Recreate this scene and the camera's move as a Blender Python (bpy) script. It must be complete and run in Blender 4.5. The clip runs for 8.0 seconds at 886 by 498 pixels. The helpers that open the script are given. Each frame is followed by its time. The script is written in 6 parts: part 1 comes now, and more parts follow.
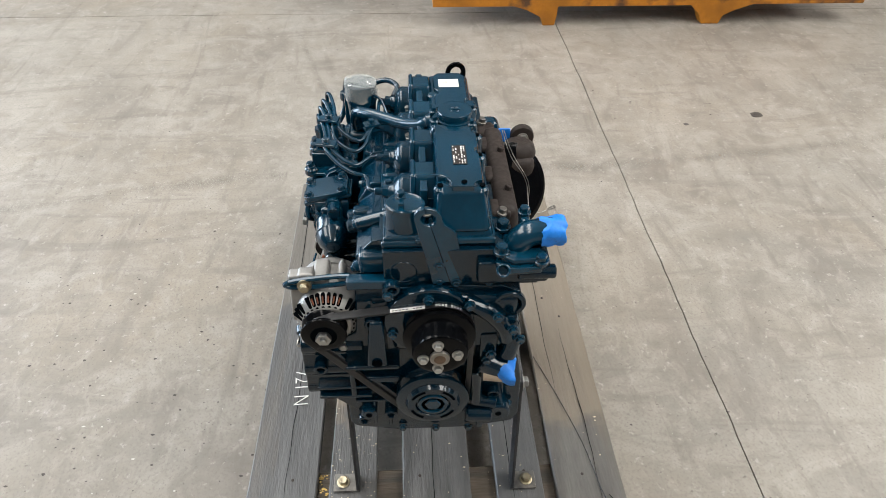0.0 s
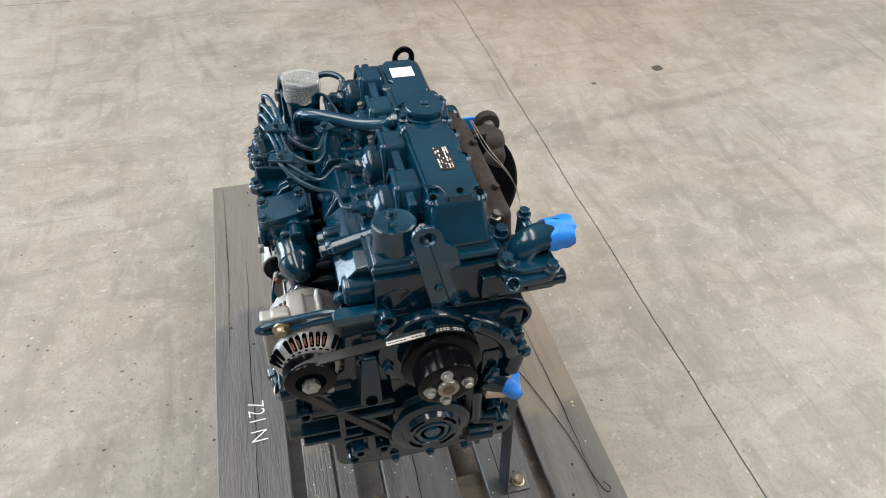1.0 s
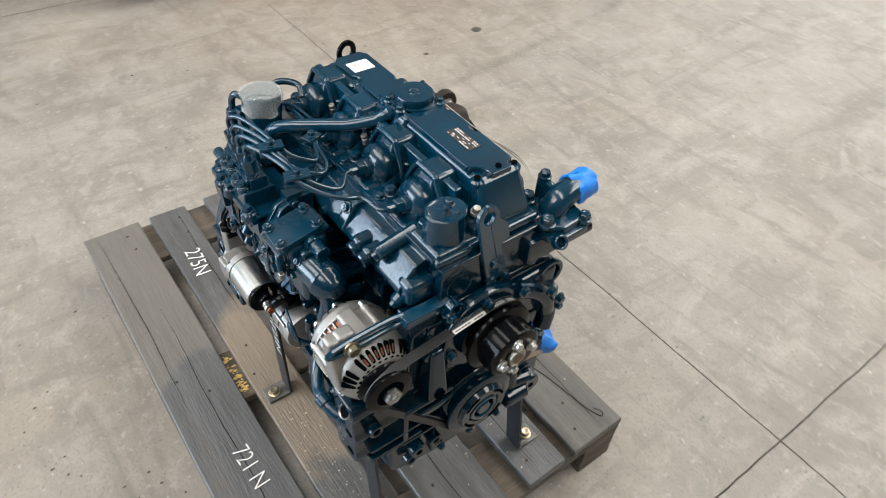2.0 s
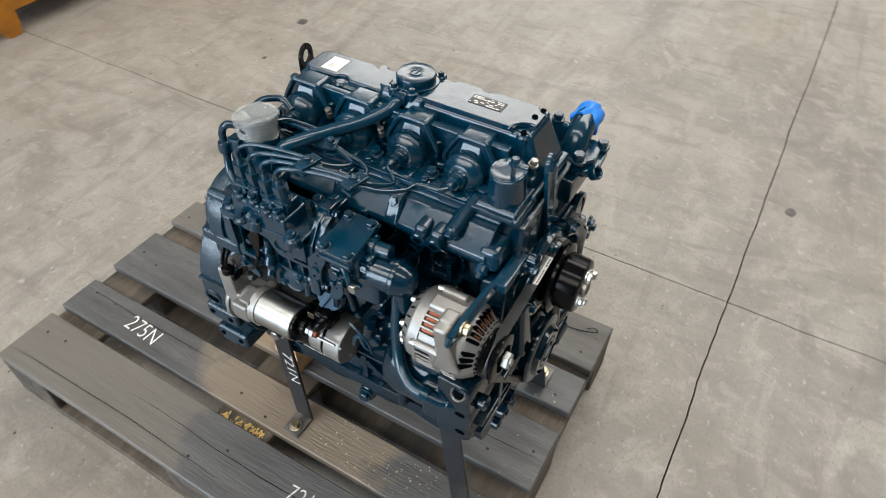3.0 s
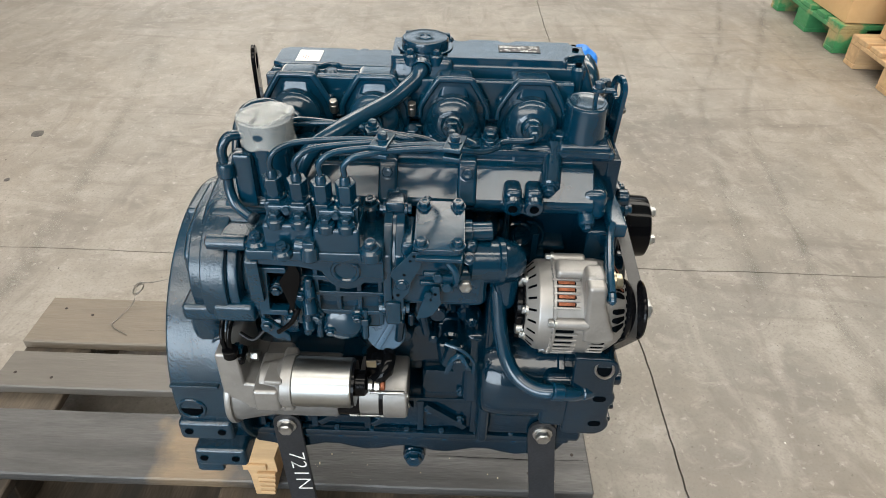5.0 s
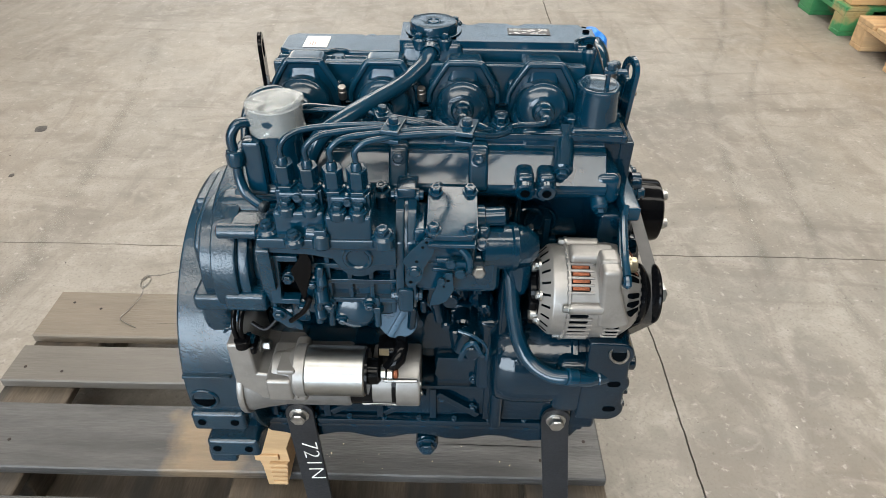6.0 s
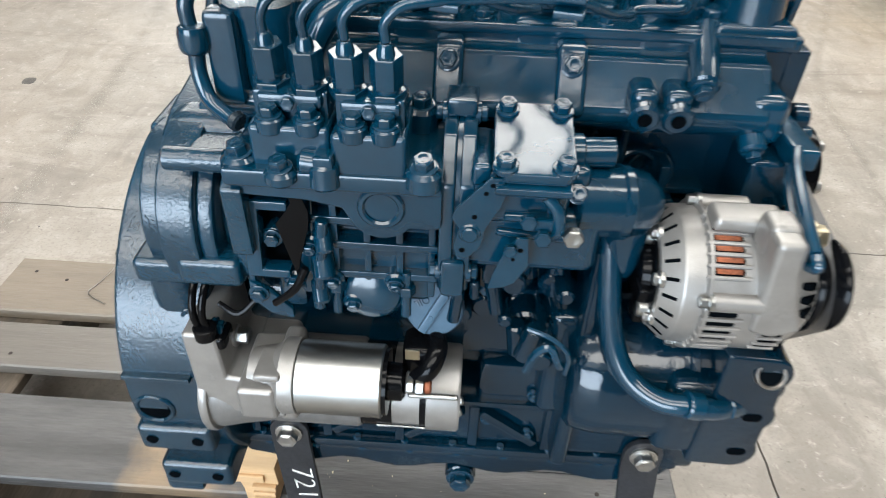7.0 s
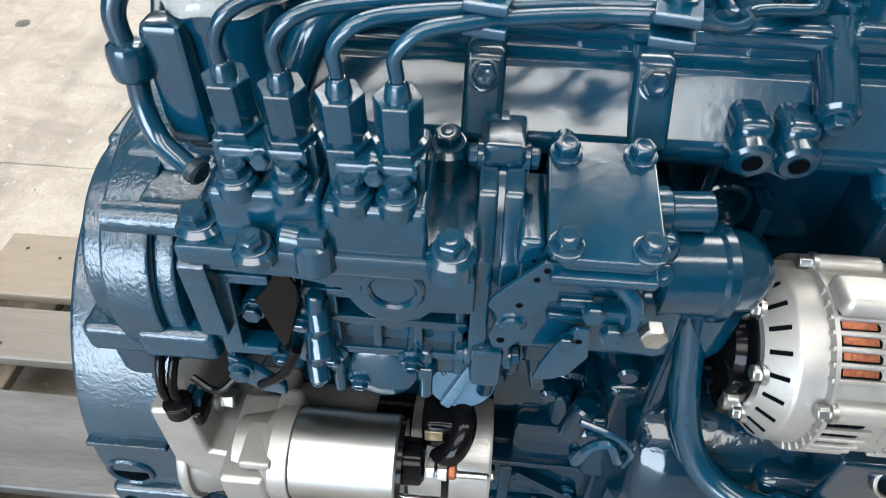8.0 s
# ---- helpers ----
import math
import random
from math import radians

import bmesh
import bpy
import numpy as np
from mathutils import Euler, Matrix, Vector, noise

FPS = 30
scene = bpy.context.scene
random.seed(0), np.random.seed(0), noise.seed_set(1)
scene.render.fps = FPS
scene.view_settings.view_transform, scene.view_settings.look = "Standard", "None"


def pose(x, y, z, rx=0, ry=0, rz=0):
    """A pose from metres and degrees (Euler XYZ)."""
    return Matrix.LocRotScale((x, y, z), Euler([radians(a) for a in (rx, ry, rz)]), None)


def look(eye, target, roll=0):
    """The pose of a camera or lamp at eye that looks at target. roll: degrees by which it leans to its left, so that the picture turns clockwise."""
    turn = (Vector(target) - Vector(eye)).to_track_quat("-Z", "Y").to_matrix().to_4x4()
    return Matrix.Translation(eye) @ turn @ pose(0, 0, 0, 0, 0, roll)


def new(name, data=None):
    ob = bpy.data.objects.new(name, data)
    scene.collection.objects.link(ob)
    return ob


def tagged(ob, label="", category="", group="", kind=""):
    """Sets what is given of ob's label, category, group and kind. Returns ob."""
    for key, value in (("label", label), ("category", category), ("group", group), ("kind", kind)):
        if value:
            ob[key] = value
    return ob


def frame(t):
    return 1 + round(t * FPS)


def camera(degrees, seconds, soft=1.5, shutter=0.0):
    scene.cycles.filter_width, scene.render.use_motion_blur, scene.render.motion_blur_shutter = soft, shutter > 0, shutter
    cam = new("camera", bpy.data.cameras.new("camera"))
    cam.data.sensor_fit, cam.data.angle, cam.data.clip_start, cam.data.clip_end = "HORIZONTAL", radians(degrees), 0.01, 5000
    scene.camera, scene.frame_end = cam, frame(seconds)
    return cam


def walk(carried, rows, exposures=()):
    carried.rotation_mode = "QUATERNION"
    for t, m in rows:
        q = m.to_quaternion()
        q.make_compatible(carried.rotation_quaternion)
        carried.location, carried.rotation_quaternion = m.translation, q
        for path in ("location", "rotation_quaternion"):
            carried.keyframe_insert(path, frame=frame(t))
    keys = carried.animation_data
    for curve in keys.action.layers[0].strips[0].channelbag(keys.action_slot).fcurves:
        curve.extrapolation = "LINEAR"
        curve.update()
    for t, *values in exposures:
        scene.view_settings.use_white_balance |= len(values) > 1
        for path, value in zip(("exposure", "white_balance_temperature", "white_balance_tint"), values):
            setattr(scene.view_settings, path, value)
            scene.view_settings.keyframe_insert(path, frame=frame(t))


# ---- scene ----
cam = camera(67.8, 8.0, soft=0.85, shutter=0.35)
PATH = [
    (0, (-0.031, -0.636, 1.452), (0.056, 0.861, 0.128), 0.7),
    (0.5, (-0.065, -0.587, 1.441), (0.101, 0.881, 0.094), 1.3),
    (1, (-0.154, -0.484, 1.42), (0.251, 0.897, 0.03), 2.6),
    (1.5, (-0.262, -0.411, 1.418), (0.333, 0.869, 0.001), 3.7),
    (1.7, (-0.329, -0.388, 1.417), (0.399, 0.824, 0.002), 3.9),
    (2.8, (-0.636, -0.21, 1.394), (0.554, 0.587, -0.002), 2.1),
    (3, (-0.659, -0.143, 1.402), (0.562, 0.56, -0.017), 0.6),
    (3.5, (-0.745, 0.025, 1.405), (0.608, 0.447, -0.006), 1.0),
    (4, (-0.851, 0.186, 1.408), (0.642, 0.364, 0.089), -1.0),
    (4.5, (-0.795, 0.258, 1.284), (0.758, 0.267, 0.025), 2.6),
    (4.7, (-0.761, 0.27, 1.225), (0.832, 0.266, 0.015), 2.4),
    (5.8, (-0.749, 0.277, 1.174), (0.841, 0.301, -0.04), 0.7),
    (6, (-0.752, 0.283, 1.185), (0.83, 0.299, -0.038), 0.8),
    (6.5, (-0.713, 0.297, 1.104), (0.894, 0.352, -0.086), 1.8),
    (7, (-0.566, 0.324, 1.004), (0.996, 0.377, -0.243), 2.3),
    (7.5, (-0.467, 0.343, 0.963), (1.06, 0.426, -0.326), 0.9),
    (8, (-0.423, 0.34, 0.994), (0.998, 0.434, -0.41), 1.4),
]
EXPOSURES = [(0.0, -0.09, 6370, 10), (1.5, -0.04, 6420, 10), (3.0, -0.40, 6450, 10), (4.5, -0.33, 6750, 10), (6.0, -0.26, 6650, 10), (6.6, -0.03, 6450, 10), (7.2, 0.25, 6380, 10), (8.0, 0.50, 6320, 10)]
walk(cam, [(t, look(eye, target, roll)) for t, eye, target, roll in PATH], exposures=EXPOSURES)

# ---- world, light, exposure ----
world = bpy.data.worlds.new("world")
scene.world = world
world.use_nodes = True
sky = world.node_tree.nodes.new("ShaderNodeTexSky")
sky.sky_type, sky.sun_disc, sky.sun_elevation, sky.sun_rotation = "NISHITA", False, radians(42), radians(60)
back = world.node_tree.nodes["Background"]
back.inputs["Strength"].default_value = 0.1
world.node_tree.links.new(sky.outputs[0], back.inputs[0])


def area_lamp(name, at, to, size_x, size_y, watts, tint):
    lamp = bpy.data.lights.new(name, "AREA")
    lamp.shape, lamp.size, lamp.size_y, lamp.energy, lamp.color = "RECTANGLE", size_x, size_y, watts, tint
    ob = new(name, lamp)
    ob.matrix_world = look(at, to)
    return ob


# roof lights (x, width, from y, to y, watts), glazing in the west wall, a gate and a high window band in the east wall
ROOF = 7.0
SKYLIGHTS = ((-6.0, 3.6, -2.5, 8.0, 980), (-1.7, 1.0, -6.0, 6.0, 400), (4.95, 2.8, -7.0, 3.0, 880), (9.0, 2.4, -4.0, 8.0, 820))
for sx, wide, ya, yb, watts in SKYLIGHTS:
    mid = (ya + yb) / 2
    area_lamp("skylight_lamp", (sx, mid, ROOF + 0.1), (sx, mid, 0), wide, yb - ya, watts, (1.0, 0.96, 0.88))
area_lamp("gate_lamp", (13.9, 5.5, 3.0), (0, 5.5, 2.6), 5.0, 4.0, 180, (1.0, 0.93, 0.82))
area_lamp("window_lamp", (13.9, 0.0, 6.0), (0, 0.0, 4.0), 14.0, 1.4, 150, (0.86, 0.95, 1.0))
area_lamp("glazing_lamp", (-10.9, 6.0, 2.8), (0, 6.0, 2.2), 10.0, 5.3, 2200, (0.74, 0.87, 1.0))


# ---- materials ----
def material(name, colour, rough=0.5, metal=0.0, vary=0.15, scale=12.0, bump=0.0, bump_scale=200.0, coat=0.0, second=None, mask=(0.55, 0.65), mask_scale=6.0, spec=0.5, alpha=1.0, stretch=None):
    """Principled, with colour varied at two scales, an optional second colour by a noise mask, and a fine relief."""
    m = bpy.data.materials.new(name)
    m.use_nodes = True
    n, l = m.node_tree.nodes, m.node_tree.links
    p = n["Principled BSDF"]
    p.inputs["Roughness"].default_value, p.inputs["Metallic"].default_value = rough, metal
    p.inputs["Coat Weight"].default_value, p.inputs["Coat Roughness"].default_value = coat, 0.10
    p.inputs["Specular IOR Level"].default_value, p.inputs["Alpha"].default_value = spec, alpha
    tc = n.new("ShaderNodeTexCoord")
    src = tc.outputs["Object"]
    if stretch:
        mp = n.new("ShaderNodeMapping")
        mp.inputs["Scale"].default_value = stretch
        l.new(src, mp.inputs["Vector"])
        src = mp.outputs["Vector"]

    def noise_at(s, detail=4.0):
        t = n.new("ShaderNodeTexNoise")
        t.inputs["Scale"].default_value, t.inputs["Detail"].default_value = s, detail
        l.new(src, t.inputs["Vector"])
        return t.outputs["Fac"]

    def ramp(fac, lo, hi, a=0.0, b=1.0):
        r = n.new("ShaderNodeMapRange")
        r.inputs["From Min"].default_value, r.inputs["From Max"].default_value = lo, hi
        r.inputs["To Min"].default_value, r.inputs["To Max"].default_value = a, b
        l.new(fac, r.inputs["Value"])
        return r.outputs["Result"]

    def mix(fac, a, b, blend="MIX"):
        x = n.new("ShaderNodeMix")
        x.data_type, x.blend_type = "RGBA", blend
        for sock, val in ((0, fac), (6, a), (7, b)):
            if isinstance(val, (float, int)):
                x.inputs[sock].default_value = val
            elif isinstance(val, tuple):
                x.inputs[sock].default_value = (*val, 1.0)
            else:
                l.new(val, x.inputs[sock])
        return x.outputs[2]

    big, small = noise_at(scale), noise_at(scale * 9.0, 6.0)
    dark = tuple(c * (1 - vary * 1.6) for c in colour)
    light = tuple(min(1.0, c * (1 + vary)) for c in colour)
    col = mix(ramp(big, 0.3, 0.7), dark, light)
    col = mix(ramp(small, 0.35, 0.7, 0.0, vary * 1.5), col, dark)
    if second:
        fac = ramp(noise_at(mask_scale, 7.0), mask[0], mask[1])
        col = mix(fac, col, mix(ramp(small, 0.3, 0.7), tuple(c * 0.75 for c in second), second))
    l.new(col, p.inputs["Base Color"])
    if rough < 0.9 and metal < 0.5:
        l.new(ramp(small, 0.3, 0.7, rough * 0.85, min(1.0, rough * 1.2)), p.inputs["Roughness"])
    if bump:
        b = n.new("ShaderNodeBump")
        b.inputs["Strength"].default_value, b.inputs["Distance"].default_value = 1.0, bump
        l.new(noise_at(bump_scale, 3.0), b.inputs["Height"])
        l.new(b.outputs["Normal"], p.inputs["Normal"])
    return m


# same engine paint as below, darkened for the shade on front and lower castings
PAINT_SHADED = material("engine_paint_shaded", (0.0006, 0.0142, 0.0285), 0.09, vary=0.28, scale=9, bump=0.00036, bump_scale=130, spec=0.46, coat=0.1)
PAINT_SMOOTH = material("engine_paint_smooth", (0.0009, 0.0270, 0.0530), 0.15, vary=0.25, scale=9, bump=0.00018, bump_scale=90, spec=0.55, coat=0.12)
PAINT_CAST = material("engine_paint_cast", (0.0010, 0.0250, 0.0480), 0.19, vary=0.25, scale=9, bump=0.00060, bump_scale=330, spec=0.55, coat=0.15)
BLACK = material("black_paint", (0.0025, 0.0028, 0.0035), 0.12, vary=0.2, scale=20, bump=0.00006, bump_scale=300, spec=0.12)
HOSE = material("hose_rubber", (0.010, 0.018, 0.025), 0.28, vary=0.2, scale=40, spec=0.4)
RUBBER = material("belt_rubber", (0.018, 0.018, 0.019), 0.38, spec=0.5, vary=0.25, scale=40, bump=0.0002, bump_scale=600)
# near-black: painted shade for holes and recesses, also cracks and black print
SHADE_AND_PRINT = material("shade_and_print_black", (0.002, 0.003, 0.004), 0.8, spec=0.0, vary=0.2, scale=30)
ALU = material("cast_aluminium", (0.285, 0.276, 0.264), 0.42, metal=0.65, vary=0.10, scale=40, bump=0.00012, bump_scale=700, second=(0.30, 0.292, 0.28), mask=(0.56, 0.75), mask_scale=50)
ZINC = material("zinc_steel", (0.36, 0.365, 0.355), 0.33, metal=1.0, vary=0.08, scale=40)
ZINC_BOLT = material("zinc_bolt", (0.50, 0.50, 0.49), 0.3, metal=1.0, vary=0.12, scale=60)
ZINC_YELLOW = material("passivated_zinc", (0.38, 0.335, 0.24), 0.3, metal=1.0, vary=0.12, scale=60)
STEEL = material("bare_steel", (0.30, 0.285, 0.265), 0.38, metal=1.0, vary=0.15, scale=60)
COPPER = material("copper_winding", (0.24, 0.075, 0.034), 0.4, metal=0.6, vary=0.35, scale=120, bump=0.0006, bump_scale=420)
IRON = material("manifold_iron", (0.034, 0.026, 0.023), 0.62, spec=0.25, vary=0.25, scale=14, bump=0.0005, bump_scale=260)
TAPE = material("blue_tape", (0.010, 0.20, 0.72), 0.5, vary=0.18, scale=30, bump=0.0008, bump_scale=90)
STICKER = material("white_sticker", (0.72, 0.70, 0.66), 0.45, vary=0.05, scale=30)
PLATE = material("black_plate", (0.02, 0.014, 0.012), 0.35, vary=0.15, scale=30)
INK = material("print_white", (0.7, 0.69, 0.66), 0.5, vary=0.1, scale=50)
INK_RED = material("print_brown", (0.16, 0.03, 0.02), 0.5, vary=0.1, scale=50)
CHALK = material("chalk_marker", (0.75, 0.75, 0.73), 0.8, vary=0.15, scale=150)


def bare_band(m, y0, y1, colour):
    """Lets bare wood show along a stretch of a painted board, with a ragged edge."""
    n, l = m.node_tree.nodes, m.node_tree.links
    p = n["Principled BSDF"]
    was = p.inputs["Base Color"].links[0].from_socket
    tc, sep = n.new("ShaderNodeTexCoord"), n.new("ShaderNodeSeparateXYZ")
    l.new(tc.outputs["Object"], sep.inputs[0])
    t = n.new("ShaderNodeTexNoise")
    t.inputs["Scale"].default_value, t.inputs["Detail"].default_value = 7.0, 8.0
    l.new(tc.outputs["Object"], t.inputs["Vector"])
    a = n.new("ShaderNodeMath")
    a.operation = "MULTIPLY_ADD"
    a.inputs[1].default_value, a.inputs[2].default_value = 0.35, -0.175
    l.new(t.outputs["Fac"], a.inputs[0])
    s = n.new("ShaderNodeMath")
    l.new(sep.outputs["Y"], s.inputs[0])
    l.new(a.outputs[0], s.inputs[1])
    d = n.new("ShaderNodeMath")
    d.operation = "SUBTRACT"
    d.inputs[1].default_value = (y0 + y1) / 2
    l.new(s.outputs[0], d.inputs[0])
    b = n.new("ShaderNodeMath")
    b.operation = "ABSOLUTE"
    l.new(d.outputs[0], b.inputs[0])
    r = n.new("ShaderNodeMapRange")
    half = (y1 - y0) / 2
    r.inputs["From Min"].default_value, r.inputs["From Max"].default_value = half + 0.02, half - 0.03
    r.inputs["To Max"].default_value = 0.85
    l.new(b.outputs[0], r.inputs["Value"])
    grain = n.new("ShaderNodeTexNoise")
    grain.inputs["Scale"].default_value, grain.inputs["Detail"].default_value = 9.0, 8.0
    mp = n.new("ShaderNodeMapping")
    mp.inputs["Scale"].default_value = (9.0, 0.8, 9.0)
    l.new(tc.outputs["Object"], mp.inputs["Vector"])
    l.new(mp.outputs["Vector"], grain.inputs["Vector"])
    c = n.new("ShaderNodeMix")
    c.data_type = "RGBA"
    c.inputs[6].default_value, c.inputs[7].default_value = (*[v * 0.6 for v in colour], 1), (*colour, 1)
    l.new(grain.outputs["Fac"], c.inputs[0])
    x = n.new("ShaderNodeMix")
    x.data_type = "RGBA"
    l.new(r.outputs["Result"], x.inputs[0])
    l.new(was, x.inputs[6])
    l.new(c.outputs[2], x.inputs[7])
    l.new(x.outputs[2], p.inputs["Base Color"])
    return m


WOOD_PAINTED = bare_band(material("grey_stained_wood", (0.086, 0.086, 0.088), 0.46, vary=0.22, scale=5, bump=0.0011, bump_scale=40, second=(0.15, 0.118, 0.088), mask=(0.60, 0.76), mask_scale=1.2, stretch=(6.0, 0.7, 6.0)), 0.66, 1.5, (0.158, 0.143, 0.124))
WOOD_MIXED = bare_band(material("half_stained_wood", (0.084, 0.083, 0.083), 0.5, vary=0.28, scale=5, bump=0.0018, bump_scale=40, stretch=(6.0, 0.7, 6.0)), 0.26, 0.76, (0.235, 0.185, 0.135))
WOOD_MIXED_PALE = bare_band(material("half_stained_wood", (0.084, 0.083, 0.083), 0.5, vary=0.28, scale=5, bump=0.0018, bump_scale=40, stretch=(6.0, 0.7, 6.0)), 0.66, 0.76, (0.30, 0.22, 0.14))
WOOD_WORN = bare_band(material("worn_stained_wood", (0.100, 0.094, 0.087), 0.55, vary=0.25, scale=5, bump=0.0014, bump_scale=40, second=(0.175, 0.140, 0.102), mask=(0.50, 0.70), mask_scale=1.4, stretch=(6.0, 0.7, 6.0)), 0.22, 1.3, (0.215, 0.178, 0.136))
WOOD_RAW = material("raw_pine", (0.098, 0.078, 0.058), 0.7, vary=0.3, scale=5, bump=0.001, bump_scale=40, second=(0.050, 0.045, 0.040), mask=(0.48, 0.62), mask_scale=3.0, stretch=(0.8, 6.0, 6.0))
WOOD_BLOCK = material("pale_timber", (0.55, 0.36, 0.19), 0.65, vary=0.15, scale=5, bump=0.0008, bump_scale=60, stretch=(6.0, 1.0, 6.0))
LEG = material("leg_black_steel", (0.016, 0.018, 0.022), 0.42, vary=0.2, scale=25, bump=0.0002, bump_scale=300)
LEG_FOOT = material("worn_leg_steel", (0.15, 0.142, 0.13), 0.38, metal=0.4, vary=0.3, scale=25, bump=0.0002, bump_scale=300, second=(0.04, 0.04, 0.042), mask=(0.5, 0.68), mask_scale=30)
YELLOW = material("yellow_paint", (0.47, 0.175, 0.010), 0.5, vary=0.25, scale=5, bump=0.0006, bump_scale=60, second=(0.10, 0.045, 0.02), mask=(0.55, 0.66), mask_scale=7.0)
GREEN = material("green_paint", (0.050, 0.27, 0.10), 0.55, vary=0.25, scale=6, second=(0.42, 0.33, 0.15), mask=(0.53, 0.62), mask_scale=6)
CARD = material("cardboard", (0.60, 0.38, 0.18), 0.8, vary=0.1, scale=3)
WALL = material("hall_wall", (0.10, 0.10, 0.097), 0.7, vary=0.08, scale=1)
CEILING = material("hall_ceiling", (0.66, 0.65, 0.62), 0.7, vary=0.08, scale=1)


def concrete():
    m = material("concrete", (0.234, 0.218, 0.194), 0.5, vary=0.10, scale=0.9, bump=0.0005, bump_scale=35, second=(0.169, 0.156, 0.137), spec=0.35, mask=(0.45, 0.70), mask_scale=0.8)
    n, l = m.node_tree.nodes, m.node_tree.links
    p = n["Principled BSDF"]
    was = p.inputs["Base Color"].links[0].from_socket
    tc = n.new("ShaderNodeTexCoord")
    # cloudy patches, trowel sweeps, worn grey film, chips and grit; rows of scale, stretch, distortion, thresholds, colour, amount
    for scale, stretch, bend, lo, hi, colour, amount in (
        (0.55, (1, 1, 1), 0.8, 0.42, 0.66, (0.273, 0.232, 0.183), 0.78),
        (1.5, (1, 1, 1), 1.0, 0.42, 0.66, (0.305, 0.279, 0.247), 0.78),
        (2.1, (1, 0.6, 1), 1.6, 0.46, 0.68, (0.173, 0.153, 0.131), 0.65),
        (5.0, (0.6, 1, 1), 1.4, 0.50, 0.68, (0.321, 0.294, 0.262), 0.62),
        (3.4, (0.3, 1.6, 1), 2.2, 0.54, 0.66, (0.144, 0.126, 0.110), 0.44),
        (2.9, (1.7, 0.28, 1), 2.6, 0.55, 0.66, (0.144, 0.126, 0.110), 0.44),
        (9.0, (1, 1, 1), 1.0, 0.52, 0.70, (0.158, 0.141, 0.121), 0.49),
        (17.0, (1, 0.7, 1), 0.8, 0.54, 0.70, (0.335, 0.307, 0.274), 0.50),
        (40.0, (1, 1, 1), 0.3, 0.60, 0.70, (0.384, 0.354, 0.324), 0.68),
        (28.0, (1, 1, 1), 0.3, 0.67, 0.73, (0.077, 0.067, 0.059), 0.78),
        (70.0, (1, 1, 1), 0.0, 0.63, 0.70, (0.077, 0.067, 0.059), 0.65),
        (130.0, (1, 1, 1), 0.0, 0.50, 0.72, (0.153, 0.135, 0.116), 0.65),
    ):
        mp = n.new("ShaderNodeMapping")
        mp.inputs["Scale"].default_value, mp.inputs["Rotation"].default_value = stretch, (0, 0, scale)
        t = n.new("ShaderNodeTexNoise")
        t.inputs["Scale"].default_value, t.inputs["Detail"].default_value, t.inputs["Distortion"].default_value = scale, 9.0, bend
        t.inputs["Roughness"].default_value = 0.62
        r = n.new("ShaderNodeMapRange")
        r.inputs["From Min"].default_value, r.inputs["From Max"].default_value, r.inputs["To Max"].default_value = lo, hi, amount
        x = n.new("ShaderNodeMix")
        x.data_type = "RGBA"
        x.inputs[7].default_value = (*colour, 1)
        l.new(tc.outputs["Object"], mp.inputs["Vector"])
        l.new(mp.outputs["Vector"], t.inputs["Vector"])
        l.new(t.outputs["Fac"], r.inputs["Value"])
        l.new(r.outputs["Result"], x.inputs[0])
        l.new(was, x.inputs[6])
        was = x.outputs[2]
    l.new(was, p.inputs["Base Color"])
    return m


CONCRETE = concrete()
SKID = material("tyre_mark", (0.10, 0.092, 0.08), 0.5, vary=0.2, scale=6)
skid_n, skid_l = SKID.node_tree.nodes, SKID.node_tree.links
skid_t, skid_r = skid_n.new("ShaderNodeTexNoise"), skid_n.new("ShaderNodeMapRange")
skid_t.inputs["Scale"].default_value, skid_t.inputs["Detail"].default_value = 7.0, 8.0
skid_r.inputs["From Min"].default_value, skid_r.inputs["From Max"].default_value, skid_r.inputs["To Max"].default_value = 0.32, 0.72, 1.1
skid_l.new(skid_n["Texture Coordinate"].outputs["Object"], skid_t.inputs["Vector"])
skid_l.new(skid_t.outputs["Fac"], skid_r.inputs["Value"])
skid_x, skid_w, skid_m = skid_n.new("ShaderNodeSeparateXYZ"), skid_n.new("ShaderNodeFloatCurve"), skid_n.new("ShaderNodeMath")
skid_l.new(skid_n["Texture Coordinate"].outputs["UV"], skid_x.inputs[0])
for at, high in ((0.3, 0.16), (0.5, 0.24), (0.7, 0.16)):
    skid_w.mapping.curves[0].points.new(at, high)
skid_w.mapping.curves[0].points[0].location, skid_w.mapping.curves[0].points[-1].location = (0.0, 0.0), (1.0, 0.0)
skid_w.mapping.update()
skid_l.new(skid_x.outputs["X"], skid_w.inputs["Value"])
skid_m.operation = "MULTIPLY"
skid_l.new(skid_w.outputs[0], skid_m.inputs[0])
skid_l.new(skid_r.outputs["Result"], skid_m.inputs[1])
skid_l.new(skid_m.outputs[0], skid_n["Principled BSDF"].inputs["Alpha"])
FILM = bpy.data.materials.new("clear_film")
FILM.use_nodes = True
film_p = FILM.node_tree.nodes["Principled BSDF"]
film_p.inputs["Base Color"].default_value = (0.62, 0.63, 0.60, 1)
film_p.inputs["Roughness"].default_value, film_p.inputs["Alpha"].default_value = 0.12, 0.34
film_p.inputs["Coat Weight"].default_value = 0.6


# ---- shaping ----
def merge(bm, tmp, m=None):
    if m is not None:
        bmesh.ops.transform(tmp, matrix=m, verts=tmp.verts)
    me = bpy.data.meshes.new("tmp")
    tmp.to_mesh(me)
    tmp.free()
    bm.from_mesh(me)
    bpy.data.meshes.remove(me)


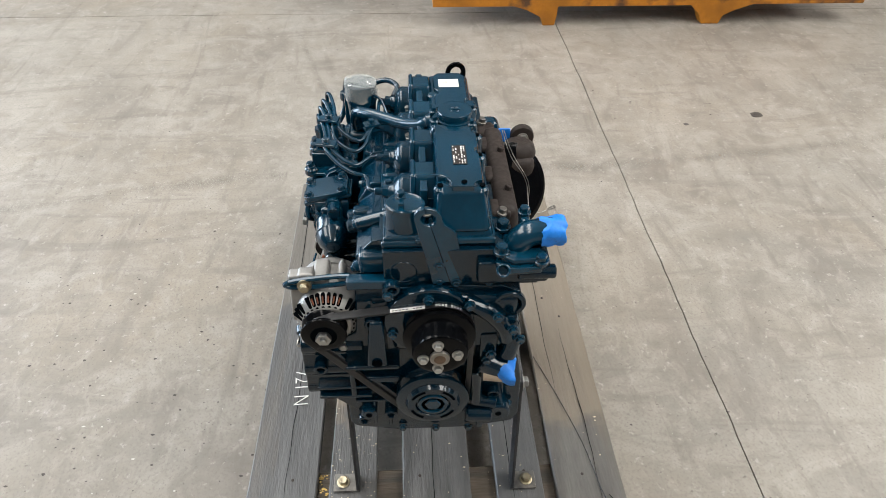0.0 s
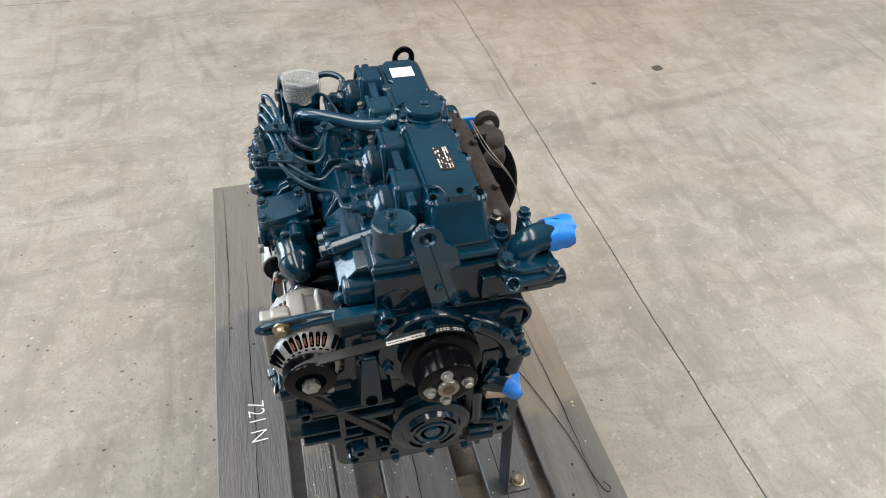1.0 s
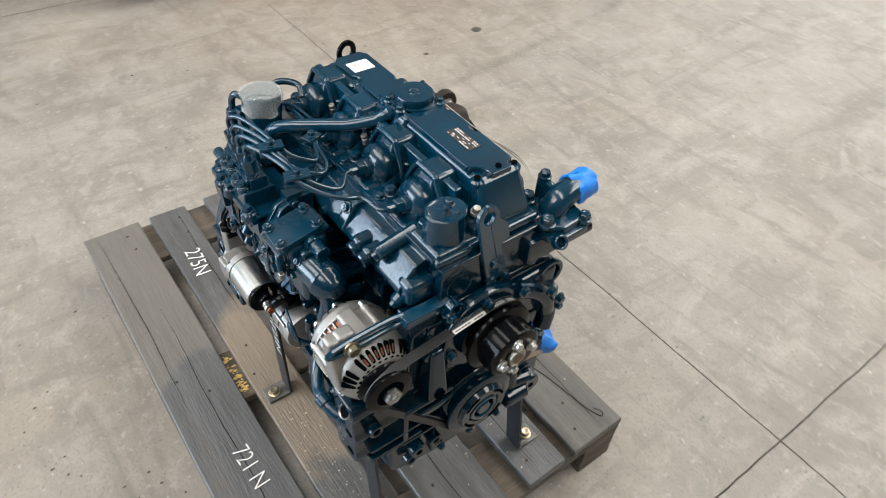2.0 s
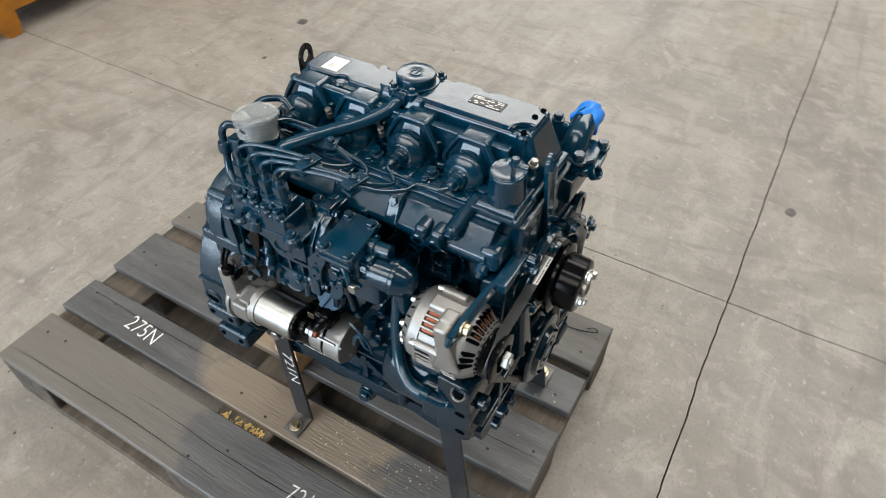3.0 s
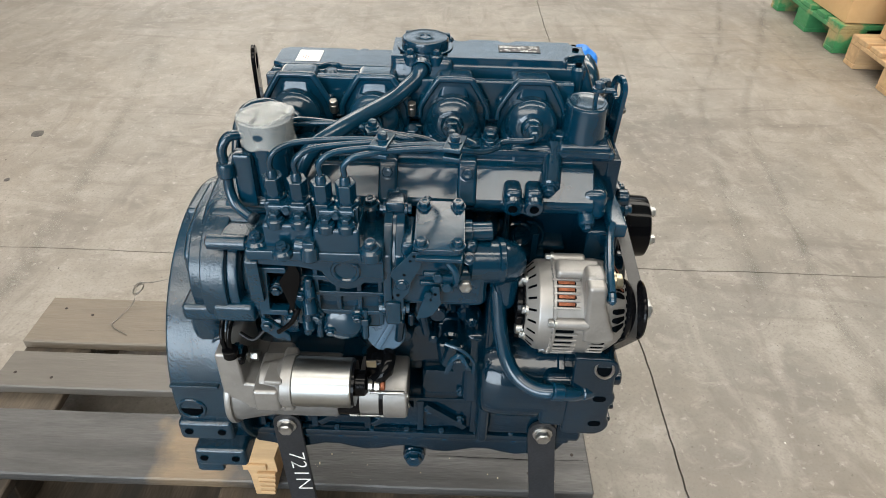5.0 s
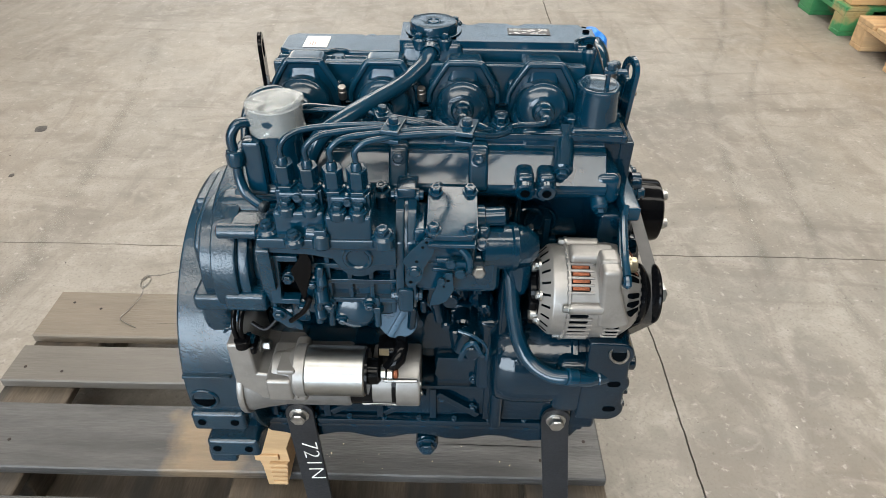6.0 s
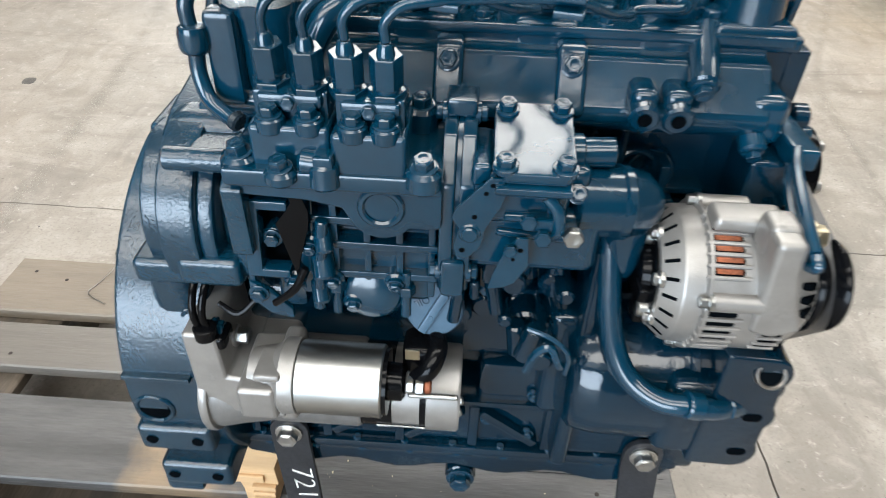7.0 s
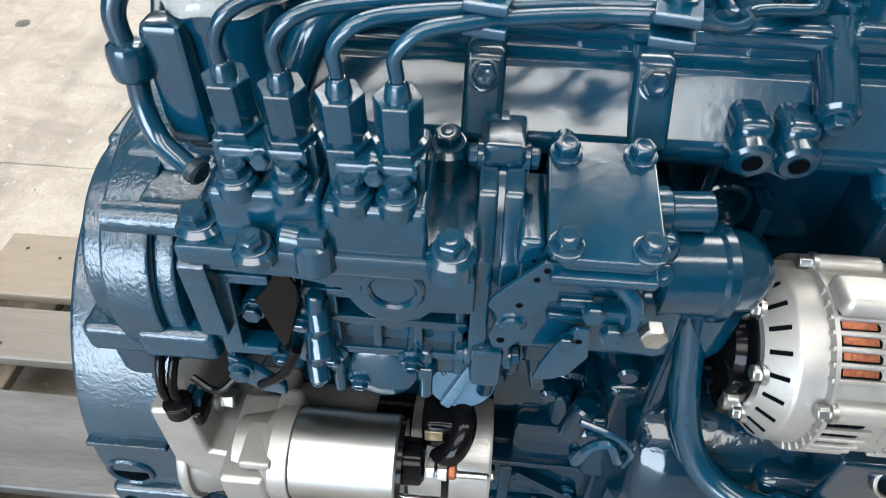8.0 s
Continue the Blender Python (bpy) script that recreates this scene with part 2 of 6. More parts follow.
def bevelled(tmp, bev, seg, angle=0.5):
    if bev > 0:
        tmp.normal_update()
        edges = [e for e in tmp.edges if len(e.link_faces) == 2 and e.calc_face_angle(0) > angle]
        bmesh.ops.bevel(tmp, geom=edges, offset=bev, segments=seg, affect="EDGES", profile=0.5, clamp_overlap=True)


def block(bm, x0, x1, y0, y1, z0, z1, bev=0.004, seg=2, top=None, m=None):
    """A box with rounded edges; top: (x0, x1, y0, y1) of its upper face where it tapers."""
    tmp = bmesh.new()
    tx0, tx1, ty0, ty1 = top or (x0, x1, y0, y1)
    v = [tmp.verts.new(c) for c in ((x0, y0, z0), (x1, y0, z0), (x1, y1, z0), (x0, y1, z0), (tx0, ty0, z1), (tx1, ty0, z1), (tx1, ty1, z1), (tx0, ty1, z1))]
    for f in ((3, 2, 1, 0), (4, 5, 6, 7), (0, 1, 5, 4), (1, 2, 6, 5), (2, 3, 7, 6), (3, 0, 4, 7)):
        tmp.faces.new([v[i] for i in f])
    bevelled(tmp, bev, seg)
    merge(bm, tmp, m)


def slab(bm, outline, axis, lo, hi, bev=0.002, seg=2, m=None):
    """A flat outline (the two other axes, in order) given thickness along axis."""
    tmp = bmesh.new()
    put = {"x": lambda a, b, c: (c, a, b), "y": lambda a, b, c: (a, c, b), "z": lambda a, b, c: (a, b, c)}[axis]
    low = [tmp.verts.new(put(a, b, lo)) for a, b in outline]
    high = [tmp.verts.new(put(a, b, hi)) for a, b in outline]
    tmp.faces.new(low), tmp.faces.new(high)
    for i in range(len(outline)):
        j = (i + 1) % len(outline)
        tmp.faces.new((low[i], low[j], high[j], high[i]))
    bmesh.ops.recalc_face_normals(tmp, faces=tmp.faces)
    bevelled(tmp, bev, seg, 0.35)
    merge(bm, tmp, m)


def turned(bm, profile, origin, axis, n=28, m=None):
    """A turned shape: profile of (along the axis, radius); closed at both ends where the radius is above zero."""
    tmp = bmesh.new()
    rot = Vector(axis).normalized().to_track_quat("Z", "Y").to_matrix().to_4x4()
    place = Matrix.Translation(origin) @ rot
    rings = []
    for d, r in profile:
        rings.append([tmp.verts.new(place @ Vector((r * math.cos(2 * math.pi * k / n), r * math.sin(2 * math.pi * k / n), d))) for k in range(n)])
    for a, b in zip(rings, rings[1:]):
        for k in range(n):
            tmp.faces.new((a[k], a[(k + 1) % n], b[(k + 1) % n], b[k]))
    tmp.faces.new(list(reversed(rings[0]))), tmp.faces.new(rings[-1])
    bmesh.ops.recalc_face_normals(tmp, faces=tmp.faces)
    merge(bm, tmp, m)


def rod(bm, p, q, r, r2=None, bev=0.0015, n=24):
    d = (Vector(q) - Vector(p)).length
    r2 = r if r2 is None else r2
    b = min(bev, d * 0.3, r * 0.5)
    turned(bm, [(0, r - b), (b, r), (d - b, r2), (d, r2 - b)], p, Vector(q) - Vector(p), n)


def ring(bm, p, axis, r_out, r_in, length, bev=0.0015, n=28, floor=0.0):
    """A boss with a hole down to floor (0: to its base)."""
    turned(bm, [(0, r_out), (length - bev, r_out), (length, r_out - bev), (length, r_in + bev), (length - bev, r_in), (floor, r_in)], p, axis, n)


def tube(bm, pts, r, n=16, steps=7):
    """A pipe along a smooth line through the points."""
    pts = [Vector(p) for p in pts]
    line = []
    ext = [pts[0] * 2 - pts[1], *pts, pts[-1] * 2 - pts[-2]]
    for i in range(1, len(ext) - 2):
        a, b, c, d = ext[i - 1:i + 3]
        for k in range(steps):
            t = k / steps
            line.append(0.5 * ((2 * b) + (c - a) * t + (2 * a - 5 * b + 4 * c - d) * t * t + (3 * b - a - 3 * c + d) * t ** 3))
    line.append(pts[-1])
    tmp = bmesh.new()
    rings = []
    side = None
    for i, p in enumerate(line):
        way = (line[min(i + 1, len(line) - 1)] - line[max(i - 1, 0)]).normalized()
        side = way.orthogonal() if side is None else (side - way * side.dot(way))
        side.normalize()
        up = way.cross(side)
        rings.append([tmp.verts.new(p + r * (math.cos(2 * math.pi * k / n) * side + math.sin(2 * math.pi * k / n) * up)) for k in range(n)])
    for a, b in zip(rings, rings[1:]):
        for k in range(n):
            tmp.faces.new((a[k], a[(k + 1) % n], b[(k + 1) % n], b[k]))
    tmp.faces.new(list(reversed(rings[0]))), tmp.faces.new(rings[-1])
    bmesh.ops.recalc_face_normals(tmp, faces=tmp.faces)
    merge(bm, tmp)


def hexagon(bm, p, axis, r, length, bev=0.0005):
    """A hexagonal nut or head; r: across the corners, halved."""
    tmp = bmesh.new()
    low = [tmp.verts.new((r * math.cos(k * math.pi / 3), r * math.sin(k * math.pi / 3), 0)) for k in range(6)]
    high = [tmp.verts.new((v.co.x, v.co.y, length)) for v in low]
    tmp.faces.new(list(reversed(low))), tmp.faces.new(high)
    for k in range(6):
        tmp.faces.new((low[k], low[(k + 1) % 6], high[(k + 1) % 6], high[k]))
    bevelled(tmp, bev, 1, 0.3)
    merge(bm, tmp, Matrix.Translation(p) @ Vector(axis).normalized().to_track_quat("Z", "Y").to_matrix().to_4x4())


def arc(cx, cy, r, a0, a1, n=8):
    return [(cx + r * math.cos(radians(a0 + (a1 - a0) * k / n)), cy + r * math.sin(radians(a0 + (a1 - a0) * k / n))) for k in range(n + 1)]


def finish(bm, name, mat, sharp=0.7):
    me = bpy.data.meshes.new(name)
    bm.normal_update()
    for f in bm.faces:
        f.smooth = True
    for e in bm.edges:
        e.smooth = not (len(e.link_faces) == 2 and e.calc_face_angle(0) > sharp)
    limit = math.cos(sharp)
    split = []
    for f in bm.faces:
        for loop in f.loops:
            total = Vector()
            for g in loop.vert.link_faces:
                if g.normal.dot(f.normal) > limit:
                    total += g.normal * g.calc_area()
            split.append(total.normalized() if total.length > 0 else f.normal.copy())
    bm.to_mesh(me)
    bm.free()
    me.normals_split_custom_set(split)
    me.materials.append(mat)
    return me


def holder(parent):
    """The part that carries a piece: a sub-part gives its pieces to the part above it."""
    return parent.parent if parent.parent and parent.parent.parent else parent


PIECES = []


def piece(name):
    """An empty bmesh for a piece of the casting under work; settle() links it once the casting stands."""
    PIECES.append((name, bmesh.new()))
    return PIECES[-1][1]


def settle(parent, mat):
    for name, shape in PIECES:
        part(name, shape, mat, parent)
    PIECES.clear()


def part(name, bm, mat, parent, label=""):
    """One mesh object, shaped in the world's coordinates, under a thing or a part."""
    ob = new(name, finish(bm, name, mat))
    parent = holder(parent)
    ob.parent = parent
    if parent.type == "EMPTY":
        ob.matrix_parent_inverse = Matrix.Translation(-parent.location)
    return tagged(ob, label)


def thing(name, base, label, category, group="", kind=""):
    ob = new(name)
    ob.location = base
    ob.empty_display_size = 0.05
    return tagged(ob, label, category, group, kind)


def whole(name, bm, mat, label, category, group="", kind=""):
    return tagged(new(name, finish(bm, name, mat)), label, category, group, kind)


BOLTS = {}


def bolt(parent, p, axis, size=0.006, mat=None, name="bolt", washer=True, height=0.7):
    """A hexagon-headed bolt with its flange; size: half the width across the corners."""
    mat = mat or PAINT_SMOOTH
    key = (round(size, 4), mat.name, washer, height)
    if key not in BOLTS:
        bm = bmesh.new()
        if washer:
            turned(bm, [(-0.002, size * 1.3), (size * 0.22, size * 1.3), (size * 0.34, size * 1.05)], (0, 0, 0), (0, 0, 1), 14)
        tall = size * height + size * 0.3
        hexagon(bm, (0, 0, 0), (0, 0, 1), size, tall, size * 0.10)
        turned(bm, [(tall - 0.0004, size * 0.80), (tall + size * 0.05, size * 0.74), (tall + size * 0.06, size * 0.50), (tall + size * 0.02, size * 0.44), (tall + size * 0.02, size * 0.1)], (0, 0, 0), (0, 0, 1), 14)
        BOLTS[key] = finish(bm, "bolt", mat)
    ob = new(name, BOLTS[key])
    parent = holder(parent)
    ob.parent = parent
    m = Matrix.Translation(p) @ Vector(axis).normalized().to_track_quat("Z", "Y").to_matrix().to_4x4()
    if parent.type == "EMPTY":
        ob.matrix_parent_inverse = Matrix.Translation(-parent.location)
    ob.matrix_basis = m
    return ob


def lettering(parent, text, m, size, mat, name="lettering", label="", thick=0.0003, width=1.0, weight=0.0):
    """Writing with the built-in font as a thin mesh; m: its pose (x along the line, z off the surface)."""
    cu = bpy.data.curves.new("text", "FONT")
    cu.body, cu.size, cu.extrude, cu.align_x, cu.align_y = text, size, thick, "CENTER", "CENTER"
    cu.resolution_u, cu.offset = 3, weight
    tmp = new("text_tmp", cu)
    bpy.context.view_layer.update()
    me = bpy.data.meshes.new_from_object(tmp.evaluated_get(bpy.context.evaluated_depsgraph_get()))
    bpy.data.objects.remove(tmp)
    me.transform(m @ Matrix.Diagonal((width, 1, 1, 1)))
    me.materials.clear()
    me.materials.append(mat)
    ob = new(name, me)
    parent = holder(parent)
    ob.parent = parent
    if parent.type == "EMPTY":
        ob.matrix_parent_inverse = Matrix.Translation(-parent.location)
    return tagged(ob, label)


def axes(origin, right, up):
    """A pose from a line's direction and its letters' upward direction."""
    r, u = Vector(right).normalized(), Vector(up).normalized()
    n = r.cross(u)
    return Matrix(((r.x, u.x, n.x, origin[0]), (r.y, u.y, n.y, origin[1]), (r.z, u.z, n.z, origin[2]), (0, 0, 0, 1)))


# ---- the hall ----
X0, X1, Y0, Y1 = -11.0, 14.0, -10.0, 17.0
bm = bmesh.new()
block(bm, X0, X1, Y0, Y1, -0.25, -0.02, 0)
floor = whole("floor", bm, material("sub_floor", (0.085, 0.073, 0.062), 0.9, vary=0.2), "grey concrete hall floor with sawn joints", "floor", kind="structure")


def wobbly(a, b, fixed, axis, step=0.025, amount=0.0045):
    """A joint's edge: a line from a to b along axis that wanders a few millimetres."""
    count = max(2, int(abs(b - a) / step))
    out = []
    for k in range(count + 1):
        s = a + (b - a) * k / count
        near = abs(s) < 5
        off = noise.noise(Vector((s * 5.1, fixed * 3.0, 0.3))) * amount + noise.noise(Vector((s * 27.0, fixed * 3.0, 4.3))) * amount * 0.55 if near else 0
        out.append((s, fixed + off) if axis == "x" else (fixed + off, s))
    return out


def floor_slab(x0, x1, y0, y1):
    gap = 0.0019
    bm = bmesh.new()
    line = wobbly(x0 + gap, x1 - gap, y0 + gap, "x")[:-1] + wobbly(y0 + gap, y1 - gap, x1 - gap, "y")[:-1] + wobbly(x1 - gap, x0 + gap, y1 - gap, "x")[:-1] + wobbly(y1 - gap, y0 + gap, x0 + gap, "y")[:-1]
    slab(bm, line, "z", -0.02, 0.0, 0)
    return part("floor_slab", bm, CONCRETE, floor)


JX, JY = (X0, -4.6, 0.772, 6.2, X1), (Y0, -3.6, -0.235, 3.0, 6.3, 11.0, Y1)
for xa, xb in zip(JX, JX[1:]):
    for ya, yb in zip(JY, JY[1:]):
        floor_slab(xa, xb, ya, yb)

for name, box in (("wall_north", (X0, X1, Y1, Y1 + 0.3, 0, ROOF)), ("wall_south", (X0, X1, Y0 - 0.3, Y0, 0, ROOF))):
    bm = bmesh.new()
    block(bm, *box, 0)
    whole(name, bm, WALL, "pale plastered hall wall", "wall", kind="structure")
bm = bmesh.new()
for box in ((X1, X1 + 0.3, Y0, 3.0, 0, 5.3), (X1, X1 + 0.3, 8.0, Y1, 0, 5.3), (X1, X1 + 0.3, 3.0, 8.0, 5.0, 5.3), (X1, X1 + 0.3, 3.0, 8.0, -0.1, 1.0), (X1, X1 + 0.3, Y0, -7.0, 5.3, ROOF), (X1, X1 + 0.3, 7.0, Y1, 5.3, ROOF), (X1, X1 + 0.3, -7.0, 7.0, 6.7, ROOF)):
    block(bm, *box, 0)
whole("wall_east", bm, WALL, "hall wall with a gate and a high window band", "wall", kind="structure")
bm = bmesh.new()
for box in ((X0 - 0.3, X0, Y0, 0.9, 0, ROOF), (X0 - 0.3, X0, 11.1, Y1, 0, ROOF), (X0 - 0.3, X0, 0.9, 11.1, 5.6, ROOF), (X0 - 0.3, X0, 0.9, 11.1, -0.1, 0.1)):
    block(bm, *box, 0)
whole("wall_west", bm, WALL, "hall wall with a long band of glazing", "wall", kind="structure")
bm = bmesh.new()
edges = [X0] + [e for s in SKYLIGHTS for e in (s[0] - s[1] / 2, s[0] + s[1] / 2)] + [X1]
for xa, xb in zip(edges[::2], edges[1::2]):
    block(bm, xa, xb, Y0, Y1, ROOF, ROOF + 0.2, 0)
for sx, wide, ya, yb, watts in SKYLIGHTS:
    block(bm, sx - wide / 2, sx + wide / 2, Y0, ya, ROOF, ROOF + 0.2, 0)
    block(bm, sx - wide / 2, sx + wide / 2, yb, Y1, ROOF, ROOF + 0.2, 0)
whole("ceiling", bm, CEILING, "hall ceiling with long roof lights", "ceiling", kind="structure")


# ---- pallets ----
def pallet(name, m, top_mat, under_mat, label, group=""):
    """A EUR pallet, 1.2 long (y), 0.8 wide (x), 0.144 high, each board and block a part."""
    ob = thing(name, (0, 0, 0), label, "pallet", group)
    ob.matrix_basis = m
    rnd = random.Random(len(name) + int(m.translation.x * 10))

    def board(kind, x0, x1, y0, y1, z0, z1, mat):
        bm = bmesh.new()
        tmp = bmesh.new()
        block(tmp, x0, x1, y0, y1, z0, z1, 0.0025, 1)
        long_y = (y1 - y0) > (x1 - x0)
        for k in range(1, 10):
            f = k / 10
            co, no = ((0, y0 + (y1 - y0) * f, 0), (0, 1, 0)) if long_y else ((x0 + (x1 - x0) * f, 0, 0), (1, 0, 0))
            if max(y1 - y0, x1 - x0) > 0.3:
                bmesh.ops.bisect_plane(tmp, geom=list(tmp.verts) + list(tmp.edges) + list(tmp.faces), plane_co=co, plane_no=no)
        seed = rnd.random() * 50
        for v in tmp.verts:
            s = v.co.y if long_y else v.co.x
            v.co.x += 0.002 * noise.noise(Vector((s * 7, seed, v.co.z * 3)))
            v.co.z += 0.0012 * noise.noise(Vector((s * 5, seed, v.co.x * 20)))
        merge(bm, tmp)
        p = new(kind, finish(bm, kind, mat))
        p.parent = ob
        return p

    tops = []
    for x0, x1 in ((-0.4, -0.255), (-0.2275, -0.1275), (-0.0725, 0.0725), (0.1275, 0.2275), (0.255, 0.4)):
        tops.append(board("plank", x0, x1, 0, 1.2, 0.122, 0.144, top_mat))
    for y0, y1 in ((0.0, 0.145), (0.5275, 0.6725), (1.055, 1.2)):
        board("cross_board", -0.4, 0.4, y0, y1, 0.100, 0.1215, under_mat)
        for x0, x1 in ((-0.4, -0.3), (-0.0725, 0.0725), (0.3, 0.4)):
            board("spacer_block", x0, x1, y0 + 0.001, y1 - 0.001, 0.0225, 0.0995, under_mat)
    for x0, x1 in ((-0.4, -0.3), (-0.0725, 0.0725), (0.3, 0.4)):
        board("skid_board", x0, x1, 0, 1.2, 0.0, 0.022, under_mat)
    return ob, tops


PX, PY, PZ = 0.003, -0.008, 0.144
carrier, planks = pallet("pallet", Matrix.Translation((PX, PY, 0)), WOOD_PAINTED, WOOD_RAW, "grey-stained wooden transport pallet with worn pale patches on the floor")
# nail heads in threes and twos over the cross boards
for k, mt in ((1, WOOD_MIXED), (2, WOOD_MIXED_PALE), (4, WOOD_WORN)):
    planks[k].data.materials[0] = mt
nail_bm = bmesh.new()
turned(nail_bm, [(0, 0.0034), (0.0006, 0.0034), (0.001, 0.002)], (0, 0, 0), (0, 0, 1), 8)
NAIL = finish(nail_bm, "nail", IRON)
rnd = random.Random(5)
for pl, cx in zip(planks, (-0.3275, -0.1775, 0, 0.1775, 0.3275)):
    for cy in (0.0725, 0.6, 1.1275):
        for k in range(2):
            o = new("nail", NAIL)
            o.parent = pl
            o.location = (cx + rnd.uniform(-0.035, 0.035), cy + (k - 0.5) * 0.07 + rnd.uniform(-0.01, 0.01), 0.1442)


def crack(pl, x, y0, y1, seed, wide=0.0022):
    """A long shrinkage crack in a plank, a dark sliver that wanders with the grain."""
    bm = bmesh.new()
    rows = []
    n = 26
    for k in range(n + 1):
        f = k / n
        y = y0 + (y1 - y0) * f
        cx = x + 0.010 * noise.noise(Vector((seed, y * 3.0, 0))) + 0.003 * noise.noise(Vector((seed, y * 14.0, 2)))
        w = wide * 0.5 * math.sin(math.pi * min(max(f, 0.02), 0.98)) ** 0.5 * (0.6 + 0.6 * abs(noise.noise(Vector((seed, y * 20.0, 5)))))
        rows.append((bm.verts.new((cx - w, y, 0.1452)), bm.verts.new((cx + w, y, 0.1452))))
    for a, b in zip(rows, rows[1:]):
        bm.faces.new((a[0], a[1], b[1], b[0]))
    o = new("crack", finish(bm, "crack", SHADE_AND_PRINT))
    o.parent = pl


for k, x, y0, y1, seed in ((0, -0.318, 0.01, 0.86, 1.0), (0, -0.365, 0.55, 1.18, 2.0), (2, -0.004, 0.01, 0.30, 3.0), (3, 0.165, 0.02, 0.34, 4.0), (4, 0.345, 0.01, 0.52, 5.0), (4, 0.298, 0.30, 0.95, 6.0), (1, -0.16, 0.75, 1.19, 7.0)):
    crack(planks[k], x, y0, y1, seed)


def chalk(text, m, size, parent, label, width=0.8):
    lettering(parent, text, Matrix.Translation((-PX, -PY, 0)) @ m, size, CHALK, "chalk_mark", label, 0.0004, width, -0.0008)


chalk("721 N", axes((-0.312, 0.35, PZ + 0.002), (0.05, -1, 0), (1, 0.05, 0)), 0.052, planks[0], "handwritten white chalk 721 N")
chalk("275N", axes((-0.180, 0.955, PZ + 0.002), (-0.07, -1, 0), (1, -0.07, 0)), 0.058, planks[1], "handwritten white chalk 275N")

# ---- the engine ----
engine = thing("diesel_engine", (0, 0.3, 0.345), "dark teal four-cylinder diesel engine standing on a pallet by steel legs", "engine")

# crankcase
bm = bmesh.new()
block(bm, -0.118, 0.118, 0.10, 0.545, 0.50, 0.605, 0.008)
block(piece("upper_block"), -0.078, 0.118, 0.10, 0.545, 0.59, 0.756, 0.008)
block(piece("skirt"), -0.148, 0.148, 0.10, 0.545, 0.412, 0.482, 0.010)
block(piece("skirt"), -0.148, 0.148, 0.10, 0.30, 0.47, 0.535, 0.010)
block(piece("upper_block"), -0.135, 0.135, 0.22, 0.54, 0.53, 0.60, 0.012, top=(-0.122, 0.122, 0.23, 0.53))
for k in range(5):
    y = 0.225 + 0.075 * k
    block(piece("rib"), -0.156, -0.14, y - 0.005, y + 0.005, 0.418, 0.535 if y < 0.3 else 0.48, 0.002)
    block(piece("rib"), 0.14, 0.156, y - 0.005, y + 0.005, 0.418, 0.535, 0.002)
for y0, y1, z0, z1 in ((0.235, 0.295, 0.425, 0.475), (0.31, 0.37, 0.425, 0.475), (0.385, 0.445, 0.425, 0.475)):
    a = Matrix.Translation((-0.152, (y0 + y1) / 2, (z0 + z1) / 2)) @ Matrix.Rotation(radians(38 if y0 < 0.3 else -38), 4, "X")
    block(piece("rib"), -0.006, 0.006, -0.036, 0.036, -0.005, 0.005, 0.002, m=a)
block(piece("rib"), -0.154, -0.13, 0.20, 0.54, 0.478, 0.486, 0.002)
for y, z in ((0.250, 0.535), (0.262, 0.585), (0.30, 0.60), (0.33, 0.59), (0.24, 0.63), (0.21, 0.66), (0.27, 0.67), (0.31, 0.655)):
    rod(piece("boss"), (-0.075, y, z), (-0.140 - 0.02 * ((y * 100) % 1), y, z), 0.012 + 0.004 * ((y * 37) % 1), bev=0.003)
for y in (0.165, 0.215, 0.26, 0.305):
    block(piece("rib"), -0.108, -0.07, y - 0.004, y + 0.004, 0.60, 0.735, 0.0015)
block(piece("rib"), -0.104, -0.07, 0.15, 0.33, 0.690, 0.700, 0.002)
ring(piece("port"), (-0.080, 0.185, 0.722), (-1, 0, 0), 0.019, 0.014, 0.014, floor=0.002)
ring(piece("port"), (-0.080, 0.235, 0.715), (-1, 0, 0), 0.013, 0.008, 0.016, floor=0.002)
ring(piece("core_plug"), (-0.078, 0.171, 0.716), (-1, 0, 0.15), 0.021, 0.016, 0.010, floor=0.004)
block(piece("rib"), -0.094, -0.07, 0.125, 0.158, 0.701, 0.708, 0.002)
block(piece("rib"), -0.100, -0.07, 0.094, 0.104, 0.62, 0.75, 0.004, 3)
block(piece("rib"), -0.096, -0.07, 0.196, 0.204, 0.62, 0.76, 0.003)
# clutter of bosses, pads and short webs below the governor
rnd = random.Random(21)
for k in range(26):
    y, z = rnd.uniform(0.225, 0.335), rnd.uniform(0.575, 0.735)
    x = -0.150 - rnd.uniform(0.0, 0.035)
    if k % 3 == 0:
        rod(piece("boss"), (-0.075, y, z), (x, y, z), rnd.uniform(0.006, 0.012), bev=0.002)
    elif k % 3 == 1:
        block(piece("pad"), x, -0.07, y - rnd.uniform(0.003, 0.012), y + rnd.uniform(0.003, 0.010), z - rnd.uniform(0.005, 0.02), z + rnd.uniform(0.005, 0.02), 0.004, 3)
    else:
        rod(piece("web"), (x, y, z - 0.018), (x, y + rnd.uniform(-0.01, 0.01), z + 0.018), rnd.uniform(0.005, 0.009), bev=0.002)
crankcase = part("cylinder_block", bm, PAINT_SHADED, engine)
settle(crankcase, PAINT_SHADED)
for y, z in ((0.245, 0.50), (0.288, 0.46), (0.335, 0.505), (0.36, 0.445), (0.245, 0.44)):
    bolt(crankcase, (-0.152, y, z), (-1, 0, 0), 0.0052)
for y, z in ((0.30, 0.625), (0.272, 0.64), (0.225, 0.60), (0.243, 0.655), (0.33, 0.63)):
    bolt(crankcase, (-0.140, y, z), (-1, 0, 0), 0.006)

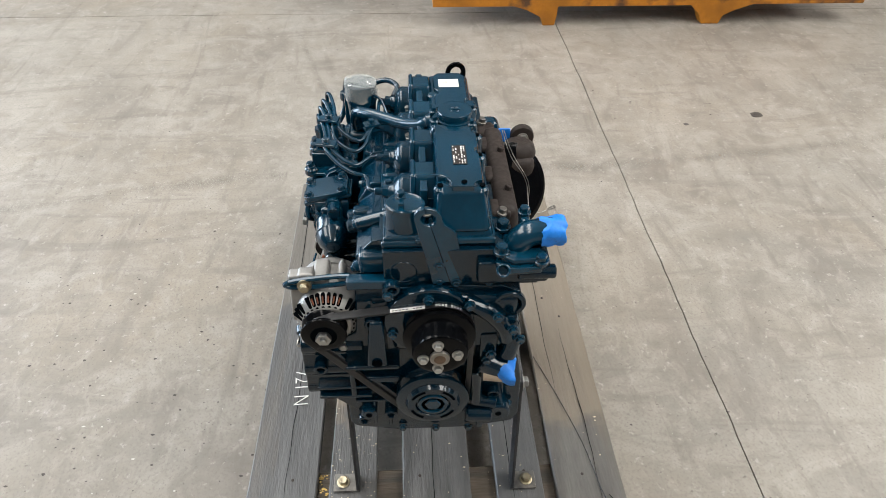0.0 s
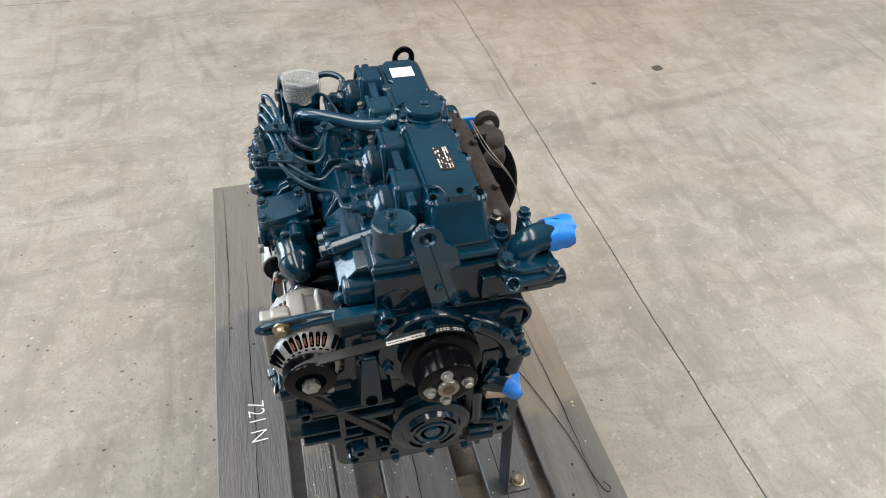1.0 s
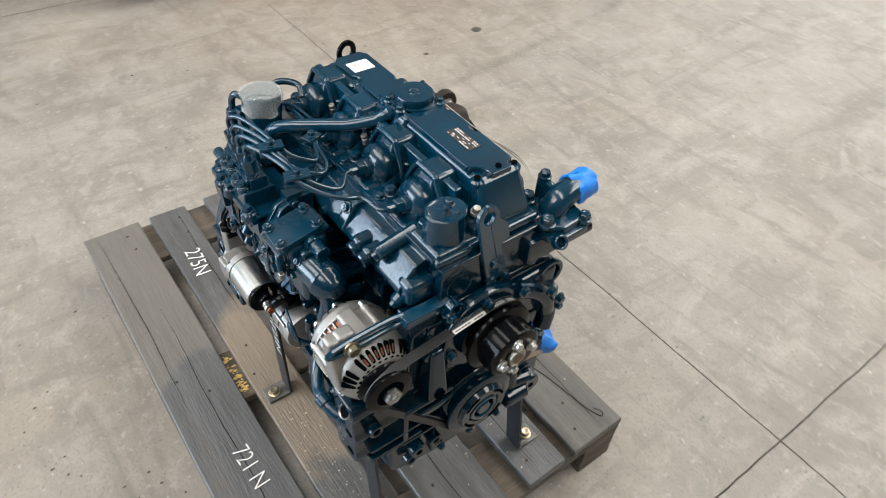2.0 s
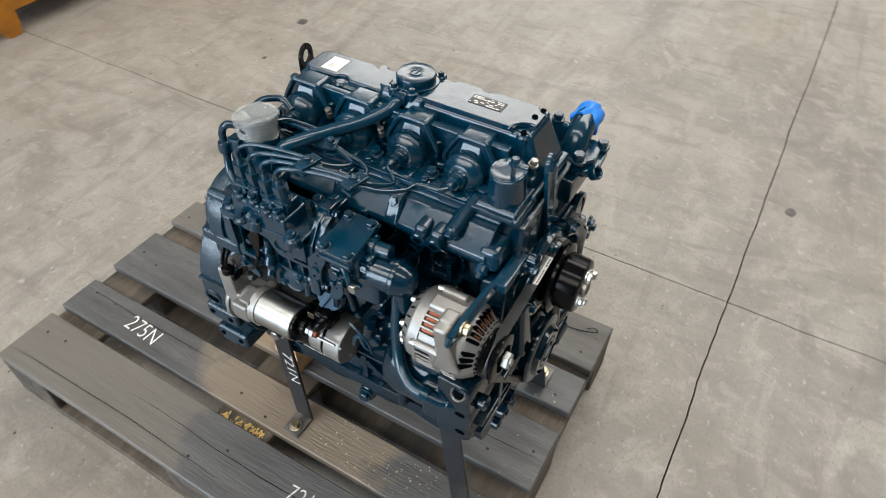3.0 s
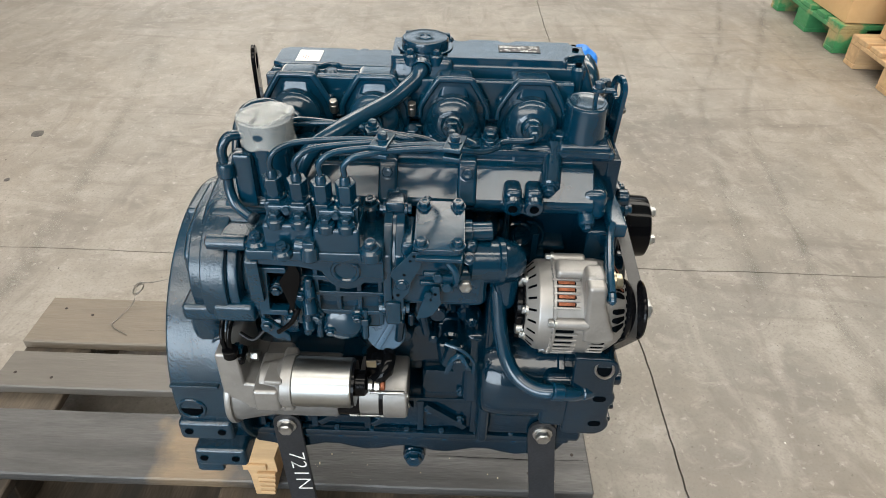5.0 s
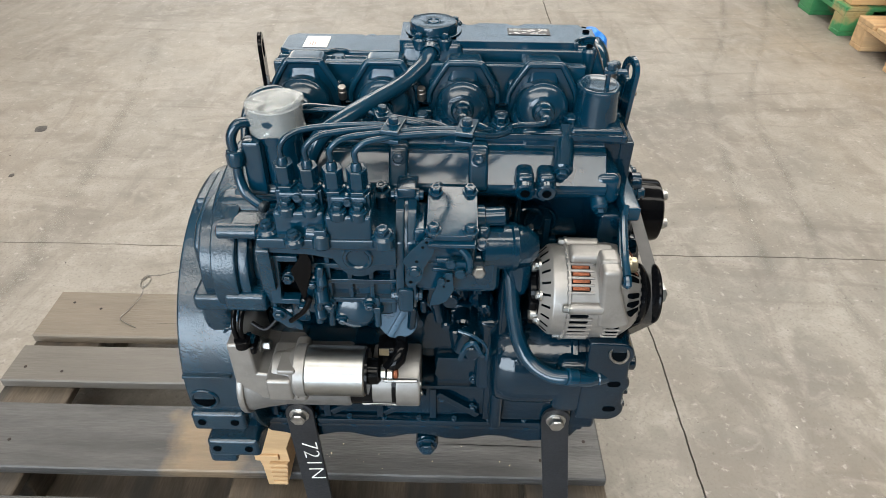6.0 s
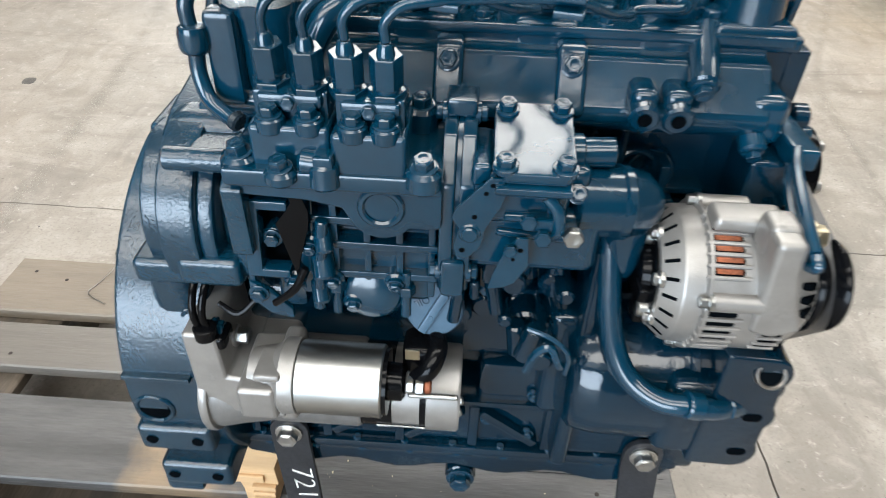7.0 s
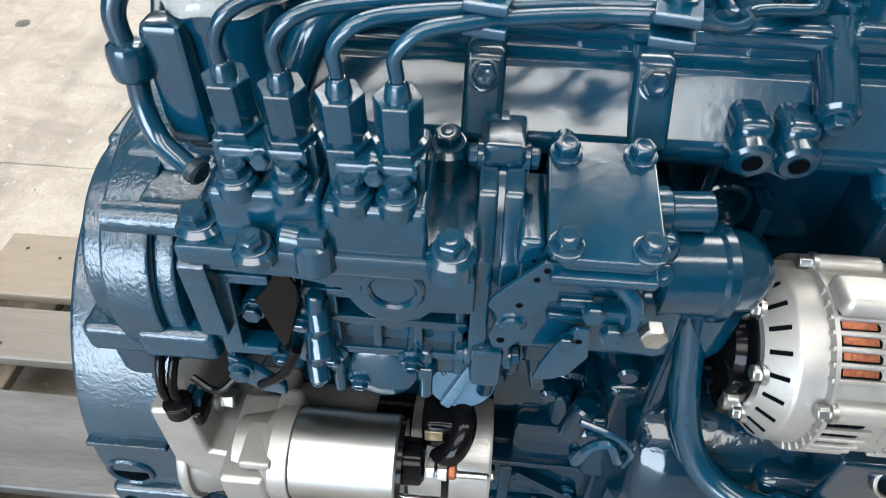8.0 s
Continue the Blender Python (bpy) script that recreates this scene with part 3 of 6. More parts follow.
# sump
bm = bmesh.new()
block(bm, -0.156, 0.156, 0.085, 0.548, 0.398, 0.412, 0.004)
lobes = [(0.548, 0.395)] + [(0.10 + 0.44 * (1 - k / 22), 0.370 + 0.006 * math.cos(k * 1.15)) for k in range(23)] + [(0.09, 0.395)]
slab(bm, lobes, "x", -0.152, 0.152, 0.003)
block(bm, -0.118, 0.118, 0.11, 0.46, 0.338, 0.38, 0.016, 3)
rod(bm, (-0.115, 0.309, 0.352), (-0.150, 0.309, 0.350), 0.017, bev=0.003)
sump = part("oil_sump", bm, PAINT_SHADED, engine)
bolt(sump, (-0.150, 0.309, 0.350), (-1, 0, 0), 0.012)
for k in range(9):
    for sx in (-1, 1):
        bolt(sump, (sx * 0.150, 0.115 + 0.05 * k, 0.3975), (0, 0, -1), 0.005)
        bolt(sump, (sx * 0.152, 0.12 + 0.05 * k, 0.412), (0, 0, 1), 0.0045, washer=False)

# gear case at the front
bm = bmesh.new()
outline = [(-0.178, 0.486), (-0.208, 0.508), (-0.208, 0.625), (-0.170, 0.632), (-0.128, 0.655), (-0.122, 0.752), (0.100, 0.752), (0.132, 0.735), (0.136, 0.60), (0.150, 0.52), (0.152, 0.42)] + arc(0.13, 0.412, 0.02, 0, -80, 4) + [(0.090, 0.384), (0.06, 0.378), (-0.07, 0.378), (-0.105, 0.386)] + arc(-0.135, 0.412, 0.02, -100, -180, 4) + [(-0.156, 0.478)]
slab(bm, outline, "y", 0.070, 0.108, 0.004, 3)
slab(bm, [(-0.195, 0.505), (-0.195, 0.585), (-0.11, 0.60), (-0.10, 0.735), (0.09, 0.735), (0.115, 0.60), (0.125, 0.43), (0.09, 0.398), (-0.09, 0.398), (-0.125, 0.43)], "y", 0.0665, 0.08, 0.006)
turned(bm, [(0, 0.060), (0.006, 0.068), (0.036, 0.068), (0.038, 0.0655), (0.044, 0.0655), (0.046, 0.069), (0.052, 0.069), (0.054, 0.067), (0.120, 0.066), (0.140, 0.062), (0.150, 0.050)], (-0.148, 0.078, 0.553), (0, 1, 0), 48)
block(bm, -0.158, -0.10, 0.10, 0.215, 0.412, 0.53, 0.016, 4)
block(bm, -0.176, -0.11, 0.205, 0.222, 0.42, 0.70, 0.007, 3)
block(bm, -0.166, -0.11, 0.215, 0.245, 0.49, 0.62, 0.010, 3)
# mounting pad at the outer end, with three lobes along its front edge
lobed = [(0.118, 0.505), (0.118, 0.641)] + arc(0.083, 0.620, 0.0195, 90, 215, 10) + arc(0.079, 0.570, 0.0185, 140, 220, 8) + arc(0.080, 0.523, 0.0195, 145, 270, 10)
slab(piece("mounting_pad"), lobed, "x", -0.219, -0.118, 0.0035, 3)
block(piece("mounting_pad"), -0.2165, -0.12, 0.100, 0.150, 0.510, 0.600, 0.012, 4)
# hollow column, ledge and pockets under the belt
block(piece("column"), -0.112, -0.078, 0.036, 0.07, 0.606, 0.70, 0.006, 3, top=(-0.104, -0.082, 0.048, 0.07))
block(piece("ledge"), -0.150, -0.060, 0.046, 0.07, 0.586, 0.596, 0.004, 3)
block(piece("ledge"), -0.125, -0.060, 0.052, 0.07, 0.545, 0.560, 0.004, 3)
for x0, x1, z0, z1 in ((-0.112, -0.106, 0.415, 0.49), (-0.085, -0.079, 0.41, 0.47), (-0.14, -0.08, 0.482, 0.49)):
    block(piece("rib"), x0, x1, 0.058, 0.07, z0, z1, 0.003)
rod(piece("boss"), (0.052, 0.045, 0.462), (0.098, 0.045, 0.458), 0.0155, bev=0.003)
rod(piece("boss"), (0.110, 0.040, 0.462), (0.110, 0.07, 0.462), 0.021, bev=0.003)
rod(piece("boss"), (-0.118, 0.046, 0.462), (-0.118, 0.07, 0.462), 0.014, bev=0.003)
for x, z in ((-0.19, 0.583), (0.118, 0.44), (-0.128, 0.435), (0.10, 0.50), (-0.08, 0.45), (0.115, 0.69), (-0.10, 0.69), (-0.065, 0.763)):
    ring(piece("boss"), (x, 0.064, z), (0, -1, 0), 0.0115, 0.006, 0.012, floor=0.001)
for x0, x1, z0, z1 in ((-0.2, -0.11, 0.505, 0.513), (-0.2, -0.11, 0.53, 0.537), (0.075, 0.085, 0.40, 0.47), (-0.145, -0.135, 0.51, 0.58)):
    block(piece("rib"), x0, x1, 0.052, 0.07, z0, z1, 0.003)
ring(piece("port"), (0.112, 0.064, 0.722), (0, -1, 0), 0.026, 0.018, 0.008, floor=0.001)
gear_case = part("gear_case", bm, PAINT_SHADED, engine)
settle(gear_case, PAINT_SHADED)
ring_bm = bmesh.new()
ring(ring_bm, (-0.214, 0.083, 0.6215), (-0.84, 0, 0.54), 0.0118, 0.0090, 0.0100, floor=0.001)
part("bushing", ring_bm, STEEL, gear_case, "bright bushing in a lug")
# black discs and slot shapes on the solid case stand for shade in holes
bore_disc = bmesh.new()
turned(bore_disc, [(0, 0.0088), (0.001, 0.0088)], (-0.2190, 0.083, 0.6247), (-0.84, 0, 0.54), 20)
part("bolt_hole_shade", bore_disc, SHADE_AND_PRINT, gear_case)
for y, z in ((0.080, 0.572), (0.079, 0.526)):
    bm = bmesh.new()
    slab(bm, arc(y + 0.0035, z, 0.0045, -90, 90, 6) + arc(y - 0.0035, z, 0.0045, 90, 270, 6), "x", -0.2196, -0.2180, 0)
    part("slot_hole_shade", bm, SHADE_AND_PRINT, gear_case)
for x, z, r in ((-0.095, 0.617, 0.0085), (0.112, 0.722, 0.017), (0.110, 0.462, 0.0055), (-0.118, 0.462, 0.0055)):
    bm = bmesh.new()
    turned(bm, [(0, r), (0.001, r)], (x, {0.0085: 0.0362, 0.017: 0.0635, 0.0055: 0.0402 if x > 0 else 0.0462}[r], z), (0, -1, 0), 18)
    part("bolt_hole_shade", bm, SHADE_AND_PRINT, gear_case)
for x, z in ((0.12, 0.60), (0.128, 0.52), (0.06, 0.392), (-0.06, 0.398), (0.0, 0.394), (0.13, 0.46)):
    bolt(gear_case, (x, 0.062, z), (0, -1, 0), 0.0058)

# head
bm = bmesh.new()
block(bm, -0.076, 0.100, 0.082, 0.525, 0.752, 0.824, 0.005)
block(bm, -0.0775, 0.155, 0.072, 0.088, 0.752, 0.822, 0.002)
block(bm, 0.06, 0.168, 0.060, 0.130, 0.764, 0.806, 0.006)
rod(bm, (0.12, 0.062, 0.786), (0.176, 0.062, 0.786), 0.011)
ring(bm, (-0.048, 0.073, 0.782), (0, -1, 0), 0.021, 0.018, 0.002, floor=0.0005)
head = part("cylinder_head", bm, PAINT_SHADED, engine)
for x, z in ((-0.07, 0.757), (0.03, 0.76), (0.08, 0.76), (0.005, 0.795), (0.005, 0.765)):
    bolt(head, (x, 0.071, z), (0, -1, 0), 0.0062)
for y in (0.145, 0.225, 0.317, 0.408, 0.498):
    bolt(head, (-0.052, y, 0.833), (-0.15, 0, 1), 0.0085, height=0.9)

# rocker cover
CYL = (0.180, 0.272, 0.364, 0.456)
bm = bmesh.new()
block(bm, -0.030, 0.088, 0.080, 0.512, 0.824, 0.836, 0.004, 3)
block(bm, -0.018, 0.085, 0.086, 0.505, 0.834, 0.848, 0.005, 3, top=(-0.012, 0.081, 0.094, 0.50))
block(bm, -0.006, 0.081, 0.100, 0.500, 0.842, 0.8860, 0.008, 4, top=(0.002, 0.0735, 0.120, 0.492))
block(bm, -0.002, 0.0812, 0.086, 0.300, 0.840, 0.9015, 0.009, 5, top=(0.004, 0.0715, 0.1115, 0.29))
for y0, y1 in ((0.128, 0.246), (0.252, 0.336), (0.346, 0.49)):
    block(bm, -0.021, -0.009, y0, y1, 0.84, 0.889, 0.0025, 3)
    block(bm, -0.012, 0.0, y0 + 0.01, y1 - 0.01, 0.84, 0.866, 0.002)


def cover_edge(x, ys, r):
    """The scalloped long edge of the plateau: a line with round bites at the screws."""
    out = []
    for y in ys:
        out += arc(x + r * 0.45, y, r, 243, 117, 8)
    return out


def corner_bite(x, y, r, a0, a1):
    return arc(x, y, r, a0, a1, 8)


# plateau with round bites at its front corners and along its outer edge; a lower one behind the filler
front = [(0.026, 0.1125), (0.054, 0.1125)] + corner_bite(0.068, 0.114, 0.013, 190, 88) + cover_edge(0.0690, (0.205, 0.262), 0.012) + [(0.0690, 0.345), (0.006, 0.345), (0.006, 0.139)] + corner_bite(0.006, 0.118, 0.018, 95, -14)
slab(bm, front, "z", 0.878, 0.9065, 0.0042, 4)
rear = [(0.010, 0.335), (0.0690, 0.335)] + cover_edge(0.0690, (0.385,), 0.011) + [(0.0690, 0.478), (0.060, 0.490), (0.018, 0.490), (0.010, 0.478)] + arc(0.005, 0.418, 0.013, 62, -62, 8)
slab(bm, rear, "z", 0.874, 0.8905, 0.004, 4)
block(bm, -0.010, 0.077, 0.268, 0.348, 0.870, 0.9065, 0.009, 4, top=(0.003, 0.0745, 0.270, 0.344))
# screw pads in the bites
for x, y, z in ((0.008, 0.122, 0.9), (0.068, 0.121, 0.9), (0.072, 0.205, 0.897), (0.072, 0.262, 0.897), (0.008, 0.418, 0.8868), (0.072, 0.385, 0.8868)):
    rod(bm, (x, y, 0.86), (x, y, z), 0.0095, bev=0.003)
tube(bm, [(-0.001, 0.141, 0.9062), (0.010, 0.139, 0.9066), (0.019, 0.132, 0.9066), (0.024, 0.122, 0.9066), (0.0245, 0.113, 0.9062)], 0.0016, 8)
for cy in CYL:
    # hump: hexagonal panel with a raised rim, a round shoulder below and the injector's stepped seat
    hump = [(cy - 0.044, 0.826), (cy - 0.043, 0.860), (cy - 0.023, 0.8945), (cy + 0.016, 0.8945), (cy + 0.037, 0.860), (cy + 0.038, 0.826)]
    slab(bm, hump, "x", -0.030, 0.004, 0.005, 4)
    block(bm, -0.060, 0.0, cy - 0.041, cy + 0.037, 0.824, 0.872, 0.014, 5, top=(-0.036, 0.0, cy - 0.026, cy + 0.022))
    block(bm, -0.044, 0.0, cy - 0.024, cy + 0.020, 0.850, 0.890, 0.005, 4, top=(-0.028, 0.0, cy - 0.018, cy + 0.013))
    tube(bm, [(-0.0315, cy - 0.043, 0.848), (-0.0315, cy - 0.041, 0.862), (-0.0305, cy - 0.0245, 0.891), (-0.030, cy - 0.019, 0.8935), (-0.030, cy + 0.012, 0.8935), (-0.0305, cy + 0.0175, 0.891), (-0.0315, cy + 0.035, 0.862), (-0.0315, cy + 0.037, 0.848)], 0.0040, 10, 6)
    turned(bm, [(0, 0.0315), (0.027, 0.0305), (0.030, 0.0292), (0.0345, 0.0250), (0.0375, 0.0195), (0.0385, 0.0182), (0.039, 0.0165), (0.0395, 0.0135), (0.045, 0.0125), (0.047, 0.011)], (-0.022, cy - 0.002, 0.846), (-1, 0, 0.12), 36)
for a, b in zip(CYL, CYL[1:]):
    m0 = (a + b) / 2
    block(bm, -0.026, -0.012, m0 - 0.024, m0 - 0.008, 0.826, 0.872, 0.005, 3)
    rod(bm, (-0.020, m0 + 0.008, 0.826), (-0.020, m0 + 0.008, 0.868), 0.0075, bev=0.002)
cover = part("rocker_cover", bm, PAINT_SMOOTH, engine, "glossy teal rocker cover")
# black discs on the screw pads, shade of the holes put into colour
for x, y, z in ((0.008, 0.122, 0.9017), (0.042, 0.122, 0.9067), (0.068, 0.121, 0.9017), (0.072, 0.205, 0.8972), (0.072, 0.262, 0.8972)):
    bm = bmesh.new()
    turned(bm, [(0, 0.0042), (0.0016, 0.0042)], (x, y, z), (0, 0, 1), 12)
    part("bolt_hole_shade", bm, SHADE_AND_PRINT, cover)
bm = bmesh.new()
turned(bm, [(0, 0.027), (0.0015, 0.0285), (0.009, 0.0285), (0.011, 0.027), (0.0118, 0.018), (0.0105, 0.008), (0.0105, 0.004)], (0.040, 0.306, 0.9075), (0, 0, 1), 40)
ring(bm, (0.040, 0.306, 0.917), (0, 0, 1), 0.0085, 0.0065, 0.0022, 0.0006)
block(bm, 0.0335, 0.0465, 0.3045, 0.3075, 0.917, 0.9195, 0.0006)
filler_cap = part("oil_filler_cap", bm, PAINT_SMOOTH, cover)
bm = bmesh.new()
slab(bm, arc(0.040, 0.306, 0.034, 0, 360, 40)[:-1], "z", 0.905, 0.9085, 0.001)
for dx, dy in ((-0.033, -0.014), (-0.033, 0.016), (0.026, -0.026), (0.03, 0.022)):
    rod(bm, (0.04 + dx, 0.306 + dy, 0.895), (0.04 + dx, 0.306 + dy, 0.9095), 0.0085, bev=0.002)
part("cap_flange", bm, PAINT_SMOOTH, cover)
for dx, dy in ((-0.033, -0.014), (-0.033, 0.016), (0.026, -0.026), (0.03, 0.022)):
    bolt(cover, (0.04 + dx, 0.306 + dy, 0.9095), (0, 0, 1), 0.0045, washer=False)
for cy in CYL:
    bm = bmesh.new()
    hexagon(bm, (-0.064, cy - 0.002, 0.851), (-1, 0, 0.12), 0.0105, 0.014)
    rod(bm, (-0.060, cy - 0.002, 0.8505), (-0.090, cy - 0.002, 0.8541), 0.0062)
    part("injector", bm, PAINT_SMOOTH, engine)
# white sticker and the rating plate
bm = bmesh.new()
block(bm, 0.020, 0.056, 0.434, 0.463, 0.8906, 0.8912, 0)
st = part("sticker", bm, STICKER, cover, "white paper sticker")
bm = bmesh.new()
for k in range(3):
    block(bm, 0.026, 0.036 + 0.003 * (k % 2), 0.455 - 0.003 * k, 0.4557 - 0.003 * k, 0.8912, 0.8914, 0)
part("print_bars", bm, INK_RED, st)
bm = bmesh.new()
block(bm, 0.029, 0.050, 0.166, 0.2165, 0.9067, 0.9073, 0)
pl = part("rating_plate", bm, PLATE, cover, "dark rating plate with pale print")
bm = bmesh.new()
rnd = random.Random(3)
for col in range(5):
    y = 0.2150
    while y > 0.170:
        h = rnd.uniform(0.0012, 0.0050)
        if rnd.random() < 0.62:
            x = 0.0302 + col * 0.0040
            block(bm, x, x + rnd.uniform(0.0012, 0.0024), y - h, y, 0.9073, 0.9075, 0)
        y -= h + 0.0011
part("print_bars", bm, INK, pl)

# cup in front of the injectors, with its bracket
bm = bmesh.new()
oval = Matrix.Translation((-0.043, 0.116, 0)) @ Matrix.Diagonal((1.0, 0.84, 1.0, 1.0))
turned(bm, [(0, 0.0345), (0.003, 0.0345), (0.006, 0.0325), (0.010, 0.0312), (0.046, 0.0282), (0.0462, 0.0290), (0.051, 0.0290), (0.0528, 0.0270), (0.053, 0.0245), (0.0515, 0.022), (0.0515, 0.008)], (0, 0, 0.826), (0, 0, 1), 44, oval)
block(bm, -0.0795, -0.006, 0.080, 0.150, 0.819, 0.832, 0.005, 4)
block(bm, -0.0775, -0.008, 0.083, 0.148, 0.829, 0.838, 0.004, 4, top=(-0.0745, -0.011, 0.087, 0.145))
cup = part("coolant_cup", bm, PAINT_SMOOTH, engine)
bm = bmesh.new()
block(bm, -0.052, -0.044, 0.106, 0.110, 0.874, 0.896, 0.001)
block(bm, -0.052, -0.044, 0.088, 0.114, 0.893, 0.8965, 0.001)
part("strap", bm, PAINT_SMOOTH, cup)
bolt(cup, (-0.048, 0.106, 0.8965), (0, 0, 1), 0.006, height=1.0)

# intake manifold: a long log with a sloping outer face
bm = bmesh.new()
section = [(-0.055, 0.766), (-0.085, 0.763)] + arc(-0.101, 0.783, 0.0190, 262, 182, 10) + [(-0.1195, 0.7860), (-0.1180, 0.7885), (-0.0955, 0.8135), (-0.0930, 0.8155), (-0.0790, 0.8180), (-0.0790, 0.831), (-0.055, 0.832)]
slab(bm, section, "y", 0.105, 0.472, 0.0022, 3)
block(piece("flange"), -0.082, -0.05, 0.088, 0.475, 0.824, 0.8325, 0.002)
for cy in CYL:
    block(piece("inlet_port"), -0.080, -0.03, cy - 0.028, cy + 0.024, 0.80, 0.836, 0.008, 3)
for y in (0.251, 0.341):
    boss = piece("bolt_boss")
    slab(boss, [(-0.080, 0.8245), (-0.097, 0.8245), (-0.1030, 0.8190), (-0.1215, 0.7880), (-0.1235, 0.7830), (-0.1160, 0.7750), (-0.090, 0.7720)], "y", y - 0.0112, y + 0.0112, 0.0042, 4)
for y, z in ((0.295, 0.784), (0.20, 0.780)):
    rod(piece("stud"), (-0.10, y, z), (-0.124, y, z - 0.002), 0.0075, bev=0.002)
rod(piece("bolt_boss"), (-0.06, 0.150, 0.829), (-0.117, 0.158, 0.806), 0.0115, bev=0.002)
block(piece("end_pad"), -0.116, -0.07, 0.088, 0.12, 0.760, 0.80, 0.010, 3)
rod(piece("bolt_boss"), (-0.09, 0.112, 0.78), (-0.122, 0.110, 0.760), 0.010, bev=0.002)
manifold = part("intake_manifold", bm, PAINT_SMOOTH, engine)
settle(manifold, PAINT_SMOOTH)
for y in (0.251, 0.341):
    bolt(manifold, (-0.1068, y, 0.8134), (-0.86, 0, 0.515), 0.0068)
bolt(manifold, (-0.117, 0.158, 0.806), (-1, 0.1, -0.4), 0.0072)
bolt(manifold, (-0.122, 0.110, 0.760), (-1, 0, -0.6), 0.0062)
for y in (0.226, 0.318, 0.41, 0.46):
    bolt(manifold, (-0.070, y, 0.8325), (0, 0, 1), 0.0062)
bm = bmesh.new()
for y in (0.175, 0.199):
    rod(bm, (-0.095, y, 0.795), (-0.1345, y, 0.7875), 0.0115, bev=0.002)
    block(bm, -0.128, -0.09, y - 0.0105, y + 0.0105, 0.786, 0.806, 0.007, 4)
slab(bm, [(0.175, 0.7735), (0.187, 0.7790), (0.199, 0.7735), (0.199, 0.7955), (0.187, 0.7905), (0.175, 0.7955)], "x", -0.1310, -0.100, 0.002)
bracket = part("bracket", bm, PAINT_SMOOTH, engine)
# hole ends are black discs, their shade painted
for y in (0.175, 0.199):
    bm = bmesh.new()
    turned(bm, [(0, 0.0052), (0.001, 0.0052)], (-0.1345, y, 0.7875), (-0.982, 0, -0.19), 16)
    part("bolt_hole_shade", bm, SHADE_AND_PRINT, bracket)
bm = bmesh.new()
hexagon(bm, (-0.100, 0.153, 0.672), (-0.15, 0, 1), 0.0085, 0.008)
rod(bm, (-0.101, 0.153, 0.678), (-0.103, 0.153, 0.692), 0.005, 0.0035)
part("oil_switch", bm, ZINC_YELLOW, engine, "brass-coloured oil pressure switch")

# ---- injection pump ----
bm = bmesh.new()
block(bm, -0.174, -0.138, 0.340, 0.482, 0.690, 0.765, 0.006)
slab(piece("front_plate"), [(0.338, 0.732), (0.356, 0.731)] + arc(0.379, 0.746, 0.0245, 218, 325, 10) + [(0.406, 0.745), (0.430, 0.750), (0.480, 0.752), (0.480, 0.774), (0.338, 0.774)], "x", -0.2050, -0.172, 0.002)
block(piece("deck"), -0.2130, -0.13, 0.338, 0.482, 0.763, 0.7765, 0.003)
block(piece("pad"), -0.180, -0.14, 0.345, 0.45, 0.640, 0.705, 0.006)
for y, z in ((0.372, 0.668), (0.420, 0.668), (0.435, 0.70), (0.45, 0.665), (0.405, 0.645)):
    rod(piece("boss"), (-0.165, y, z), (-0.192, y, z), 0.0088, bev=0.002)
ring(piece("port_ring"), (-0.2045, 0.379, 0.748), (-1, 0, 0), 0.0165, 0.0112, 0.0030, floor=-0.004)
pump = part("injection_pump", bm, PAINT_SMOOTH, engine)
settle(pump, PAINT_SMOOTH)
bm = bmesh.new()
for y in (0.345, 0.369, 0.393, 0.417, 0.434):
    block(bm, -0.187, -0.168, y - 0.0028, y + 0.0028, 0.652, 0.745, 0.0014)
for z in (0.672, 0.700, 0.722):
    block(bm, -0.1885, -0.168, 0.3405, 0.4375, z - 0.0034, z + 0.0034, 0.0014)
part("rib_grid", bm, PAINT_SMOOTH, pump)
bm = bmesh.new()
turned(bm, [(0, 0.0112), (0.0006, 0.0108), (0.0006, 0.0094), (0.0016, 0.0088), (0.0018, 0.004), (0.0012, 0.002)], (-0.2005, 0.379, 0.748), (-1, 0, 0), 28)
part("plug", bm, PAINT_SMOOTH, pump)
bm = bmesh.new()
turned(bm, [(0, 0.026), (0.012, 0.025), (0.017, 0.021), (0.019, 0.012), (0.0195, 0.002)], (-0.172, 0.391, 0.650), (-0.9, 0, 0.25), 30)
part("tappet_cover", bm, PAINT_SMOOTH, pump)
for y in (0.364, 0.418):
    bm = bmesh.new()
    rod(bm, (-0.186, y, 0.676), (-0.190, y, 0.634), 0.0042, bev=0.001, n=12)
    hexagon(bm, (-0.187, y, 0.664), (-0.08, 0, -1), 0.0075, 0.008)
    part("stud", bm, PAINT_SMOOTH, pump)
bm = bmesh.new()
slab(bm, [(0.446, 0.742), (0.479, 0.742), (0.483, 0.672), (0.450, 0.672), (0.450, 0.680), (0.4705, 0.680), (0.4675, 0.734), (0.446, 0.734)], "x", -0.198, -0.184, 0.002)
part("window_frame", bm, PAINT_SMOOTH, pump)
# black block behind the frame stands for the shade inside the pump
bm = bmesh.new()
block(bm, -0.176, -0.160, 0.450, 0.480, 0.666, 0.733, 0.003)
part("recess_shade", bm, SHADE_AND_PRINT, pump)
NUTS = ((-0.178, 0.4505), (-0.183, 0.425), (-0.186, 0.400), (-0.187, 0.3755))
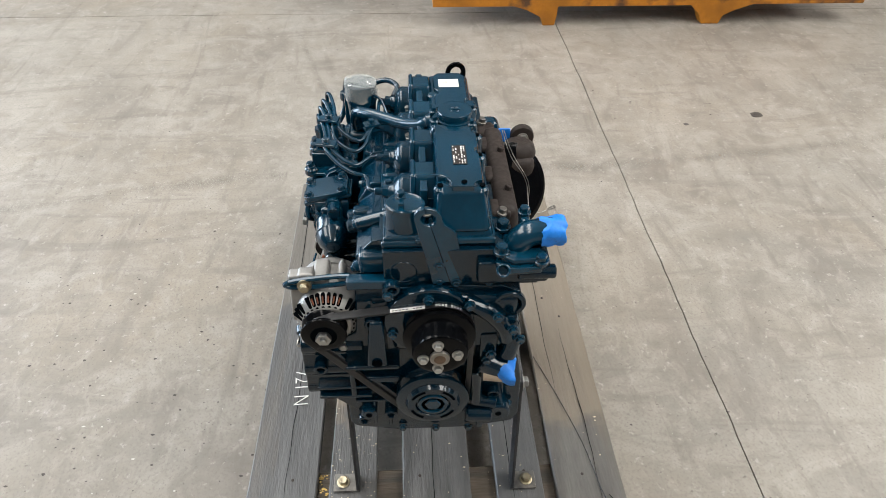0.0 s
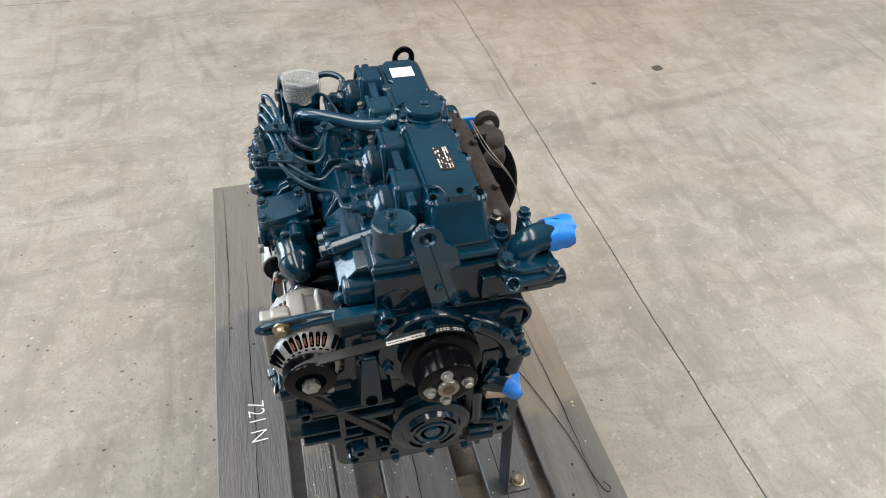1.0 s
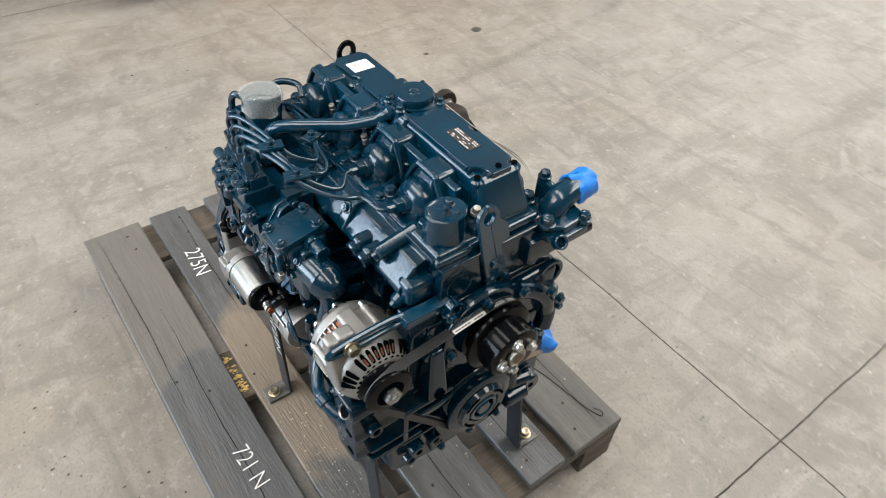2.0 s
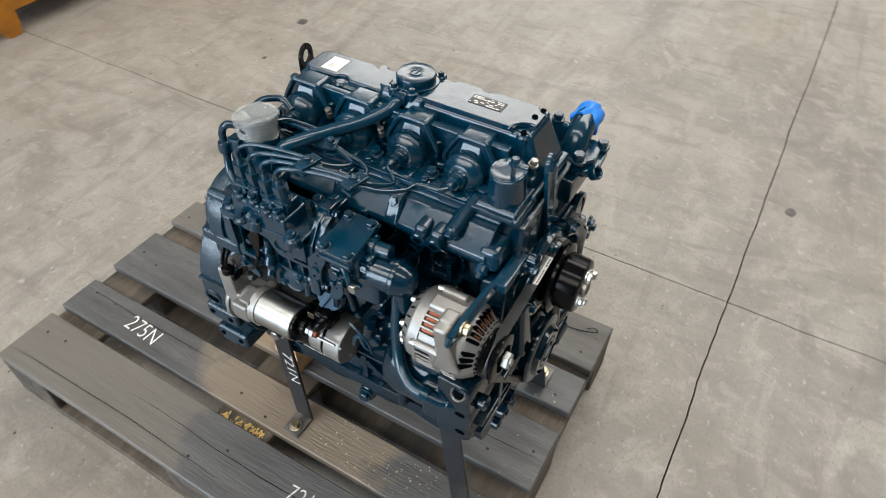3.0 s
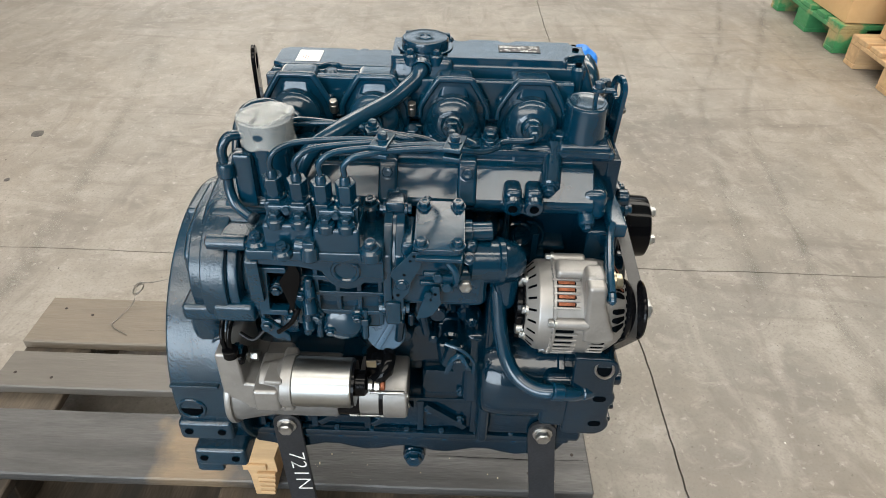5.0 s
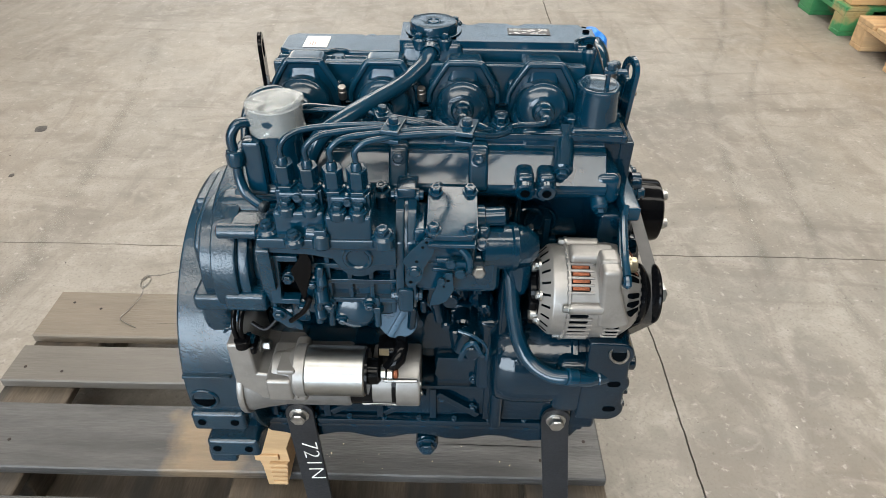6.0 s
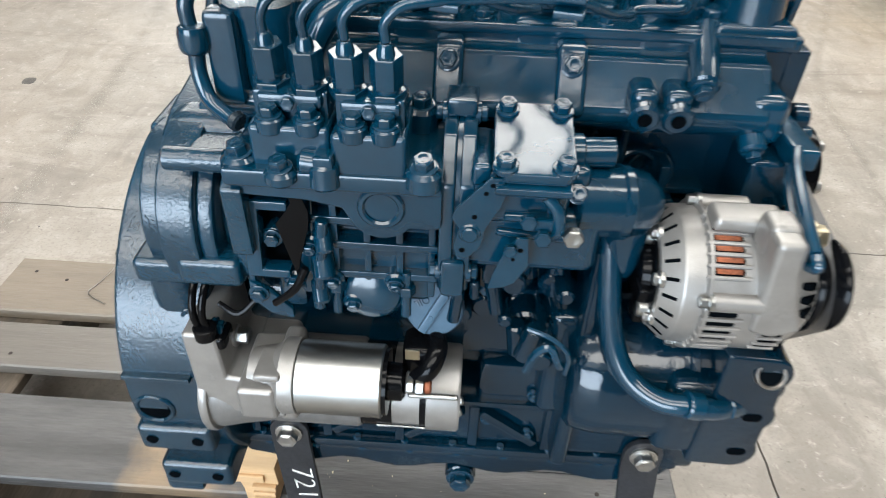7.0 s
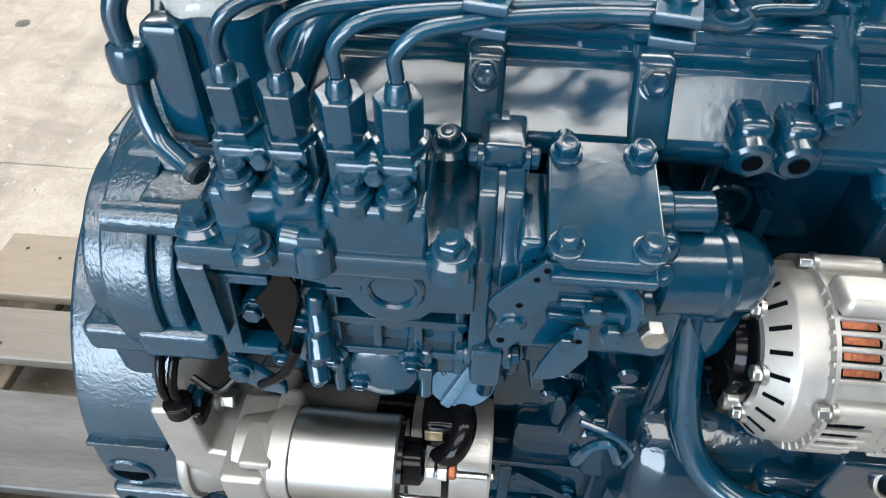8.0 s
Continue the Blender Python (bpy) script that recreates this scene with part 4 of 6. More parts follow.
for y0, y1, x in ((0.4115, 0.466, -0.1805), (0.362, 0.4125, -0.1865)):
    bm = bmesh.new()
    block(bm, x - 0.0235, x + 0.025, y0 - 0.001, y1 - 0.003, 0.771, 0.8035, 0.0035, 3, top=(x - 0.0225, x + 0.025, y0 - 0.001, y1 - 0.003))
    block(piece("head_body"), x - 0.0095, x + 0.017, y0 + 0.001, y1 - 0.005, 0.784, 0.822, 0.003)
    block(piece("head_pad"), x - 0.0145, x + 0.0, y0 + 0.004, y1 - 0.009, 0.812, 0.8215, 0.003)
    for y in (y0 + 0.013, y1 - 0.017):
        rod(piece("bolt_seat"), (x - 0.0160, y, 0.798), (x - 0.0165, y, 0.8085), 0.0098, bev=0.0012)
    hd = part("delivery_head", bm, PAINT_SMOOTH, pump)
    settle(hd, PAINT_SMOOTH)
    for y in (y0 + 0.013, y1 - 0.017):
        bolt(hd, (x - 0.0166, y, 0.8085), (-0.15, 0, 1), 0.0064, height=0.9)
    bolt(hd, (x - 0.0135, (y0 + y1) / 2 - 0.002, 0.816), (-1, 0, 0.1), 0.0045)
for x, y in NUTS:
    bm = bmesh.new()
    hexagon(bm, (x, y, 0.8205), (-0.1, 0, 1), 0.0125, 0.0055)
    rod(bm, (x, y, 0.815), (x - 0.001, y, 0.832), 0.009)
    hexagon(bm, (x - 0.0005, y, 0.8285), (-0.1, 0, 1), 0.0108, 0.0205, 0.0005)
    rod(bm, (x - 0.0025, y, 0.846), (x - 0.003, y, 0.856), 0.0062, 0.0048)
    part("delivery_nut", bm, PAINT_SMOOTH, pump)
for x, y, z, s in ((-0.199, 0.4720, 0.779, 0.0072), (-0.2115, 0.4420, 0.777, 0.0066), (-0.2105, 0.3500, 0.782, 0.0072), (-0.141, 0.3570, 0.791, 0.0072)):
    bm = bmesh.new()
    rod(bm, (x, y, 0.768), (x, y, z + 0.002), s * 1.65, bev=0.003)
    part("bolt_pad", bm, PAINT_SMOOTH, pump)
    bolt(pump, (x, y, z + 0.002), (-0.22, 0.06, 1), s, height=0.9)
bm = bmesh.new()
rod(bm, (-0.206, 0.430, 0.782), (-0.208, 0.412, 0.781), 0.0080, bev=0.002)
rod(bm, (-0.209, 0.414, 0.783), (-0.212, 0.4135, 0.766), 0.0100, bev=0.002)
block(bm, -0.2165, -0.202, 0.407, 0.420, 0.781, 0.7905, 0.002)
part("bleed_screw", bm, PAINT_SMOOTH, pump)
for y, z in ((0.372, 0.668), (0.420, 0.668), (0.435, 0.70), (0.45, 0.665), (0.405, 0.645)):
    bolt(pump, (-0.192, y, z), (-1, 0, -0.3), 0.0052)
bm = bmesh.new()
for k, (y, z) in enumerate(((0.430, 0.715), (0.432, 0.69), (0.436, 0.665))):
    rod(bm, (-0.186, y - 0.004, z), (-0.198, y - 0.008, z - 0.016), 0.0068 + 0.002 * (k % 2), bev=0.002)
rod(bm, (-0.192, 0.424, 0.725), (-0.192, 0.432, 0.64), 0.0048, bev=0.001)
part("stop_lever_shaft", bm, PAINT_SMOOTH, pump)
# link plates and the throttle spring behind them
bm = bmesh.new()
slab(bm, [(0.446, 0.762), (0.443, 0.743), (0.4475, 0.735), (0.4555, 0.724), (0.4445, 0.677), (0.442, 0.682), (0.441, 0.691), (0.432, 0.724), (0.431, 0.737), (0.436, 0.751), (0.437, 0.762)], "x", -0.1990, -0.1970, 0.0006)
tube(bm, [(-0.207, 0.462, 0.655), (-0.209, 0.445, 0.672), (-0.205, 0.436, 0.690)], 0.003)
part("linkage", bm, BLACK, pump, "black control linkage")
bm = bmesh.new()
block(bm, -0.166, -0.12, 0.449, 0.4735, 0.612, 0.766, 0.006)
block(bm, -0.196, -0.160, 0.4785, 0.4835, 0.655, 0.762, 0.002)
slab(bm, [(0.484, 0.648), (0.484, 0.668), (0.470, 0.660), (0.452, 0.640), (0.452, 0.630), (0.470, 0.634)], "x", -0.198, -0.192, 0.002)
rod(bm, (-0.16, 0.462, 0.705), (-0.190, 0.462, 0.705), 0.008, bev=0.001)
rod(bm, (-0.16, 0.466, 0.735), (-0.184, 0.466, 0.735), 0.006, bev=0.001)
part("side_bracket", bm, PAINT_SMOOTH, pump)
bolt(pump, (-0.198, 0.4765, 0.656), (-1, 0, 0), 0.0062)
bolt(pump, (-0.190, 0.462, 0.705), (-1, 0, 0), 0.0058)

# ---- governor ----
bm = bmesh.new()
flange = [(-0.125, 0.803), (-0.150, 0.803), (-0.176, 0.790), (-0.196, 0.762), (-0.203, 0.72), (-0.204, 0.690), (-0.192, 0.666), (-0.125, 0.655)]
slab(bm, flange, "y", 0.330, 0.340, 0.002)
slab(piece("flange"), [(x * 0.975, z) for x, z in flange], "y", 0.3265, 0.3305, 0)
slab(piece("flange"), flange, "y", 0.317, 0.327, 0.002)
block(piece("pad"), -0.165, -0.14, 0.318, 0.339, 0.797, 0.810, 0.003)
block(piece("pad"), -0.208, -0.18, 0.320, 0.338, 0.672, 0.706, 0.004)
block(piece("pad"), -0.200, -0.138, 0.252, 0.320, 0.735, 0.779, 0.008, 3)
block(piece("pad"), -0.200, -0.145, 0.306, 0.320, 0.765, 0.782, 0.004, 3)
block(piece("pad"), -0.195, -0.14, 0.225, 0.335, 0.69, 0.745, 0.010, 3)
block(piece("pad"), -0.186, -0.15, 0.238, 0.254, 0.748, 0.774, 0.006, 3)
governor = part("governor", bm, PAINT_SMOOTH, engine)
settle(governor, PAINT_SMOOTH)
bm = bmesh.new()
tilt = Matrix.Translation((-0.177, 0.2805, 0.790)) @ Matrix.Rotation(radians(-12), 4, "Y")
slab(bm, [(-0.036, -0.022), (-0.030, -0.028), (0.030, -0.028), (0.038, -0.022), (0.038, 0.018), (0.03, 0.026), (-0.026, 0.026), (-0.036, 0.018)], "z", -0.007, 0.002, 0.002, m=tilt)
slab(bm, [(-0.040, -0.026), (0.042, -0.026), (0.042, 0.022), (-0.040, 0.024)], "z", -0.014, -0.0075, 0.002, m=tilt)
lid = part("governor_lid", bm, PAINT_SMOOTH, governor)
for a, b in ((-0.028, -0.020), (-0.028, 0.018), (0.029, -0.020), (0.028, 0.017)):
    p = tilt @ Vector((a, b, 0.002))
    bolt(lid, p, tilt.to_3x3() @ Vector((0, 0, 1)), 0.0066, height=0.85)
for x, z in ((-0.155, 0.797), (-0.190, 0.760), (-0.197, 0.69)):
    bolt(governor, (x, 0.317, z), (0, -1, 0), 0.006)
    bolt(governor, (x, 0.340, z), (0, 1, 0), 0.006)
bm = bmesh.new()
rod(bm, (-0.164, 0.254, 0.775), (-0.162, 0.222, 0.776), 0.0105, bev=0.001)
rod(bm, (-0.164, 0.254, 0.775), (-0.1635, 0.244, 0.775), 0.0135, bev=0.001)
part("shaft", bm, PAINT_SMOOTH, governor)
# levers below the lid
bm = bmesh.new()
slab(bm, [(0.300, 0.779), (0.2955, 0.771), (0.299, 0.757), (0.308, 0.739), (0.311, 0.722), (0.319, 0.712), (0.327, 0.713), (0.3295, 0.722), (0.326, 0.738), (0.3315, 0.746), (0.329, 0.753), (0.316, 0.769), (0.307, 0.779)], "x", -0.2095, -0.2070, 0.0008)
slab(piece("lever_plate"), [(0.278, 0.731), (0.2755, 0.707), (0.284, 0.690), (0.292, 0.685), (0.303, 0.683), (0.300, 0.698), (0.292, 0.722), (0.285, 0.731)], "x", -0.2075, -0.2050, 0.0008)
block(piece("stop"), -0.203, -0.190, 0.262, 0.268, 0.72, 0.765, 0.0015)
rod(piece("link_rod"), (-0.200, 0.296, 0.744), (-0.200, 0.256, 0.744), 0.004, bev=0.001)
rod(piece("link_rod"), (-0.196, 0.300, 0.728), (-0.196, 0.252, 0.724), 0.0032, bev=0.001)
rod(bm, (-0.19, 0.3185, 0.734), (-0.2125, 0.3185, 0.734), 0.0058, bev=0.001)
rod(bm, (-0.19, 0.3185, 0.734), (-0.2105, 0.3185, 0.734), 0.0078, bev=0.001)
tube(piece("return_spring"), [(-0.208, 0.270, 0.766), (-0.211, 0.262, 0.757), (-0.211, 0.260, 0.742), (-0.206, 0.266, 0.732)], 0.0045)
block(piece("clevis"), -0.212, -0.200, 0.262, 0.280, 0.740, 0.750, 0.002)
settle(part("throttle_lever", bm, PAINT_SMOOTH, governor), PAINT_SMOOTH)
# lever plates are solid; black dots paint the shade of their holes
for x, y, z, r in ((-0.2095, 0.3055, 0.7735, 0.0017), (-0.2095, 0.3095, 0.7670, 0.0017), (-0.2095, 0.3160, 0.7480, 0.0018), (-0.2095, 0.3230, 0.7195, 0.0021), (-0.2075, 0.2880, 0.7205, 0.0019), (-0.2075, 0.2825, 0.7205, 0.0019), (-0.2075, 0.2870, 0.7120, 0.0014)):
    bm = bmesh.new()
    rod(bm, (x + 0.001, y, z), (x - 0.0002, y, z), r, bev=0, n=14)
    part("lever_hole_shade", bm, SHADE_AND_PRINT, governor)
for p, s, mt in (((-0.209, 0.280, 0.748), 0.006, PAINT_SMOOTH), ((-0.213, 0.270, 0.738), 0.006, PAINT_SMOOTH), ((-0.212, 0.250, 0.740), 0.0072, ZINC), ((-0.208, 0.290, 0.722), 0.005, PAINT_SMOOTH)):
    bolt(governor, p, (-1, 0, 0.1), s, mt, washer=False)
bm = bmesh.new()
tube(bm, [(-0.210, 0.27, 0.648), (-0.214, 0.25, 0.642), (-0.214, 0.236, 0.625), (-0.210, 0.235, 0.60)], 0.0022, 8)
part("wire", bm, PAINT_SMOOTH, governor)
bm = bmesh.new()
tube(bm, [(-0.210, 0.266, 0.60), (-0.213, 0.26, 0.625), (-0.214, 0.25, 0.632), (-0.212, 0.24, 0.610), (-0.19, 0.225, 0.595)], 0.0035, 8)
part("wire", bm, PAINT_SMOOTH, governor)

# stop solenoid
bm = bmesh.new()
turned(bm, [(0, 0.020), (0.004, 0.0255), (0.034, 0.0255), (0.036, 0.0275), (0.041, 0.0275), (0.043, 0.0255), (0.055, 0.023), (0.066, 0.014), (0.068, 0.008)], (-0.172, 0.250, 0.741), (0.12, -1, -0.06), 32)
turned(bm, [(0, 0.018), (0.02, 0.017), (0.05, 0.012), (0.06, 0.008)], (-0.166, 0.205, 0.735), (-0.05, -0.1, -1), 24)
solenoid = part("stop_solenoid", bm, PAINT_SMOOTH, engine)
bolt(solenoid, (-0.165, 0.246, 0.766), (-0.2, 0, 1), 0.006)
bolt(solenoid, (-0.190, 0.247, 0.758), (-0.8, 0, 0.6), 0.0055)
bm = bmesh.new()
tube(bm, [(-0.160, 0.217, 0.722), (-0.170, 0.211, 0.695), (-0.185, 0.205, 0.650), (-0.197, 0.196, 0.617), (-0.210, 0.182, 0.597), (-0.222, 0.160, 0.589), (-0.226, 0.136, 0.590), (-0.222, 0.114, 0.583), (-0.212, 0.096, 0.578)], 0.0092, 18, 8)
pipe = part("oil_pipe", bm, PAINT_SMOOTH, engine)
bm = bmesh.new()
rod(bm, (-0.228, 0.142, 0.594), (-0.226, 0.128, 0.590), 0.0112)
rod(bm, (-0.217, 0.106, 0.581), (-0.208, 0.090, 0.576), 0.0115)
part("union", bm, PAINT_SMOOTH, pipe)

# oil dipstick cap with raised letters
bm = bmesh.new()
cap_m = axes((-0.167, 0.3425, 0.6215), (0, -1, 0), (0.35, 0, 0.94))
cap_n = (cap_m.to_3x3() @ Vector((0, 0, 1)))
turned(bm, [(-0.045, 0.013), (-0.010, 0.016), (-0.009, 0.0246), (-0.001, 0.0250), (0.002, 0.0232)], cap_m.translation, cap_n, 36)
tmp_m = cap_m @ Matrix.Rotation(radians(-28), 4, "Z")
block(bm, -0.0038, 0.0038, -0.0215, 0.0185, 0.0, 0.009, 0.0015, m=tmp_m)
rod(bm, tmp_m @ Vector((0, -0.006, 0.008)), tmp_m @ Vector((0, -0.006, 0.0094)), 0.0022, bev=0.0004)
oil_cap = part("oil_cap", bm, material("cap_paint", (0.046, 0.092, 0.140), 0.36, spec=0.25, vary=0.15, scale=30), engine, "grey-blue plastic oil cap marked OIL")
lettering(oil_cap, "OIL", cap_m @ Matrix.Translation((-0.0105, 0.0065, 0.0022)) @ Matrix.Rotation(radians(208), 4, "Z"), 0.0095, PAINT_SMOOTH, "lettering", "", 0.0004, 0.9)

# ---- starter motor ----
MX, MZ, SX, SZ = -0.160, 0.515, -0.202, 0.567
bm = bmesh.new()
turned(piece("motor_cap"), [(0, 0.039), (0.003, 0.041), (0.030, 0.041), (0.031, 0.0385), (0.062, 0.0385)], (MX, 0.316, MZ), (0, 1, 0), 44)
turned(piece("mounting_flange"), [(0, 0.0535), (0.002, 0.0545), (0.006, 0.0545), (0.008, 0.053)], (MX, 0.538, MZ), (0, 1, 0), 48)
slab(piece("nose_flange"), [(0.546, 0.612), (0.546, 0.515), (0.500, 0.515), (0.500, 0.560), (0.516, 0.562), (0.518, 0.606), (0.522, 0.612)], "x", -0.206, -0.125, 0.004, 3)
block(bm, -0.200, -0.125, 0.468, 0.505, 0.522, 0.560, 0.006, 3)
block(bm, -0.2335, -0.165, 0.4665, 0.4985, 0.5445, 0.5800, 0.0045, 3)
block(bm, -0.226, -0.165, 0.452, 0.470, 0.534, 0.592, 0.006, 3)
turned(piece("solenoid_collar"), [(0, 0.0320), (0.001, 0.0325), (0.0125, 0.0325), (0.014, 0.031), (0.020, 0.026), (0.040, 0.022)], (SX, 0.4525, SZ), (0, 1, 0), 44)
for dz in (-0.022, 0.022):
    block(piece("rib"), -0.228, -0.195, 0.462, 0.484, SZ + dz - 0.004, SZ + dz + 0.004, 0.003)
starter = part("starter_motor", bm, ALU, engine, "grey cast starter motor with a bright solenoid")
settle(starter, ALU)
# silver-grey alloy, its colour lowered for the shade under the pump
bm = bmesh.new()
turned(bm, [(0, 0.040), (0.004, 0.042), (0.085, 0.042), (0.110, 0.046), (0.128, 0.050), (0.140, 0.050)], (MX, 0.405, MZ), (0, 1, 0), 44)
part("motor_body", bm, material("shaded_cast_alloy", (0.20, 0.198, 0.194), 0.5, metal=0.6, vary=0.15, scale=40, bump=0.00015, bump_scale=500), starter, "grey motor body, toned down for shade")
bm = bmesh.new()
turned(bm, [(0, 0.0295), (0.0015, 0.031), (0.070, 0.031), (0.072, 0.0295)], (SX, 0.381, SZ), (0, 1, 0), 44)
sol = part("solenoid", bm, ZINC, starter, "bright zinc-plated solenoid can")
bm = bmesh.new()
turned(bm, [(0, 0.012), (0.003, 0.0160), (0.014, 0.0165), (0.0145, 0.0285), (0.0185, 0.0285)], (SX, 0.363, SZ), (0, 1, 0), 28)
turned(bm, [(0, 0.0395), (0.030, 0.0395)], (MX, 0.377, MZ), (0, 1, 0), 40)
turned(bm, [(0, 0.0395), (0.006, 0.0395)], (MX, 0.346, MZ), (0, 1, 0), 40)
block(bm, -0.19, -0.155, 0.333, 0.368, 0.560, 0.592, 0.008, 3)
tube(bm, [(SX, 0.354, SZ + 0.004), (SX + 0.002, 0.343, SZ + 0.018), (-0.185, 0.338, 0.595), (-0.16, 0.345, 0.592)], 0.0085)
part("end_cap", bm, BLACK, starter, "black plastic end cap and cable boot")
bm = bmesh.new()
hexagon(bm, (SX - 0.006, 0.362, SZ + 0.004), (0, -1, 0), 0.0078, 0.006)
hexagon(bm, (SX - 0.006, 0.3545, SZ + 0.004), (0, -1, 0), 0.0088, 0.007)
part("terminal", bm, ZINC, starter)
for q in ((-0.190, 0.313, 0.532), (-0.168, 0.313, 0.487)):
    bm = bmesh.new()
    rod(bm, q, (q[0], 0.318, q[2]), 0.004)
    part("screw", bm, ZINC, starter)
bm = bmesh.new()
rod(bm, (SX - 0.006, 0.3475, SZ + 0.004), (SX - 0.006, 0.341, SZ + 0.004), 0.0066)
part("copper_stud", bm, COPPER, starter, "copper terminal stud")
bm = bmesh.new()
rod(bm, (-0.199, 0.318, SZ - 0.020), (-0.199, 0.362, SZ - 0.020), 0.0026)
part("through_bolt", bm, ZINC, starter)
bm = bmesh.new()
block(bm, SX + 0.002, SX + 0.004, 0.352, 0.364, SZ + 0.026, SZ + 0.037, 0.0005)
part("blade_terminal", bm, ZINC_YELLOW, starter)
lab_m = Matrix.Translation((MX, 0.369, MZ)) @ Matrix.Rotation(radians(-33), 4, "Y")
bm = bmesh.new()
block(bm, -0.0402, -0.0396, -0.022, 0.022, -0.008, 0.008, 0, m=lab_m)
lab = part("sticker", bm, STICKER, starter, "small white barcode sticker")
bm = bmesh.new()
for k in range(12):
    block(bm, -0.0405, -0.0403, -0.019 + k * 0.0031, -0.0176 + k * 0.0031, -0.006, -0.001, 0, m=lab_m)
for k in range(2):
    block(bm, -0.0405, -0.0403, -0.018, 0.012, 0.0015 + 0.0028 * k, 0.003 + 0.0028 * k, 0, m=lab_m)
part("print_bars", bm, SHADE_AND_PRINT, lab)
bolt(starter, (-0.171, 0.516, 0.578), (0, -1, 0), 0.0078, ZINC_BOLT, height=1.2)

# ---- alternator ----
AX, AZ = -0.168, 0.678
RX, RZ = -0.1735, 0.6795
AR = 0.0555
bm = bmesh.new()
turned(bm, [(0, 0.022), (0.0005, 0.0345), (0.002, 0.0375), (0.008, 0.044), (0.018, 0.0510), (0.024, 0.0538), (0.034, 0.0555), (0.050, AR), (0.083, AR), (0.084, 0.0580), (0.0865, 0.0580), (0.0872, 0.0535), (0.100, 0.0528), (0.1025, 0.0520), (0.1150, 0.0405), (0.1155, 0.026)], (AX, 0.065, AZ), (0, 1, 0), 64)
alternator = part("alternator", bm, ALU, engine, "cast aluminium alternator with copper windings behind slots")
for a in (68, 161, 248, 338):
    c, s = math.cos(radians(a)), math.sin(radians(a))
    bm = bmesh.new()
    rod(bm, (AX + 0.0555 * c, 0.112, AZ + 0.0555 * s), (AX + 0.0555 * c, 0.150, AZ + 0.0555 * s), 0.0068, bev=0.002)
    boss = part("through_bolt_boss", bm, ALU, alternator)
    bolt(boss, (AX + 0.0575 * c, 0.150, AZ + 0.0575 * s), (0, 1, 0), 0.0045, ZINC, height=1.3)
# lug for the adjusting arm, ridge behind it and the lower pivot
bm = bmesh.new()
slab(bm, [(0.122, 0.752), (0.101, 0.752), (0.099, 0.728), (0.090, 0.700), (0.080, 0.676), (0.100, 0.668), (0.118, 0.672), (0.118, 0.70)], "x", -0.226, -0.192, 0.005, 3)
block(bm, -0.212, -0.186, 0.100, 0.122, 0.728, 0.755, 0.006, 4)
part("mounting_lug", bm, ALU, alternator)
bm = bmesh.new()
block(bm, -0.190, -0.165, 0.100, 0.150, 0.732, 0.745, 0.005, 3)
part("ridge", bm, ALU, alternator)
bm = bmesh.new()
rod(bm, (-0.144, 0.070, 0.624), (-0.144, 0.135, 0.624), 0.013, bev=0.003)
slab(bm, [(-0.168, 0.640), (-0.150, 0.650), (-0.128, 0.668), (-0.124, 0.66), (-0.137, 0.630), (-0.143, 0.615), (-0.157, 0.615)], "y", 0.074, 0.088, 0.002)
part("pivot_lug", bm, ALU, alternator)
# barrel and front-shoulder slots: black inlays as shade inside, with the winding over them
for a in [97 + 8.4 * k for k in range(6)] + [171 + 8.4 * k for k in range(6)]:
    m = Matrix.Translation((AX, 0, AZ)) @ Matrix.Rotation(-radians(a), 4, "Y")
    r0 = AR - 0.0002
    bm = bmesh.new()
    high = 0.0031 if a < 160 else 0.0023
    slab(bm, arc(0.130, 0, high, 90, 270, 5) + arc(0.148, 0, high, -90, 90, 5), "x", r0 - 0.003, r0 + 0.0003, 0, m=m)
    so = part("slot_shade", bm, SHADE_AND_PRINT, alternator)
    if 103 < a < 160:
        bm = bmesh.new()
        block(bm, r0 - 0.001, r0 + 0.0005, 0.1285, 0.1470, -0.0027, 0.0016, 0.0004, 1, m=m)
        part("winding", bm, COPPER, so, "copper winding")
for a in [2 + 11 * k for k in range(5)] + [65 + 10 * k for k in range(7)] + [146 + 11 * k for k in range(3)] + [222 + 11 * k for k in range(5)]:
    m = Matrix.Translation((AX, 0, AZ)) @ Matrix.Rotation(-radians(a), 4, "Y") @ Matrix.Translation((0.0477, 0.0785, 0)) @ Matrix.Rotation(radians(-52), 4, "Z")
    bm = bmesh.new()
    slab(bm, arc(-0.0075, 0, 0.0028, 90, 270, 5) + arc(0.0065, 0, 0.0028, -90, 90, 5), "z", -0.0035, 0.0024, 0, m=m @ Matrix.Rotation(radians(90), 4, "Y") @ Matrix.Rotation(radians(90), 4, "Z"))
    so = part("slot_shade", bm, SHADE_AND_PRINT, alternator)
    if 60 < a < 125:
        bm = bmesh.new()
        block(bm, 0.0018, 0.0030, -0.007, 0.004, -0.0006, 0.0018, 0.0003, 1, m=m)
        part("winding", bm, COPPER, so, "copper winding")
for a in [171 + 8.4 * k for k in range(5)]:
    m = Matrix.Translation((AX, 0, AZ)) @ Matrix.Rotation(-radians(a), 4, "Y")
    bm = bmesh.new()
    slab(bm, arc(0.094, 0, 0.0021, 90, 270, 5) + arc(0.104, 0, 0.0021, -90, 90, 5), "x", 0.052, 0.0560, 0, m=m)
    part("slot_shade", bm, SHADE_AND_PRINT, alternator)
